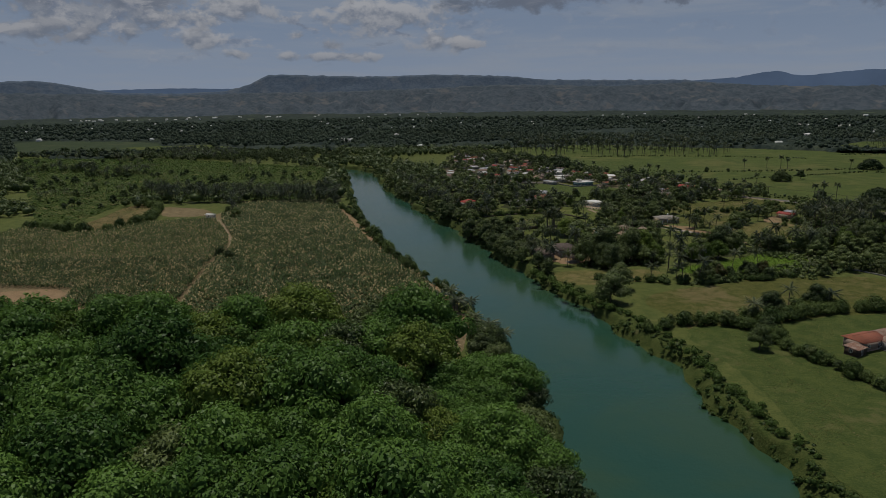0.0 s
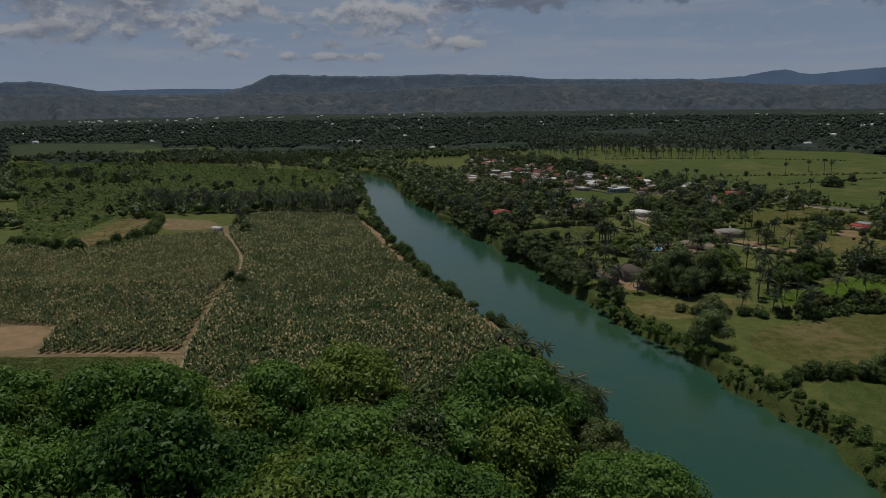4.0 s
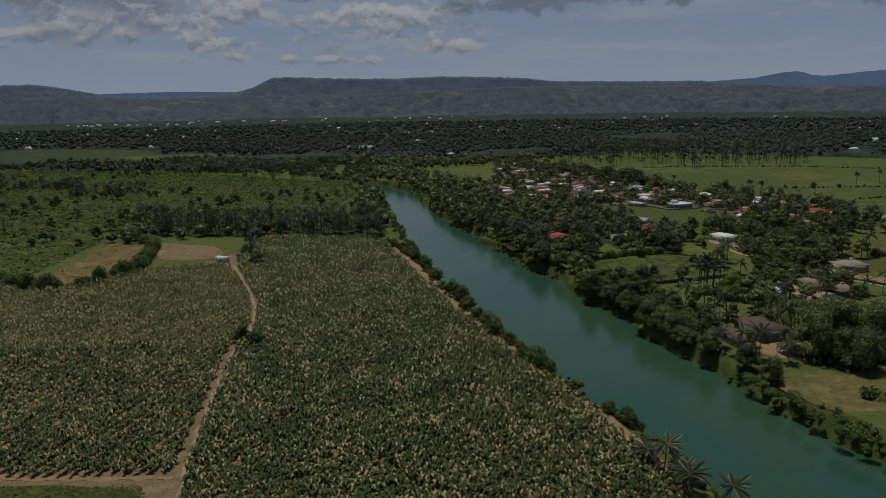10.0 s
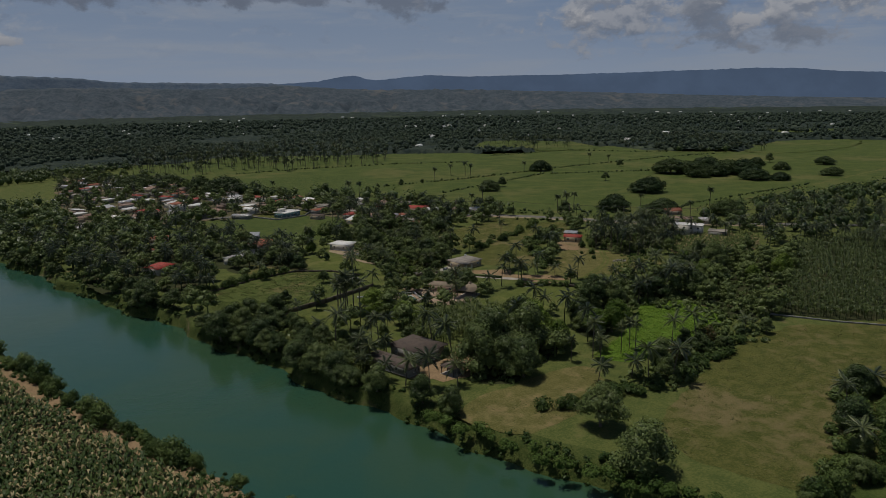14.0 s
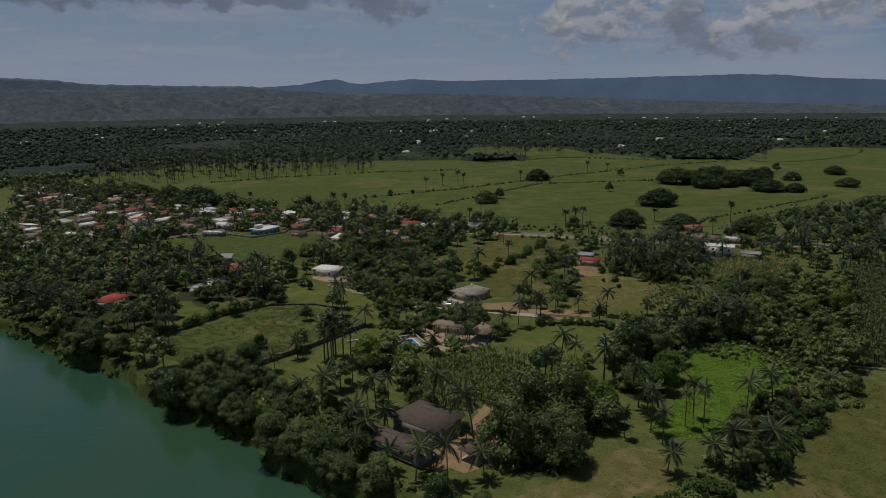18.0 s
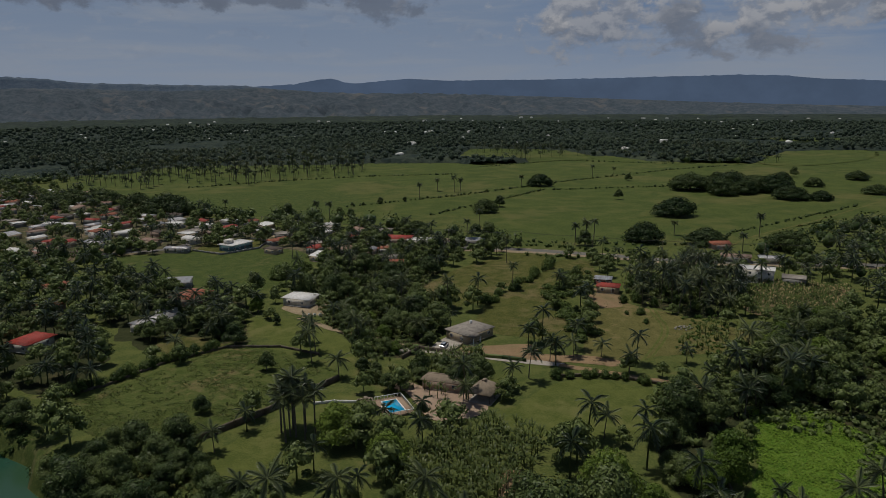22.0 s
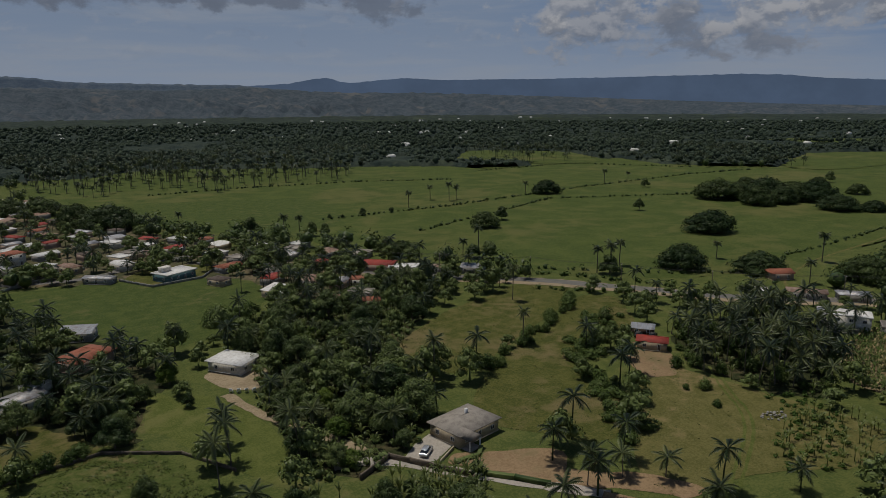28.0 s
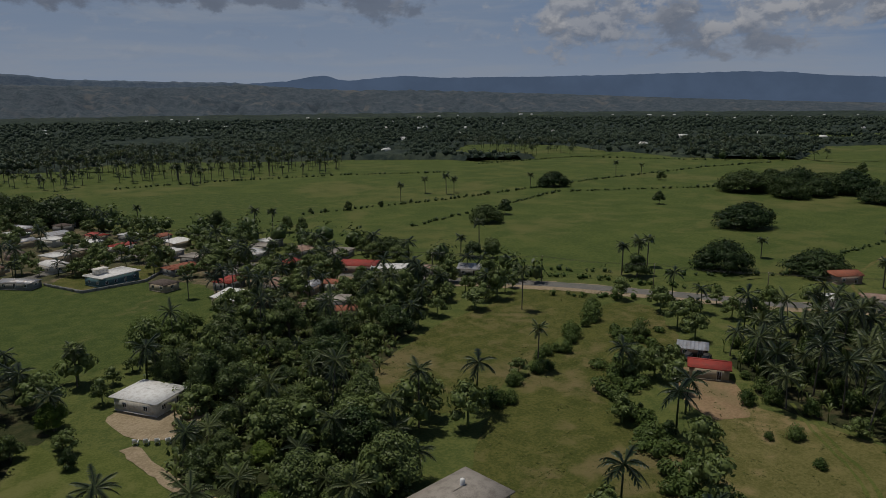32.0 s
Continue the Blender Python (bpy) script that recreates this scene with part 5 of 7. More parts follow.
# ---- maize, bananas, shrubs and far woods, too many to count ----
def maize(name, poly, row, step, angle, label, size=1.0, blades=5):
    r = np.random.default_rng(21)
    c, s = math.cos(angle), math.sin(angle)
    p = np.array(poly, float)
    rot = np.column_stack([p[:, 0] * c + p[:, 1] * s, -p[:, 0] * s + p[:, 1] * c])
    gx, gy = np.meshgrid(np.arange(rot[:, 0].min(), rot[:, 0].max(), row), np.arange(rot[:, 1].min(), rot[:, 1].max(), step))
    gx, gy = gx + r.normal(0, 0.09, gx.shape), gy + r.uniform(-0.4, 0.4, gx.shape) * step
    x, y = gx * c - gy * s, gx * s + gy * c
    bare = np.array([noise.noise((q * 0.05, w * 0.05, 4.0)) + 0.6 * noise.noise((q * 0.21, w * 0.21, 2.0)) for q, w in zip(x.ravel(), y.ravel())]).reshape(x.shape)
    ok = inside(poly, x, y) & (r.random(x.shape) > 0.06 + 0.6 * np.clip(bare - 0.2, 0, 1))
    x, y = x[ok], y[ok]
    n = len(x)
    h = size * r.uniform(1.2, 2.6, n) * (1 - 0.35 * np.clip(bare[ok], -0.2, 0.6))
    b = Build()
    foot = np.column_stack([x, y, np.zeros(n)])
    zero = np.zeros(n)
    for i in range(blades):
        a = r.uniform(0, 6.28, n)
        d = np.column_stack([np.cos(a), np.sin(a), zero])
        w = np.column_stack([-np.sin(a), np.cos(a), zero]) * 0.17 * size
        z0, reach = h * (0.25 + 0.55 * i / blades), size * r.uniform(0.55, 1.0, n)
        p0 = foot + np.column_stack([zero, zero, z0])
        p1 = p0 + d * (reach * 0.5)[:, None] + np.column_stack([zero, zero, 0.24 * h])
        p2 = p0 + d * (reach * 1.1)[:, None] + np.column_stack([zero, zero, 0.04 * h * r.uniform(-2, 2, n)])
        v = np.stack([p0 - w * 0.6, p0 + w * 0.6, p1 + w * 1.3, p1 - w * 1.3, p2], 1).reshape(-1, 3)
        k5 = np.arange(n)[:, None] * 5
        b.put(v, k5 + np.array([3, 2, 4]), k5 + np.array([0, 1, 2, 3]))
    # stalk with its pale tassel
    a = r.uniform(0, 3.14, n)
    w = np.column_stack([np.cos(a), np.sin(a), zero]) * 0.035 * size
    top = foot + np.column_stack([r.normal(0, 0.1, n), r.normal(0, 0.1, n), h])
    b.put(np.stack([foot - w, foot + w, top], 1).reshape(-1, 3), np.arange(3 * n).reshape(n, 3))
    t0 = top - np.column_stack([zero, zero, 0.1 * h])
    b.put(np.stack([t0, top + w * 4 + np.column_stack([zero, zero, 0.05 * h]), top - w * 4], 1).reshape(-1, 3), np.arange(3 * n).reshape(n, 3))
    return single(name, b, LEAF_CORN, label, "maize", "stuff")


def cut(poly, y0, y1):
    """The strip of a polygon between two values of y."""
    out = []
    for lim, sgn in ((y0, 1), (y1, -1)):
        src, out = (poly if sgn == 1 else out), []
        for (xa, ya), (xb, yb) in zip(src, src[1:] + src[:1]):
            ia, ib = sgn * (ya - lim) >= 0, sgn * (yb - lim) >= 0
            if ia:
                out.append((xa, ya))
            if ia != ib:
                f = (lim - ya) / (yb - ya)
                out.append((xa + (xb - xa) * f, lim))
    return out


maize("maize_plants", cut(CORN_EAST, 188, 335), 1.7, 0.85, radians(-9), "ripening green and yellow maize in rows", 1.45, 6)
maize("maize_plants", cut(CORN_EAST, 335, 525), 1.8, 1.05, radians(-9), "ripening green and yellow maize in rows", 1.5, 5)
maize("maize_plants", cut(CORN_WEST, 240, 335), 2.7, 0.70, radians(-14), "maize in wide rows with dry tops", 1.3, 6)
maize("maize_plants", cut(CORN_WEST, 335, 470), 2.8, 0.85, radians(-14), "maize in wide rows with dry tops", 1.3, 5)
maize("maize_plants", EAST_CORN, 2.6, 0.6, radians(30), "yellowing maize plot by the road", 1.2, 4)


def leafage(name, poly, per_m2, size, tall, mat, label, category, seed=3, patchy=0.0):
    """Low leafy growth over a plot: leaf sprays with no ground showing where it is thick."""
    r = np.random.default_rng(seed)
    p = np.array(poly, float)
    lo, hi = p.min(0), p.max(0)
    n = int((hi - lo).prod() * per_m2)
    q = r.uniform(lo, hi, (n, 2))
    q = q[inside(poly, q[:, 0], q[:, 1])]
    f = np.array([noise.noise((x * 0.35, y * 0.35, seed)) + 0.7 * noise.noise((x * 0.09, y * 0.09, seed + 5)) for x, y in q])
    q, f = q[f > patchy], f[f > patchy]
    z = tall * (0.35 + np.clip(f, -0.3, 0.8)) * r.uniform(0.5, 1.1, len(q))
    b = Build()
    sprays(b, np.column_stack([q, np.clip(z, 0.1, None)]), np.tile([0, 0, 1.0], (len(q), 1)), size, r)
    return single(name, b, mat, label, category, "stuff")


def clumps(name, pts, lo, hi, mat, label, category, flat=0.8, low=True, leaf=0, r=None, lift=0.5, zs=0.0):
    """Many low rounded plants as one mesh: an uneven body, with leaf sprays where near."""
    r = r or np.random.default_rng(31)
    V, T = (LOW_V, LOW_T) if low else (ICO_V, ICO_T)
    n = len(pts)
    s = r.uniform(lo, hi, (n, 1, 1)) * r.uniform(0.75, 1.25, (n, 1, 3)) * np.array([1, 1, flat])
    v = V[None] * (1 + r.normal(0, 0.16, (n, len(V), 1))) * s * (0.62 if leaf else 1.0)
    c = np.zeros((n, 1, 3))
    c[:, 0, :2] = pts
    c[:, 0, 2] = s[:, 0, 2] * lift + zs
    b = Build()
    b.put((v + c).reshape(-1, 3), (np.arange(n)[:, None, None] * len(V) + T[None]).reshape(-1, 3))
    if leaf:
        pick = np.repeat(np.arange(n), leaf)
        d = unit(r.normal(0, 1, (len(pick), 3)))
        d[:, 2] = np.abs(d[:, 2])
        sprays(b, c[pick, 0] + d * s[pick, 0] * r.uniform(0.75, 1.15, (len(pick), 1)), d, float((lo + hi) / 2) * (0.36 if hi < 1.95 else 0.17), r)
    return single(name, b, mat, label, category, "stuff")


def thinned(p, scale, level):
    keep = np.array([noise.noise((x * scale, y * scale, 1.3)) > level for x, y in p])
    return p[keep]


def free(p, *polys):
    ok = ~in_river(p[:, 0], p[:, 1], 6)
    for q in polys:
        ok &= ~inside(q, p[:, 0], p[:, 1])
    return p[ok]


r2 = np.random.default_rng(5)
leafage("low_shrubs", SHRUBS, 9.0, 0.21, 0.9, LEAF_CROP, "low green leafy crop shrubs", "shrub", 3, -0.6)
leafage("weeds", WEED_FIELD, 5.0, 0.22, 0.6, LEAF_CROP, "knee-high weeds and creepers", "weed", 4, -0.02)
leafage("young_plants", GREEN_CROP, 8.0, 0.24, 0.7, LEAF_YOUNG, "bright green knee-high crop", "crop", 5, -0.8)
for q, sd in ((PASTURE_SANDY, 6), (PASTURE_C, 7), (PASTURE_D, 8), (PASTURE_DRY, 9), (cut(BIG_PASTURE, 130, 300), 10)):
    leafage("grass_tufts", q, 1.4, 0.20, 0.10, GRASS_TUFT, "taller tufts of pasture grass", "grass", sd, 0.12)
leafage("stubble", FALLOW_PLOT, 2.2, 0.26, 0.35, GRASS_TUFT, "dry stubble and weeds on the fallow plot", "stubble", 15, -0.15)
leafage("plantation_shrubs", cut(ORCHARD, 430, 800), 1.1, 0.50, 1.0, LEAF_SCRUB, "green plantation of young trees", "shrub", 13, -0.5)
clumps("plantation_bushes", free(scatter(ORCHARD, 13.0, 0.5, r2), FALLOW_PLOT), 0.8, 2.2, LEAF_SCRUB, "green plantation of young trees", "shrub", 0.8, True, 9)
copse("plantation_trees", LOW_TREES, thinned(free(scatter(ORCHARD, 21.0, 0.5, r2), FALLOW_PLOT), 0.012, 0.12), 0.4, 0.85, LEAF_DARK, "dark trees in the plantation", "tree")
leafage("plantation_shrubs", cut(ORCHARD, 800, 980), 0.5, 0.8, 1.4, LEAF_SCRUB, "green plantation of young trees", "shrub", 14, -0.5)
r5 = scatter([(-600, 985), (-376, 950), (-133, 810), (-112, 900), (-150, 1040), (-560, 1060)], 14.0, 0.5, r2)
copse("plantation_trees", LOW_TREES, free(r5), 0.7, 1.2, LEAF_DARK, "dark trees behind the plantation", "tree")
copse("plantation_palms", LOW_PALMS, thinned(free(scatter(ORCHARD, 16.0, 0.5, r2), FALLOW_PLOT), 0.014, 0.22), 0.6, 0.9, LEAF_PALM, "palms in the plantation", "palm")
# scrub of hedges and banks
clumps("scrub", along_line([(40, 306), (44, 290), (49, 275), (55, 262), (62, 246)], 1.7, 0.6, 2.4), 0.7, 1.96, LEAF_SCRUB, "dense scrub on the river bank", "shrub", 0.85, True, 170)
clumps("scrub", along_line([(62, 250), (66, 240), (74, 212), (75, 190), (77, 172), (80, 140)], 2.6, 0.7, 2.2), 0.6, 2.0, LEAF_SCRUB, "straggling scrub on the river bank", "shrub", 0.85, True, 170)
clumps("scrub", along_line([(94, 231), (110, 236), (128, 246), (146, 252)], 1.8, 0.5, 3.5), 1.4, 2.6, LEAF_BUSH, "overgrown hedge across the pasture", "shrub", 0.85, True, 170)
clumps("scrub", along_line([(66, 290), (80, 287), (92, 284), (110, 283), (130, 287), (150, 291)], 2.4, 0.5, 2.0), 1.2, 2.4, LEAF_BUSH, "hedge between the pastures by the river", "shrub", 0.85, True, 170)
clumps("scrub", along_line([(232, 468), (205, 452), (189, 439), (182, 428), (182, 417), (166, 401)], 1.5, 0.5, 4.5), 1.2, 2.4, LEAF_BUSH, "thicket of shrubs between two pastures", "shrub", 0.85, True, 170)
# weeds on the river slopes
by = np.repeat(np.arange(110, 800, 0.55), 2)
off = r2.uniform(0.3, 8.0, len(by))
left = np.arange(len(by)) % 2 == 0
bx = np.where(left, river(RIVER_L, by) - off, river(RIVER_R, by) + off)
keep_bank = np.array([noise.noise((x * 0.09, y * 0.09, 3.0)) > -0.28 for x, y in zip(bx, by)])
bank_z = np.interp(off, [0, 0.9, 2.4, 3.6, 5.0, 9.0], [-4.3, -3.9, -2.2, -0.6, -0.1, 0])
clumps("bank_weeds", np.column_stack([bx, by])[keep_bank], 0.35, 1.3, LEAF_BUSH, "weeds and low scrub on the river bank", "weed", 0.8, True, 14, zs=bank_z[keep_bank])


def bananas(name, pts, label, r, size=1.0):
    b = Build()
    for x, y in pts:
        h = size * r.uniform(2.0, 3.2)
        tube(b, [(x, y, 0), (x, y, h * 0.6)], [0.13, 0.09], 5, False)
        for i in range(7):
            a = i * 2.4 + r.uniform(-0.3, 0.3)
            d, w = np.array([math.cos(a), math.sin(a), 0]), np.array([-math.sin(a), math.cos(a), 0]) * 0.13 * size
            p = np.array([x, y, h * 0.6])
            L1 = size * r.uniform(1.5, 2.1)
            rise = r.uniform(0.8, 1.15)
            p1, p2, p3 = p + d * L1 * 0.16 + (0, 0, L1 * 0.5 * rise), p + d * L1 * 0.42 + (0, 0, L1 * 0.85 * rise), p + d * L1 * 0.8 + (0, 0, L1 * 0.78 * rise)
            b.put([p, p1 - w, p1 + w, p2 - w, p2 + w, p3], [(0, 2, 1), (3, 4, 5)], [(1, 2, 4, 3)])
    return single(name, b, LEAF_BANANA, label, "banana plant", "stuff")


bananas("banana_plants", scatter(BANANAS, 2.2, 0.5, r2), "banana plants with torn green leaves", r2, 1.25)
bananas("banana_plants", scatter([(30, 350), (40, 336), (46, 342), (44, 356), (34, 362)], 2.0, 0.5, r2), "banana plants on the river bank", r2, 1.2)
bananas("banana_plants", scatter(EAST_BANANAS, 2.4, 0.4, r2), "rows of banana plants behind a low wall", r2, 1.15)
bananas("banana_plants", scatter(POOL_GARDEN, 4.0, 0.5, r2), "banana plants round the terrace", r2, 1.1)
bananas("banana_plants", scatter(NORTH_GARDEN, 2.4, 0.5, r2), "dark banana plants behind the terrace wall", r2, 1.3)
bananas("banana_plants", scatter(COCO_GROVE, 5.0, 0.5, r2), "banana plants under the coconut palms", r2, 1.1)
bananas("banana_plants", scatter(CACAO_BELT, 5.0, 0.5, r2), "banana plants between the garden trees", r2, 1.1)
clumps("scrub", scatter([(212, 398), (226, 392), (210, 376), (192, 368), (181, 374), (185, 382), (204, 386)], 2.6, 0.5, r2), 0.3, 1.0, LEAF_SCRUB, "young scrub and weeds on the dry plot", "shrub", 0.8, True, 24)
bananas("banana_plants", scatter([(214, 391), (219, 372), (200, 364), (181, 371), (189, 382)], 3.6, 0.5, r2), "banana plants at the edge of the dry plot", r2, 1.0)
clumps("undergrowth", free(np.vstack([scatter(q, 3.4, 0.5, r2) for q in (EAST_WOODS, EAST_WOODS2, BANK_WOODS, TRACK_TREES, CACAO_BELT, PASTURE_EDGE)])), 0.8, 1.8, LEAF_DARK, "dark green undergrowth between the trees", "shrub", 0.8, True, 12)
clumps("meadow_hedge", np.vstack([along_line(q, 3.5, 0.5, 1.2) for q in ([(240, 708), (286, 708), (336, 706), (477, 723), (650, 729), (733, 716)], [(179, 901), (256, 901), (354, 882), (394, 862), (440, 840)], [(508, 887), (640, 886), (708, 772)], [(318, 455), (373, 480), (441, 481), (539, 485)], [(235, 568), (262, 530), (300, 490), (330, 470)], [(270, 640), (420, 690), (520, 640), (640, 640)])]), 0.7, 1.8, LEAF_DARK, "straggling hedge through the meadow", "hedge", 0.9, True, 6)

# woods of the plain: nearer belts leafy, farther ones larger and simpler
r3 = np.random.default_rng(9)


def fan(d0, d1, spacing, a0=-52, a1=92):
    poly = [(d * math.sin(radians(a)), d * math.cos(radians(a))) for d, aa in ((d0, range(a0, a1 + 1, 6)), (d1, range(a1, a0 - 1, -6))) for a in aa]
    return scatter(poly, spacing, 0.5, r3)


FAR_HOMES = fan(1080, 2900, 220.0, -34, 70)
FAR_HOMES = np.array([q for q in FAR_HOMES if noise.noise((q[0] * 0.002, q[1] * 0.002, 8.0)) > -0.25 and not any(inside(f, *q) for f in FAR_FIELDS + [MEADOW_AREA])])
# a town at the foot of the hills
town = [(d * math.sin(radians(a)), d * math.cos(radians(a))) for a, d in zip(r3.uniform(-28, 2, 34), r3.uniform(2900, 3290, 34))]
FAR_HOMES = np.vstack([FAR_HOMES, town, [(-188, 1290), (867, 1664), (1925, 2352), (1895, 2380), (2100, 1500), (-126, 1760)]])


def by_home(x, y, near):
    out = np.zeros(np.shape(x), bool)
    for hx, hy in FAR_HOMES:
        out |= (np.abs(x - hx * 0.993) < near) & (np.abs(y - hy * 0.993) < near)
    return out


CLEAR = (*FAR_FIELDS, MEADOW_AREA, ORCHARD, DARK_FIELD, VILLAGE, ROADSIDE, VILLAGE_GREEN, CORN_EAST, CORN_WEST, GARDEN_WOODS, VILLAGE_WOODS)


p = free(fan(560, 1050, 11.0), *CLEAR)
p = p[~((p[:, 0] > 180) & (p[:, 1] < 520))]
clumps("near_woods", thinned(p, 0.006, -0.34), 3.2, 5.6, LEAF_DARK, "dark mixed woodland of the plain", "woodland", 1.05, True, 44, r3, 0.75)


def canopy(name, d0, d1, a0, a1, na, nd, label):
    """The closed tree tops of the far plain as one rough sheet, with clearings."""
    r = np.random.default_rng(51)
    d = d0 * (d1 / d0) ** np.linspace(0, 1, nd)
    a = np.radians(np.linspace(a0, a1, na))
    dd, aa = np.meshgrid(d, a, indexing="ij")
    dd, aa = dd * (1 + r.uniform(-0.4, 0.4, dd.shape) * math.log(d1 / d0) / nd), aa + r.uniform(-0.4, 0.4, aa.shape) * (a[1] - a[0])
    x, y = dd * np.sin(aa), dd * np.cos(aa)
    big = np.array([noise.noise((p * 0.0035, q * 0.0035, 1.3)) + 0.5 * noise.noise((p * 0.011, q * 0.011, 2.3)) for p, q in zip(x.ravel(), y.ravel())]).reshape(x.shape)
    lump = np.array([noise.noise((p * 0.028, q * 0.028, 5.3)) for p, q in zip(x.ravel(), y.ravel())]).reshape(x.shape)
    z = 3.6 + 2.6 * lump + 2.6 * np.clip(big, -0.5, 0.6) + r.uniform(-1.0, 1.0, x.shape)
    gone = (big < -0.42) | in_river(x, y, 8) | by_home(x, y, 24)
    for q in CLEAR:
        gone |= inside(q, x, y)
    z = np.where(gone, 0.0, np.clip(z, 1.0, None))
    i2 = np.arange(x.size).reshape(x.shape)
    quads = np.stack([i2[:-1, :-1], i2[:-1, 1:], i2[1:, 1:], i2[1:, :-1]], -1).reshape(-1, 4)
    keep = (z.ravel()[quads] > 0.5).any(1)
    tris = quads[keep][:, [0, 1, 2, 0, 2, 3]].reshape(-1, 3)
    return single(name, Build().put(np.column_stack([x.ravel(), y.ravel(), z.ravel()]), tris), HAZED_WOODS, label, "woodland", "stuff", smooth=True)


# canopy and trees beyond 1050 m carry haze in their colours
canopy("woodland_canopy", 1060, 3480, -46, 80, 680, 190, "dark closed woodland reaching to the hills")
p = thinned(free(fan(1050, 1650, 12.5, -42, 74), *CLEAR), 0.005, -0.45)
clumps("woods", p[~by_home(p[:, 0], p[:, 1], 20)], 3.0, 6.0, HAZED_LEAVES, "dark mixed woodland of the plain", "woodland", 1.0, True, 16, r3, 1.0)
p = free(fan(1630, 2500, 22.0, -42, 74), *CLEAR)
clumps("woods", p[~by_home(p[:, 0], p[:, 1], 30)], 4.0, 8.0, HAZED_LEAVES, "taller dark trees over the woodland", "woodland", 0.9, True, 8, r3, 1.0)
p = thinned(free(fan(930, 1330, 24.0, 0, 70), MEADOW_AREA, VILLAGE), 0.008, -0.1)
copse("plain_palms", LOW_PALMS, p, 0.95, 1.35, LEAF_PALM, "tall palms standing over the woods of the plain", "palm")
# scattered trees east of the pastures
clumps("east_woods", free(scatter([(300, 60), (900, 100), (1100, 520), (900, 430), (420, 455), (330, 440), (315, 350), (250, 290)], 13.0, 0.5, r3), EAST_BANANAS), 3.0, 5.5, LEAF_DARK, "dark woodland east of the pastures", "woodland", 1.0, True, 48, r3, 0.75)
copse("east_palms", LOW_PALMS, free(scatter([(270, 412), (300, 400), (420, 440), (440, 320), (330, 310), (290, 350), (300, 372)], 13.0, 0.5, r3)), 0.8, 1.1, LEAF_PALM, "coconut palms east of the maize plot", "palm")
clumps("west_woods", free(scatter([(-900, 0), (-285, 30), (-285, 400), (-300, 480), (-600, 980), (-760, 980), (-500, 300)], 15.0, 0.5, r3)), 3.0, 6.0, LEAF_DARK, "dark woodland west of the maize", "woodland", 0.9, True, 24, r3, 0.75)
clumps("roadside_scrub", np.vstack([along_line(q, 2.6, 0.5, 2.5) for q in ([(162, 655), (184, 606), (205, 577), (231, 546), (256, 522), (272, 497), (292, 466)], [(238, 508), (254, 486), (268, 468)])]), 0.6, 1.9, LEAF_BUSH, "scrub along the road verge", "shrub", 0.9, True, 10)

# ---- houses and other built things ----
def roof_mesh(style, w, d, h, over, rise):
    b = Build()
    W, D, t = w / 2 + over, d / 2 + over, 0.18
    if style in ("hip", "gable"):
        k0 = (W - D if W > D else 0.0) if style == "hip" else W
        swap = W < D
        if swap:
            k0 = (D - W) if style == "hip" else D
        rid = [(0, -k0, h + rise), (0, k0, h + rise)] if swap else [(-k0, 0, h + rise), (k0, 0, h + rise)]
        v = [(-W, -D, h), (W, -D, h), (W, D, h), (-W, D, h), (-W, -D, h + t), (W, -D, h + t), (W, D, h + t), (-W, D, h + t)] + rid
        q = [(0, 3, 2, 1), (0, 1, 5, 4), (1, 2, 6, 5), (2, 3, 7, 6), (3, 0, 4, 7)]
        if swap:
            t3, q2 = [(4, 5, 8), (6, 7, 9)], [(5, 6, 9, 8), (7, 4, 8, 9)]
        else:
            t3, q2 = [(5, 6, 9), (7, 4, 8)], [(4, 5, 9, 8), (6, 7, 8, 9)]
        b.put(v, t3, q + q2)
        # ridge cap
        tube(b, [rid[0], rid[1]], [0.09, 0.09], 5)
    elif style == "flat":
        # slab with a raised rim, as one shell
        v, e = [], 0.18
        for x, y, z in ((W, D, h), (W, D, h + 0.42), (W - e, D - e, h + 0.42), (W - e, D - e, h + 0.24)):
            v += [(-x, -y, z), (x, -y, z), (x, y, z), (-x, y, z)]
        q = [(4 * i + j, 4 * i + (j + 1) % 4, 4 * i + 4 + (j + 1) % 4, 4 * i + 4 + j) for i in range(3) for j in range(4)]
        b.put(v, None, q + [(3, 2, 1, 0), (12, 13, 14, 15)])
    else:
        # sloping sheet with standing ribs, as one folded shell
        n = int(W * 2 / 0.9)
        us = sorted([-W, W] + [-W + 0.45 + i * 0.9 + o for i in range(n) for o in (-0.10, -0.04, 0.04, 0.10) if -W < -W + 0.45 + i * 0.9 + o < W])
        up1 = [0.0] + [(0.0, 0.08, 0.08, 0.0)[i % 4] for i in range(len(us) - 2)] + [0.0]
        v = [(x, sy * D, h + (rise if sy > 0 else 0) + 0.10 + dz) for sy in (-1, 1) for x, dz in zip(us, up1)]
        m = len(us)
        v += [(-W, -D, h), (W, -D, h), (W, D, h + rise), (-W, D, h + rise)]
        q = [(i, i + 1, m + i + 1, m + i) for i in range(m - 1)]
        k0 = 2 * m
        b.put(v, None, q + [(k0, k0 + 3, k0 + 2, k0 + 1), (k0, k0 + 1, m - 1, 0), (k0 + 2, k0 + 3, m, 2 * m - 1), (k0 + 3, k0, 0, m), (k0 + 1, k0 + 2, 2 * m - 1, m - 1)])
    return b


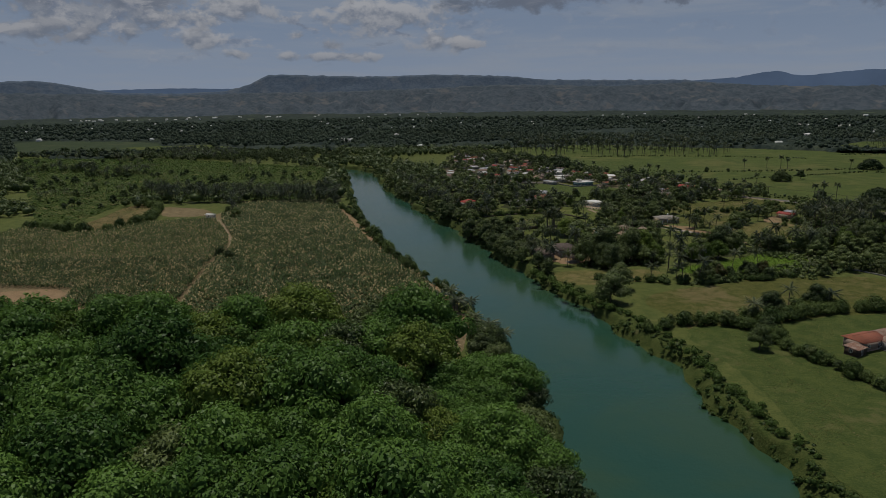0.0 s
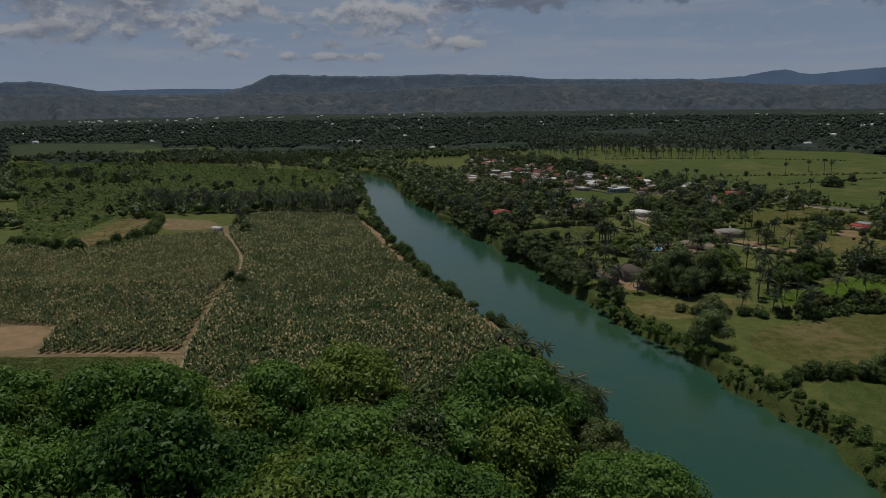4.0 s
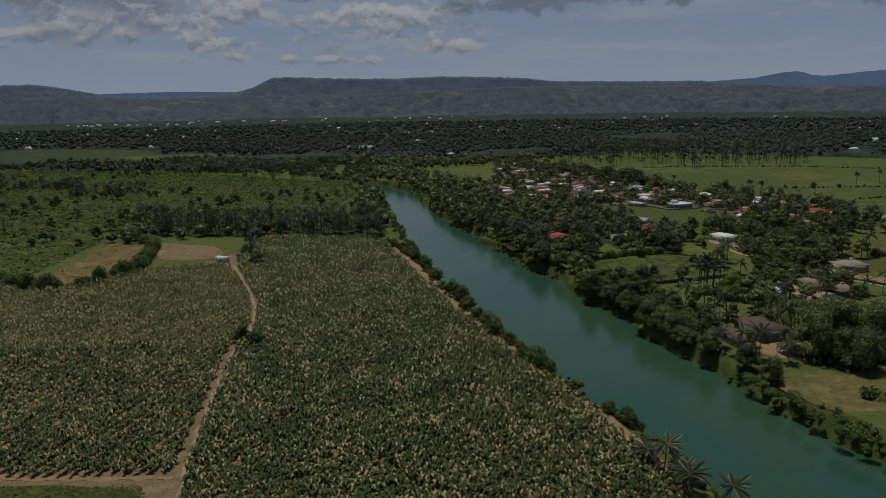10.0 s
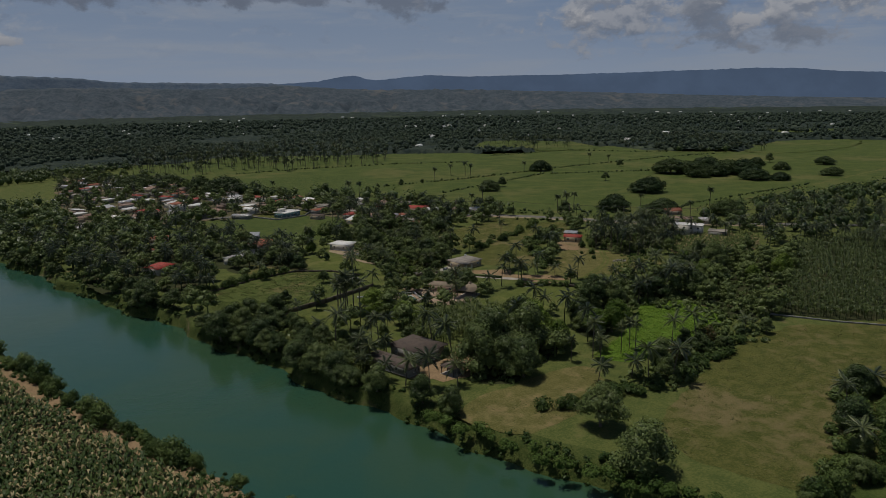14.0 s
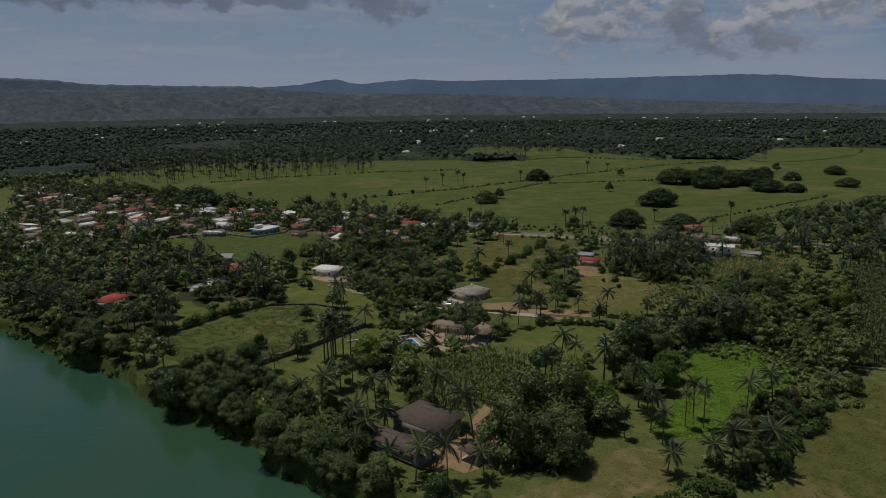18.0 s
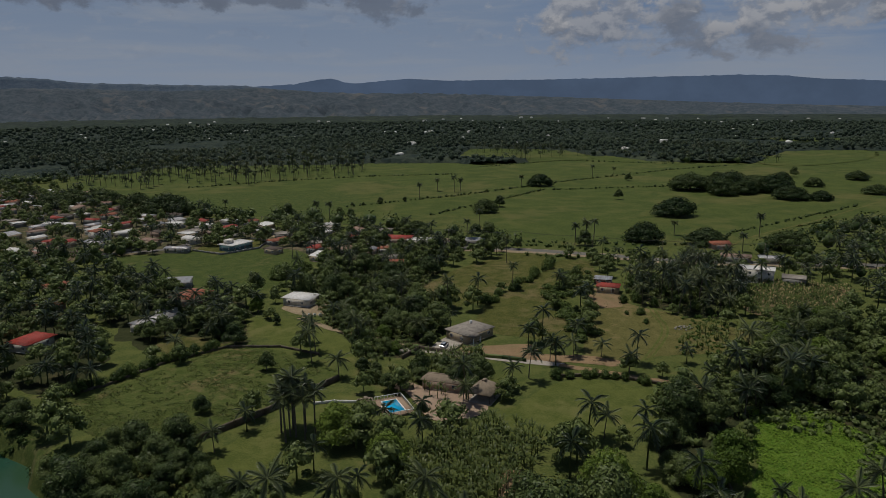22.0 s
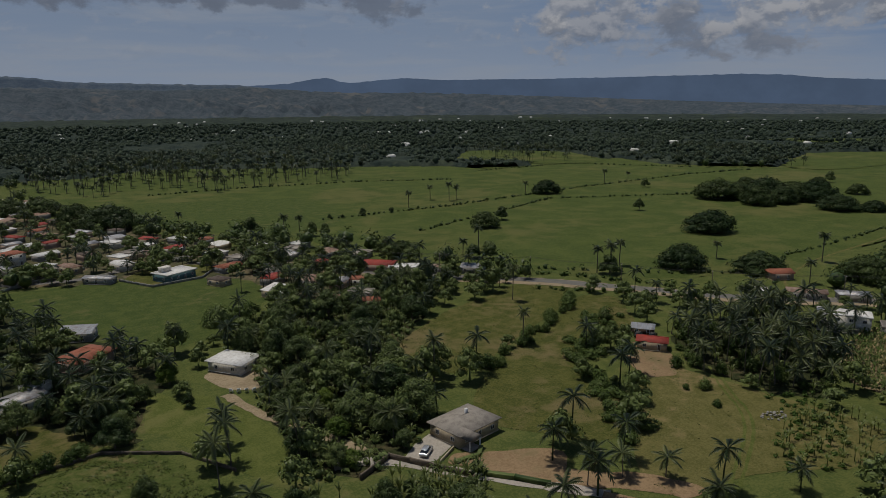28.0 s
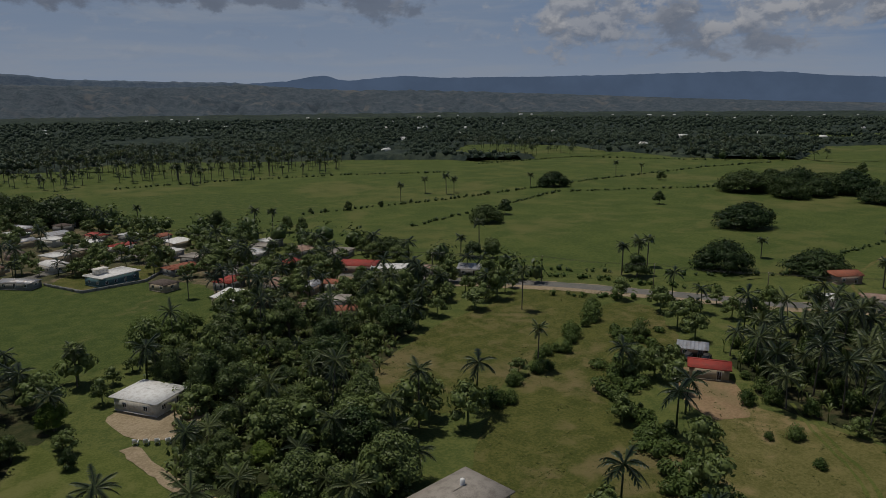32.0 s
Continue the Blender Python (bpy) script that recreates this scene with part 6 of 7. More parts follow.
def opening(parent, name, x, y, z0, z1, wide, axis, out, frame_mat, pane_mat):
    """A framed window or door proud of a wall; axis 'x' lies along x, out is the way outwards."""
    b, p = Build(), Build()
    e = 0.09
    h0, h1 = -wide / 2, wide / 2
    for a0, a1, c0, c1 in ((h0, h1, z1 - e, z1), (h0, h1, z0, z0 + e), (h0, h0 + e, z0 + e, z1 - e), (h1 - e, h1, z0 + e, z1 - e), (-e / 2, e / 2, z0 + e, z1 - e)):
        if axis == "x":
            box(b, x + a0, min(y, y + out * 0.07), c0, x + a1, max(y, y + out * 0.07), c1)
        else:
            box(b, min(x, x + out * 0.07), y + a0, c0, max(x, x + out * 0.07), y + a1, c1)
    if axis == "x":
        box(p, x + h0 + e, min(y, y + out * 0.03), z0 + e, x + h1 - e, max(y, y + out * 0.03), z1 - e)
    else:
        box(p, min(x, x + out * 0.03), y + h0 + e, z0 + e, max(x, x + out * 0.03), y + h1 - e, z1 - e)
    ob = part(name, b, frame_mat, parent)
    part("pane" if name == "window" else "panel", p, pane_mat, ob)
    return ob


def house(x, y, w, d, h, deg, style, wall_mat, roof_mat, label, rise=1.3, over=0.5, openings=True, name="house", group="", category="house", storeys=1):
    ob = base(name, label, category, group, pose(x, y, 0, 0, 0, deg))
    b = Build()
    box(b, -w / 2, -d / 2, -0.1, w / 2, d / 2, h + 0.02)
    box(b, -w / 2 - 0.08, -d / 2 - 0.08, -0.1, w / 2 + 0.08, d / 2 + 0.08, 0.22)
    wall = part("wall", b, wall_mat, ob)
    if style == "gable":
        g = Build()
        if w >= d:
            for s in (-1, 1):
                g.put([(s * w / 2, -d / 2, h), (s * w / 2, d / 2, h), (s * w / 2, 0, h + rise * d / (d + 2 * over))], [(0, 1, 2)])
        else:
            for s in (-1, 1):
                g.put([(-w / 2, s * d / 2, h), (w / 2, s * d / 2, h), (0, s * d / 2, h + rise * w / (w + 2 * over))], [(0, 1, 2)])
        part("gable_wall", g, wall_mat, ob)
    part("roof", roof_mesh(style, w, d, h, over, rise), roof_mat, ob)
    if openings:
        for s in range(storeys):
            z = s * 2.8
            n = max(1, int(w / 3.4))
            for i in range(n):
                cx = -w / 2 + (i + 0.5) * w / n
                for sgn in (-1, 1):
                    if s == 0 and sgn < 0 and i == n // 2:
                        opening(ob, "door", cx, -d / 2, 0.22, 2.25, 1.0, "x", -1, PAINT_WHITE, WOOD_DARK)
                    else:
                        opening(ob, "window", cx, sgn * d / 2, z + 1.0, z + 2.1, 1.2, "x", sgn, PAINT_WHITE, GLASS)
            n = max(1, int(d / 4.0))
            for i in range(n):
                cy = -d / 2 + (i + 0.5) * d / n
                for sgn in (-1, 1):
                    opening(ob, "window", sgn * w / 2, cy, z + 1.0, z + 2.1, 1.1, "y", sgn, PAINT_WHITE, GLASS)
    return ob


def pavilion(x, y, w, d, h, deg, roof_mat, label, rise=1.8, name="pavilion"):
    ob = base(name, label, "pavilion", "", pose(x, y, 0, 0, 0, deg))
    part("roof", roof_mesh("hip", w, d, h, 0.4, rise), roof_mat, ob)
    cap = Build()
    box(cap, -0.7, -0.5, h + rise - 0.25, 0.7, 0.5, h + rise + 0.28, 0.15)
    part("roof_cap", cap, roof_mat, ob)
    for sx in (-1, 0, 1):
        for sy in (-1, 1):
            c = Build()
            tube(c, [(sx * w / 2, sy * d / 2, -0.1), (sx * w / 2, sy * d / 2, h + 0.05)], [0.13, 0.11], 7)
            part("post", c, WOOD_DARK, ob)
    f = Build()
    box(f, -w / 2 - 0.3, -d / 2 - 0.3, -0.05, w / 2 + 0.3, d / 2 + 0.3, 0.16, 0.04)
    part("floor_slab", f, CONCRETE_GROUND, ob)
    return ob


def wall_run(name, pts, height, thick, mat, label, cap=True):
    ob = base(name, label, "wall")
    for (x0, y0), (x1, y1) in zip(pts[:-1], pts[1:]):
        n = max(1, int(math.hypot(x1 - x0, y1 - y0) / 4.0))
        a = math.atan2(y1 - y0, x1 - x0)
        L0 = math.hypot(x1 - x0, y1 - y0) / n
        for i in range(n):
            cx, cy = x0 + (x1 - x0) * (i + 0.5) / n, y0 + (y1 - y0) * (i + 0.5) / n
            b = Build()
            hh = height * rng.uniform(0.96, 1.04)
            box(b, -L0 / 2, -thick / 2, -0.1, L0 / 2 - 0.02, thick / 2, hh, 0.04)
            box(b, -L0 / 2 - 0.12, -thick / 2 - 0.05, -0.1, -L0 / 2 + 0.14, thick / 2 + 0.05, hh + 0.08, 0.03)
            p = part("wall_bay", b, mat, ob)
            p.matrix_basis = pose(cx, cy, 0, 0, 0, math.degrees(a))
    return ob


# brown house on the river bank
U = 106.0
house(61, 342, 13, 10, 3.5, U, "hip", PLASTER_GREY, ROOF_BROWN, "riverside house with weathered brown hip roof", 1.9, 0.9)
house(49.5, 337, 17, 4.6, 2.7, U, "hip", PLASTER_GREY, ROOF_BROWN, "long low wing with brown hip roof by the river", 1.1, 0.8, name="house_wing")
pavilion(62, 324, 5.2, 4.4, 2.5, U - 90, ROOF_BROWN, "open pavilion with brown hip roof on posts", 1.2)

# concrete-roofed house by the lane
hh = house(139, 427, 12.5, 9.5, 3.0, 9, "hip", PLASTER_CREAM, ROOF_CONCRETE, "single-storey cream house with weathered concrete hip roof", 1.5, 0.6)
pb = Build()
box(pb, -6.0, -7.4, -0.05, -2.4, -4.8, 0.2, 0.03)
part("porch_floor", pb, CONCRETE_GROUND, hh)
for cx in (-5.8, -2.6):
    cb = Build()
    tube(cb, [(cx, -7.2, 0.15), (cx, -7.2, 2.85)], [0.17, 0.15], 8)
    part("porch_column", cb, PAINT_WHITE, hh, "white round porch column")
gb = Build()
gb.put([(-6.4, -7.7, 2.8), (-2.0, -7.7, 2.8), (-4.2, -7.7, 4.0), (-6.4, -3.8, 2.8), (-2.0, -3.8, 2.8), (-4.2, -3.0, 4.0)], [(0, 1, 2)], [(0, 2, 5, 3), (1, 4, 5, 2), (0, 3, 4, 1)])
part("porch_roof", gb, ROOF_CONCRETE, hh, "small gabled porch roof")
tk = Build()
tube(tk, [(1.0, 0.4, 4.2), (1.0, 0.4, 5.3), (1.0, 0.4, 5.5)], [0.42, 0.42, 0.2], 10)
part("water_tank", tk, PAINT_WHITE, hh, "small white tank on the roof")
patch("driveway", [(120, 424), (124, 419), (134, 424), (132, 431), (127, 429)], 0.13, CONCRETE_GROUND, "pale concrete driveway", "driveway", 0.2, False)
wall_run("low_wall", [(126.5, 419.0), (132.6, 422.4)], 0.7, 0.25, PLASTER_CREAM, "low plastered wall beside a driveway")
wall_run("low_wall", [(129, 417), (135, 416.5), (137.5, 419)], 0.8, 0.9, LEAF_DARK, "clipped dark hedge before the house")
wall_run("clipped_hedge", [(131, 410), (135, 405), (139, 399)], 1.0, 1.0, LEAF_DARK, "clipped dark hedge between the yard and the lane")
patch("yard", [(127, 418), (131, 421), (139, 416), (153, 409), (143, 399), (137, 407), (132, 412)], 0.125, SOIL, "bare orange earth yard beside the cream house", "yard", 0.5)
wall_run("stone_wall", [(110, 423), (119, 427), (129, 410), (122, 406)], 1.3, 0.35, STONE_WALL, "dark stone enclosure wall along the lane")
wall_run("garden_wall", [(38, 404), (45, 407), (61, 411), (87, 420)], 1.7, 0.35, STONE_WALL, "dark mossy garden wall")
wall_run("white_wall", [(183, 303), (194, 284), (203, 272), (228, 262), (260, 258)], 0.6, 0.2, PLASTER_GREY, "low white wall behind the pasture")
wall_run("low_wall", [(137, 385), (149, 378), (156, 366), (162, 352)], 1.0, 0.25, STONE_WALL, "grey wall under the lawn hedge")
wall_run("low_wall", [(21, 453), (33, 455), (51, 463), (70, 465), (84, 455), (91, 441)], 0.8, 0.25, STONE_WALL, "low stone field wall")


def car(x, y, deg, paint, label):
    ob = base("car", label, "car", "", pose(x, y, 0.13, 0, 0, deg))
    prof = [(-2.2, 0.32), (-2.25, 0.75), (-2.05, 0.98), (-1.2, 1.02), (1.1, 1.02), (2.0, 0.88), (2.2, 0.6), (2.15, 0.32)]
    b = Build()
    for s in (-1, 1):
        b.put([(px, s * 0.86, pz) for px, pz in prof], [(0, i, i + 1) for i in range(1, 7)])
    n = len(prof)
    b.put([(px, s * 0.86, pz) for s in (-1, 1) for px, pz in prof], None, [(i, (i + 1) % n, n + (i + 1) % n, n + i) for i in range(n)])
    part("body", b, paint, ob)
    c = Build()
    c.put([(-2.0, -0.78, 1.0), (1.2, -0.78, 1.0), (0.45, -0.62, 1.62), (-1.75, -0.62, 1.62), (-2.0, 0.78, 1.0), (1.2, 0.78, 1.0), (0.45, 0.62, 1.62), (-1.75, 0.62, 1.62)], None, [(0, 1, 2, 3), (5, 4, 7, 6), (1, 5, 6, 2), (4, 0, 3, 7)])
    part("glasshouse", c, GLASS, ob, "dark car window band")
    rf = Build()
    box(rf, -1.78, -0.64, 1.60, 0.48, 0.64, 1.68, 0.05)
    part("roof", rf, paint, ob)
    for wx in (-1.4, 1.4):
        for wy in (-0.8, 0.8):
            w = Build()
            tube(w, [(wx, wy - 0.1, 0.2), (wx, wy + 0.1, 0.2)], [0.33, 0.33], 12)
            tyre = part("wheel", w, RUBBER, ob)
            h = Build()
            s = 1 if wy > 0 else -1
            tube(h, [(wx, wy + s * 0.08, 0.2), (wx, wy + s * 0.125, 0.2)], [0.2, 0.18], 10)
            part("rim", h, CAR_PAINT, tyre)
    for wy in (-0.6, 0.6):
        hl = Build()
        box(hl, 2.02, wy - 0.16, 0.62, 2.2, wy + 0.16, 0.8, 0.03)
        part("headlight", hl, GLASS, ob)
    return ob


car(126.5, 424.0, 38, CAR_PAINT, "silver estate car parked on the driveway")
car(223, 446, 20, PAINT_DARK, "dark car parked by a shed roof")
car(226, 443, 25, PAINT_DARK, "dark car parked by a shed roof")

# pool, its deck and terrace
PX, PY, PA = 89.9, 395.2, -21.0
pm = pose(PX, PY, 0, 0, 0, PA + 8)
pool = base("swimming_pool", "bright blue swimming pool with pale deck", "pool", "", pm)
dk = Build()
for x0, y0, x1, y1 in ((-3.6, -5.4, -2.0, 5.4), (2.0, -5.4, 3.9, 5.4), (-2.0, -5.4, 2.0, -3.7), (-2.0, 3.7, 2.0, 5.4)):
    box(dk, x0, y0, -0.05, x1, y1, 0.50)
part("deck", dk, TILES_GROUND, pool, "pale tiled pool deck")
cp = Build()
for x0, y0, x1, y1 in ((-2.25, -3.95, -1.95, 3.95), (1.95, -3.95, 2.25, 3.95), (-1.95, -3.95, 1.95, -3.65), (-1.95, 3.65, 1.95, 3.95)):
    box(cp, x0, y0, 0.3, x1, y1, 0.56, 0.03)
part("coping", cp, PAINT_WHITE, pool, "white pool coping")
wt = Build()
box(wt, -1.95, -3.65, -0.4, 1.95, 3.65, 0.46)
part("pool_water", wt, POOL_WATER, pool, "clear blue water")
rail = base("balustrade", "white balustrade round the pool deck", "railing", "", pm)
for (x0, y0), (x1, y1) in (((-3.5, 5.3), (3.8, 5.3)), ((3.8, 5.3), (3.8, -5.3)), ((3.8, -5.3), (-3.5, -5.3)), ((-3.5, -5.3), (-3.5, -1.0))):
    tr = Build()
    tube(tr, [(x0, y0, 1.32), (x1, y1, 1.32)], [0.11, 0.11], 6)
    part("top_rail", tr, PAINT_WHITE, rail)
    n = int(math.hypot(x1 - x0, y1 - y0) / 0.9)
    for i in range(n + 1):
        ps = Build()
        px_, py_ = x0 + (x1 - x0) * i / n, y0 + (y1 - y0) * i / n
        tube(ps, [(px_, py_, 0.5), (px_, py_, 0.85), (px_, py_, 1.3)], [0.06, 0.09, 0.06], 6)
        part("baluster", ps, PAINT_WHITE, rail)
wall_run("white_wall", [(74, 409), (79, 407), (85, 402)], 0.8, 0.2, PAINT_WHITE, "low white garden parapet")
patch("terrace", [(95, 410), (99, 412), (103, 404), (106, 396), (113, 388), (110, 380), (102, 378), (94, 381), (95, 392), (98, 400)], 0.12, TILES_GROUND, "warm paved terrace by the pool", "terrace", 0.6)
pavilion(83.5, 398, 4.0, 3.2, 2.2, 70, THATCH, "small thatched bar beside the pool deck", 1.2, "thatched_hut")
pavilion(112.5, 386, 7.5, 6.0, 2.6, 30, THATCH, "large thatched pavilion on the terrace", 2.6, "thatched_hut")
house(108, 398, 11, 5.0, 2.6, -55, "hip", PLASTER_PINK, THATCH, "long garden house with grey thatched roof", 1.2, 0.5)


def garden_chair(x, y, deg):
    ob = base("garden_chair", "white garden chair standing in a yard", "chair", "white chairs in the yard", pose(x, y, 0.08, 0, 0, deg))
    s = Build()
    box(s, -0.45, -0.45, 0.42, 0.45, 0.45, 0.52, 0.03)
    part("seat", s, PAINT_WHITE, ob)
    bk = Build()
    bk.put([(-0.45, 0.38, 0.5), (0.45, 0.38, 0.5), (0.40, 0.62, 1.35), (-0.40, 0.62, 1.35), (-0.45, 0.46, 0.5), (0.45, 0.46, 0.5), (0.40, 0.70, 1.35), (-0.40, 0.70, 1.35)], None, BOX_Q)
    part("backrest", bk, PAINT_WHITE, ob)
    for sx in (-1, 1):
        ar = Build()
        box(ar, sx * 0.45 - 0.05, -0.45, 0.72, sx * 0.45 + 0.05, 0.45, 0.78, 0.02)
        part("armrest", ar, PAINT_WHITE, ob)
        for sy in (-1, 1):
            lg = Build()
            tube(lg, [(sx * 0.40, sy * 0.40, -0.02), (sx * 0.40, sy * 0.40, 0.45)], [0.05, 0.06], 6)
            part("leg", lg, PAINT_WHITE, ob)
    return ob


for i in range(4):
    garden_chair(103.5 + i * 1.7, 480.6 - i * 1.0, 150 + i * 6)

# white house with the chairs, and its neighbours
wh = house(110, 497, 8.5, 11.0, 3.0, 34, "hip", PLASTER_WHITE, ROOF_WHITE, "white house with pale low hip roof", 0.8, 0.7)
house(76, 525, 13, 9, 3.2, 35, "hip", PLASTER_PINK, ROOF_TERRA, "house with bright red hip roof among trees", 1.5, 0.8)
house(78.5, 524, 4.5, 7, 3.4, 35, "gable", PLASTER_PINK, ROOF_TERRA, "red-roofed annex of the house", 1.4, 0.5, name="house_wing")
house(78, 551, 10, 6.5, 2.8, -28, "shed", PLASTER_GREY, ROOF_ZINC, "open store with striped zinc roof", 0.9, 0.4, name="store")
house(124.5, 613.5, 14.5, 9.5, 3.1, 24, "flat", PLASTER_TEAL, ROOF_WHITE, "teal building with flat white roof", 0, 0.6, category="building")
tb = base("water_tank", "cream block tank on the flat roof", "water tank", "", pose(121, 614.5, 3.32, 0, 0, 24))
b = Build()
box(b, -2.2, -1.4, 0, 2.2, 1.4, 1.9, 0.1)
part("tank_body", b, PLASTER_WHITE, tb)
b = Build()
box(b, -2.4, -1.6, 1.88, 2.4, 1.6, 2.08, 0.05)
part("tank_lid", b, PLASTER_WHITE, tb)
wall_run("yard_wall", [(104, 622), (113, 603), (134, 606), (146, 622), (140, 634)], 1.1, 0.2, PLASTER_GREY, "grey block wall round a yard")
patch("yard_grass", [(104, 622), (113, 603), (134, 606), (146, 622), (140, 634), (118, 640)], 0.075, PASTURE, "mown yellow-green yard", "yard", 0.2)
wall_run("street_wall", [(62, 631), (74, 640), (86, 646), (96, 654)], 1.3, 0.2, PLASTER_GREY, "pale block wall between a village street and a green field")
house(70, 685, 9, 8, 5.6, 24, "hip", PLASTER_WHITE, ROOF_TERRA, "two-storey white village house with tiled hip roof", 1.4, 0.6, storeys=2)
house(97, 624, 12, 5.5, 2.4, -42, "gable", PLASTER_GREY, ROOF_ZINC, "low shed with grey zinc roof by the village green", 0.9, 0.4, name="shed", category="shed")
house(203, 574, 13, 9, 3.0, -45, "gable", PLASTER_PINK, ROOF_RED, "roadside house with dark red gable roof", 1.4, 0.6)
house(209, 562, 14, 7.5, 2.9, -36, "flat", PLASTER_WHITE, ROOF_WHITE, "roadside house with flat white roof", 0, 0.4)
house(222, 552, 9, 6, 2.7, -45, "gable", PLASTER_GREY, ROOF_RUST, "roadside house with rusty tin roof", 1.0, 0.5)
house(232, 545, 8, 6, 2.7, -45, "shed", PLASTER_GREY, ROOF_ZINC, "roadside shop with zinc roof", 0.7, 0.5)
house(161, 538, 8, 6, 2.6, -38, "gable", PLASTER_GREY, ROOF_RUST, "small house with rusty striped roof", 1.0, 0.5)
house(173.5, 538, 9, 7, 2.8, -45, "flat", PLASTER_GREY, ROOF_CONCRETE, "grey concrete house with flat roof", 0, 0.3)
house(172, 527, 6, 5, 2.6, -30, "gable", PLASTER_PINK, ROOF_TERRA, "small house with red tin roof in trees", 1.0, 0.4)
house(184, 556, 8, 6, 2.6, -45, "gable", PLASTER_WHITE, ROOF_TERRA, "small house with orange tin roof", 1.0, 0.4)
house(218, 437, 8.5, 5.5, 2.7, -55, "gable", PLASTER_CREAM, ROOF_RED, "small house with bright red tin roof", 1.1, 0.5)
house(226, 447, 7, 4, 2.3, -55, "shed", WOOD_DARK, ROOF_ZINC, "open car shed with sloping tin roof", 0.6, 0.3, name="shed", category="shed")
house(281, 411, 15, 7, 5.6, -62, "flat", PLASTER_WHITE, ROOF_WHITE, "two-storey white building with flat roof", 0, 0.4, storeys=2, category="building")
house(289, 398, 9, 7, 3.0, -62, "flat", PLASTER_GREY, ROOF_CONCRETE, "grey block building with flat roof", 0, 0.3, category="building")
house(328, 459, 9, 7, 2.8, -30, "gable", PLASTER_PINK, ROOF_TERRA, "house with terracotta roof at the meadow lane", 1.4, 0.5)
house(308, 437, 13, 6, 2.7, -55, "gable", PLASTER_GREY, ROOF_RUST, "long roadside house with rusty roof", 1.1, 0.5)
house(318, 425, 10, 6, 2.7, -50, "gable", PLASTER_GREY, ROOF_ZINC, "roadside house with zinc roof", 1.1, 0.5)
house(296, 449, 6, 4, 2.5, -50, "shed", PLASTER_WHITE, ROOF_WHITE, "roadside stall with white roof", 0.5, 0.4, name="stall", category="stall")
house(35, 577, 9, 7, 2.8, 30, "hip", PLASTER_PINK, ROOF_TERRA, "house with red hip roof among palms", 1.4, 0.6)
house(19, 503, 10, 8, 3.0, 35, "hip", PLASTER_WHITE, ROOF_RED, "riverside house with red hip roof and porch", 1.8, 0.9)
house(29, 545, 8, 7, 2.8, 30, "hip", PLASTER_PINK, ROOF_TERRA, "small house with red hip roof", 1.2, 0.6)
house(56, 501, 14, 6.5, 3.0, 25, "gable", PLASTER_WHITE, ROOF_ZINC, "long white house with grey zinc roof", 1.0, 0.5)
house(62, 507, 6, 5, 4.0, 25, "shed", PLASTER_WHITE, ROOF_WHITE, "white gable end with tall parapet", 0.9, 0.2, name="house_wing")
house(131, 206, 9, 7, 3.0, 22, "gable", PLASTER_PINK, ROOF_TERRA, "farmhouse with broken terracotta roof by the pasture", 1.5, 0.6)
house(139, 203, 7, 9, 2.8, 22, "hip", PLASTER_GREY, ROOF_RUST, "rusty-roofed wing beside the farmhouse", 1.3, 0.5, name="house_wing")
house(125, 200, 5, 4, 2.2, 30, "shed", WOOD_DARK, ROOF_RUST, "lean-to shed with rusty tin roof", 0.5, 0.3, name="shed", category="shed")
house(141, 210, 8, 7, 2.8, 22, "gable", PLASTER_PINK, ROOF_RUST, "farm outbuilding with rusty roof", 1.2, 0.5, name="outbuilding")
house(-156, 463, 5.5, 3.6, 2.3, -20, "gable", PLASTER_WHITE, ROOF_WHITE, "small white-roofed field shed at the track", 0.7, 0.4, name="shed", category="shed")
house(-180, 1264, 40, 12, 4.5, 4, "gable", PLASTER_WHITE, ROOF_WHITE, "long white barn beyond the woods", 2.0, 0.6, False, "barn", category="barn")

# the village: small tin- and concrete-roofed houses along lanes
WALLS = (PLASTER_WHITE, PLASTER_CREAM, PLASTER_PINK, PLASTER_GREY, PLASTER_GREY)
WALL_WORDS = ("white", "cream", "pink", "grey", "grey")
ROOFS = ((ROOF_ZINC, "gable", "zinc gable roof"), (ROOF_WHITE, "shed", "sloping white roof"), (ROOF_WHITE, "flat", "flat white roof"), (ROOF_RED, "gable", "painted red roof"), (ROOF_RUST, "shed", "sloping rusty roof"), (ROOF_BROWN, "hip", "brown hipped roof"), (ROOF_WHITE, "flat", "flat white roof"), (ROOF_RUST, "gable", "rusty gable roof"), (ROOF_CONCRETE, "flat", "flat concrete roof"), (ROOF_ZINC, "shed", "sloping zinc roof"), (ROOF_TERRA, "gable", "red gable roof"), (ROOF_WHITE, "gable", "white gable roof"))
placed = []
for x, y in spots:
    if any((x - a) ** 2 + (y - c) ** 2 < 110 for a, c in placed) or (104 < x < 146 and 600 < y < 640):
        continue
    placed.append((x, y))
    i, (rm, st, words) = int(rv.integers(5)), ROOFS[int(rv.integers(len(ROOFS)))]
    house(float(x), float(y), float(rv.uniform(7, 11)), float(rv.uniform(5, 7.5)), float(rv.uniform(2.5, 3.1)), float(rv.choice([24, 114, 30, -60]) + rv.uniform(-6, 6)), st, WALLS[i], rm, f"small {WALL_WORDS[i]} village house with {words}", float(rv.uniform(0.7, 1.2)), 0.4, y < 655, group="village houses")

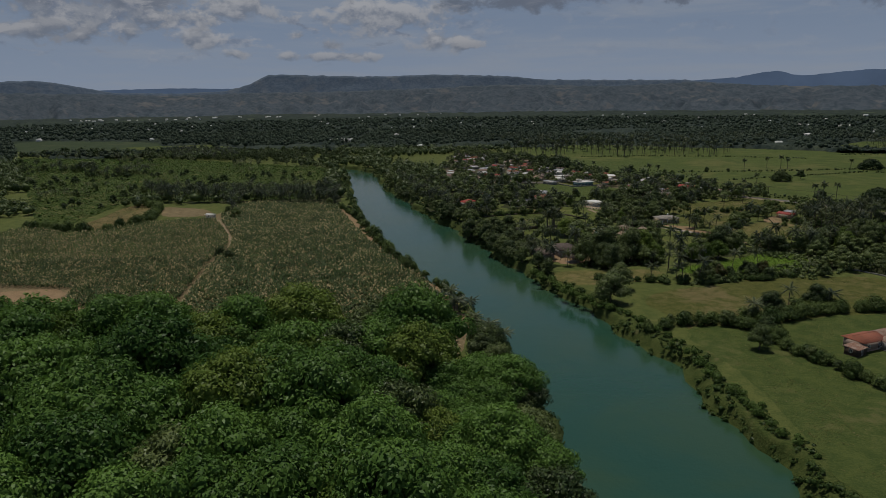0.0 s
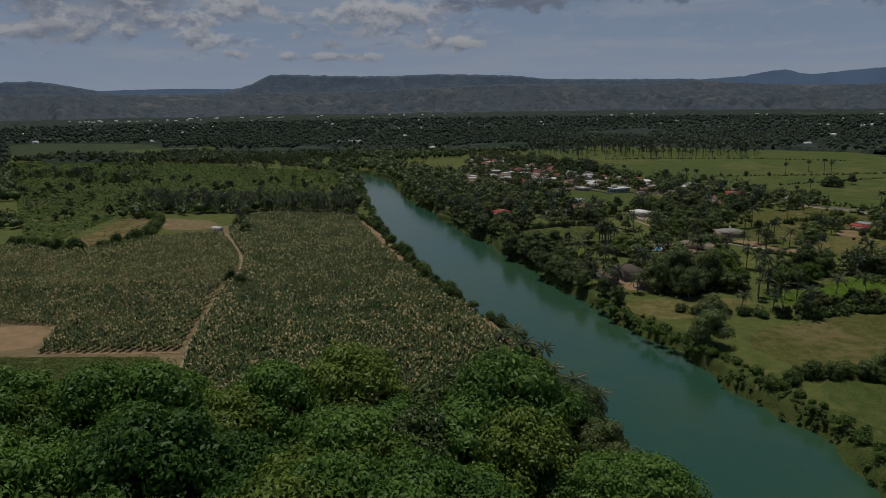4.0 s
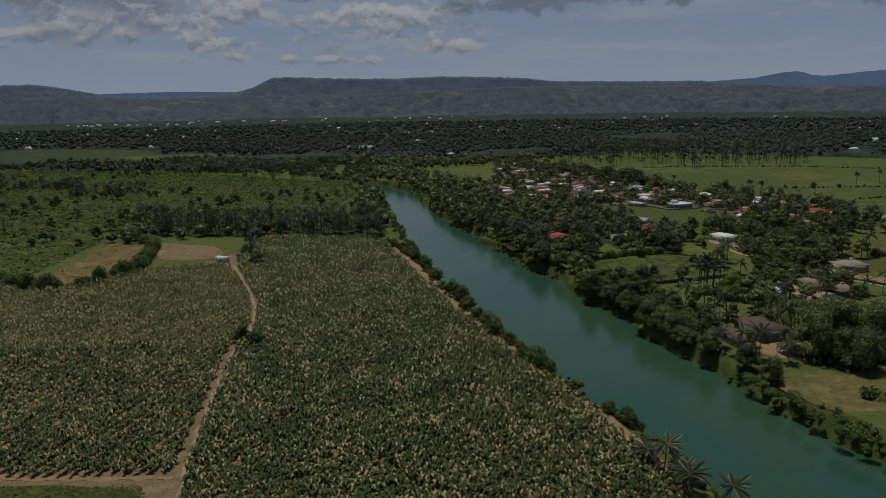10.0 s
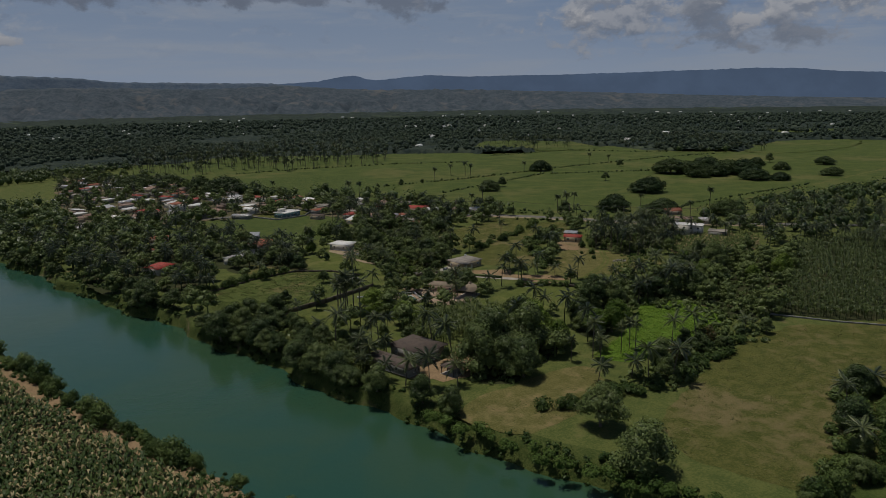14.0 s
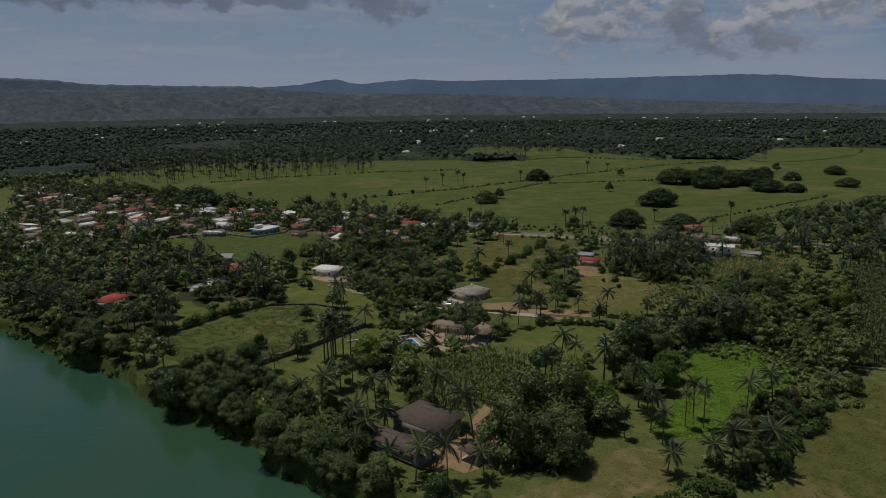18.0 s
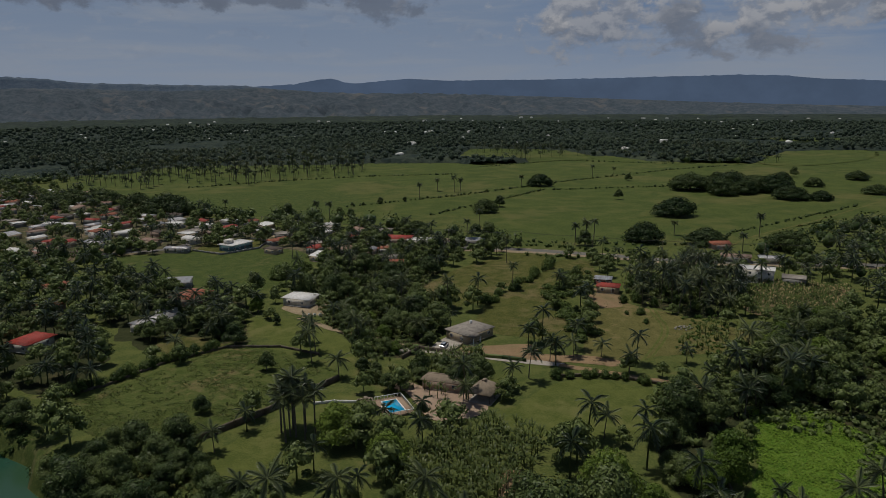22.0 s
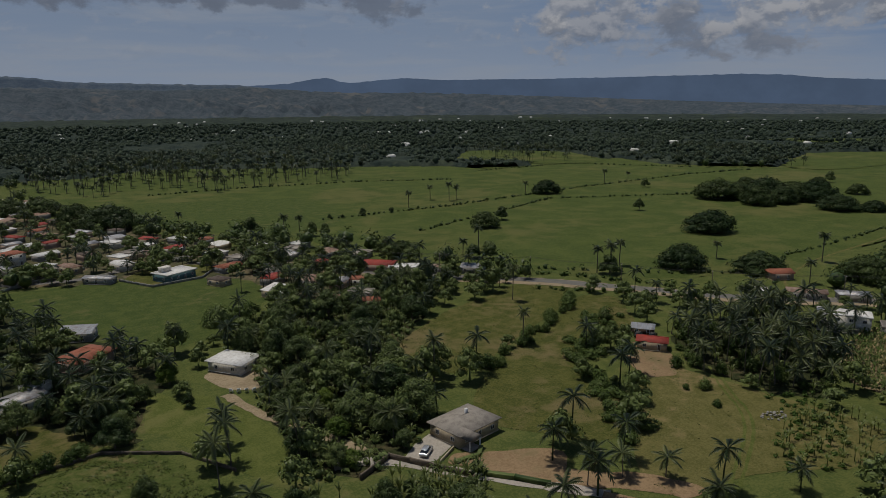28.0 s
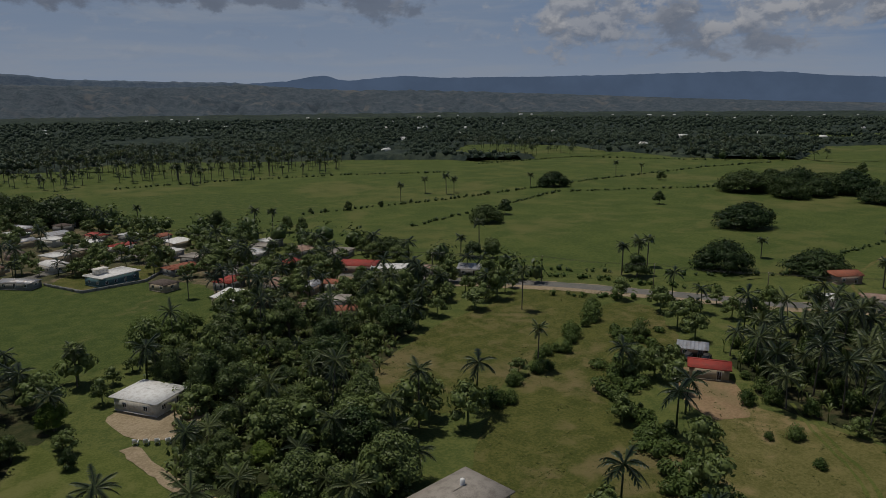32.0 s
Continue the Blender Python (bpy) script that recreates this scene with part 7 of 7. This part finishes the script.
# far houses over the plain, a few specks each
fh = Build()
for x, y in FAR_HOMES:
    if in_river(x, y, 10):
        continue
    w, d, h, a = rv.uniform(3, 7), rv.uniform(2.5, 4), rv.uniform(3, 5), rv.uniform(0, 3.14)
    c1, s1 = math.cos(a), math.sin(a)
    v = np.array([(-w, -d, 0), (w, -d, 0), (w, d, 0), (-w, d, 0), (-w, -d, h), (w, -d, h), (w, d, h), (-w, d, h), (-w, 0, h + 1.6), (w, 0, h + 1.6)])
    fh.put(np.column_stack([x + v[:, 0] * c1 - v[:, 1] * s1, y + v[:, 0] * s1 + v[:, 1] * c1, v[:, 2]]), [(4, 8, 7), (5, 6, 9)], [(0, 1, 5, 4), (1, 2, 6, 5), (2, 3, 7, 6), (3, 0, 4, 7), (4, 5, 9, 8), (7, 8, 9, 6)])
single("far_houses", fh, ROOF_WHITE, "far white houses among the woods", "house", "stuff")

# heap of rubble on the dry plot
heap = base("rubble_heap", "heap of pale broken rubble on the dry plot", "rubble", "", pose(203, 390, 0.05))
rr = np.random.default_rng(61)
for i in range(34):
    b = Build()
    a, d, e = rr.uniform(0, 6.28), 2.4 * math.sqrt(rr.uniform(0, 1)), rr.uniform(0.18, 0.5)
    b.put((LOW_V * (1 + rr.normal(0, 0.18, (len(LOW_V), 1))) * np.array([e, e * 0.8, e * 0.6])) + np.array([d * math.cos(a) * 1.5, d * math.sin(a), e * 0.3 + max(0, 0.5 - 0.2 * d)]), LOW_T)
    part("stone", b, PLASTER_GREY if i % 3 else CONCRETE_GROUND, heap)

# power line along the road
line = [(150, 650), (183, 588), (214, 546), (241, 518), (262, 487), (280, 458), (312, 424), (352, 388)]
heads = []
pole0 = None
for i, (x, y) in enumerate(line):
    x, y = x + 4.5, y + 3.5
    deg = math.degrees(math.atan2(line[min(i + 1, 7)][1] - line[max(i - 1, 0)][1], line[min(i + 1, 7)][0] - line[max(i - 1, 0)][0])) + 90
    heads.append((x, y))
    if pole0:
        copy_thing(pole0, pose(x, y, 0, 0, 0, deg))
        continue
    pole0 = base("utility_pole", "wooden utility pole beside the road", "utility pole", "power line", pose(x, y, 0, 0, 0, deg))
    b = Build()
    tube(b, [(0, 0, -0.3), (0, 0, 5), (0, 0, 9.5)], [0.17, 0.15, 0.11], 8)
    part("pole", b, POST_WOOD, pole0)
    b = Build()
    box(b, -1.0, -0.07, 8.8, 1.0, 0.07, 8.95, 0.02)
    part("crossarm", b, POST_WOOD, pole0)
    for sx in (-0.9, 0, 0.9):
        b = Build()
        tube(b, [(sx, 0, 8.95), (sx, 0, 9.05), (sx, 0, 9.2)], [0.05, 0.07, 0.04], 6)
        part("insulator", b, PAINT_WHITE, pole0)
for s in (-0.9, 0.0, 0.9):
    for (x0, y0), (x1, y1) in zip(heads[:-1], heads[1:]):
        u = np.linspace(0, 1, 9)
        a = math.atan2(y1 - y0, x1 - x0) + math.pi / 2
        b = Build()
        tube(b, np.column_stack([x0 + (x1 - x0) * u + s * math.cos(a), y0 + (y1 - y0) * u + s * math.sin(a), 9.2 - 3.2 * u * (1 - u)]), np.full(9, 0.025), 4)
        single("power_cable", b, WIRE, "dark power cable hanging between poles", "cable", group="power line")
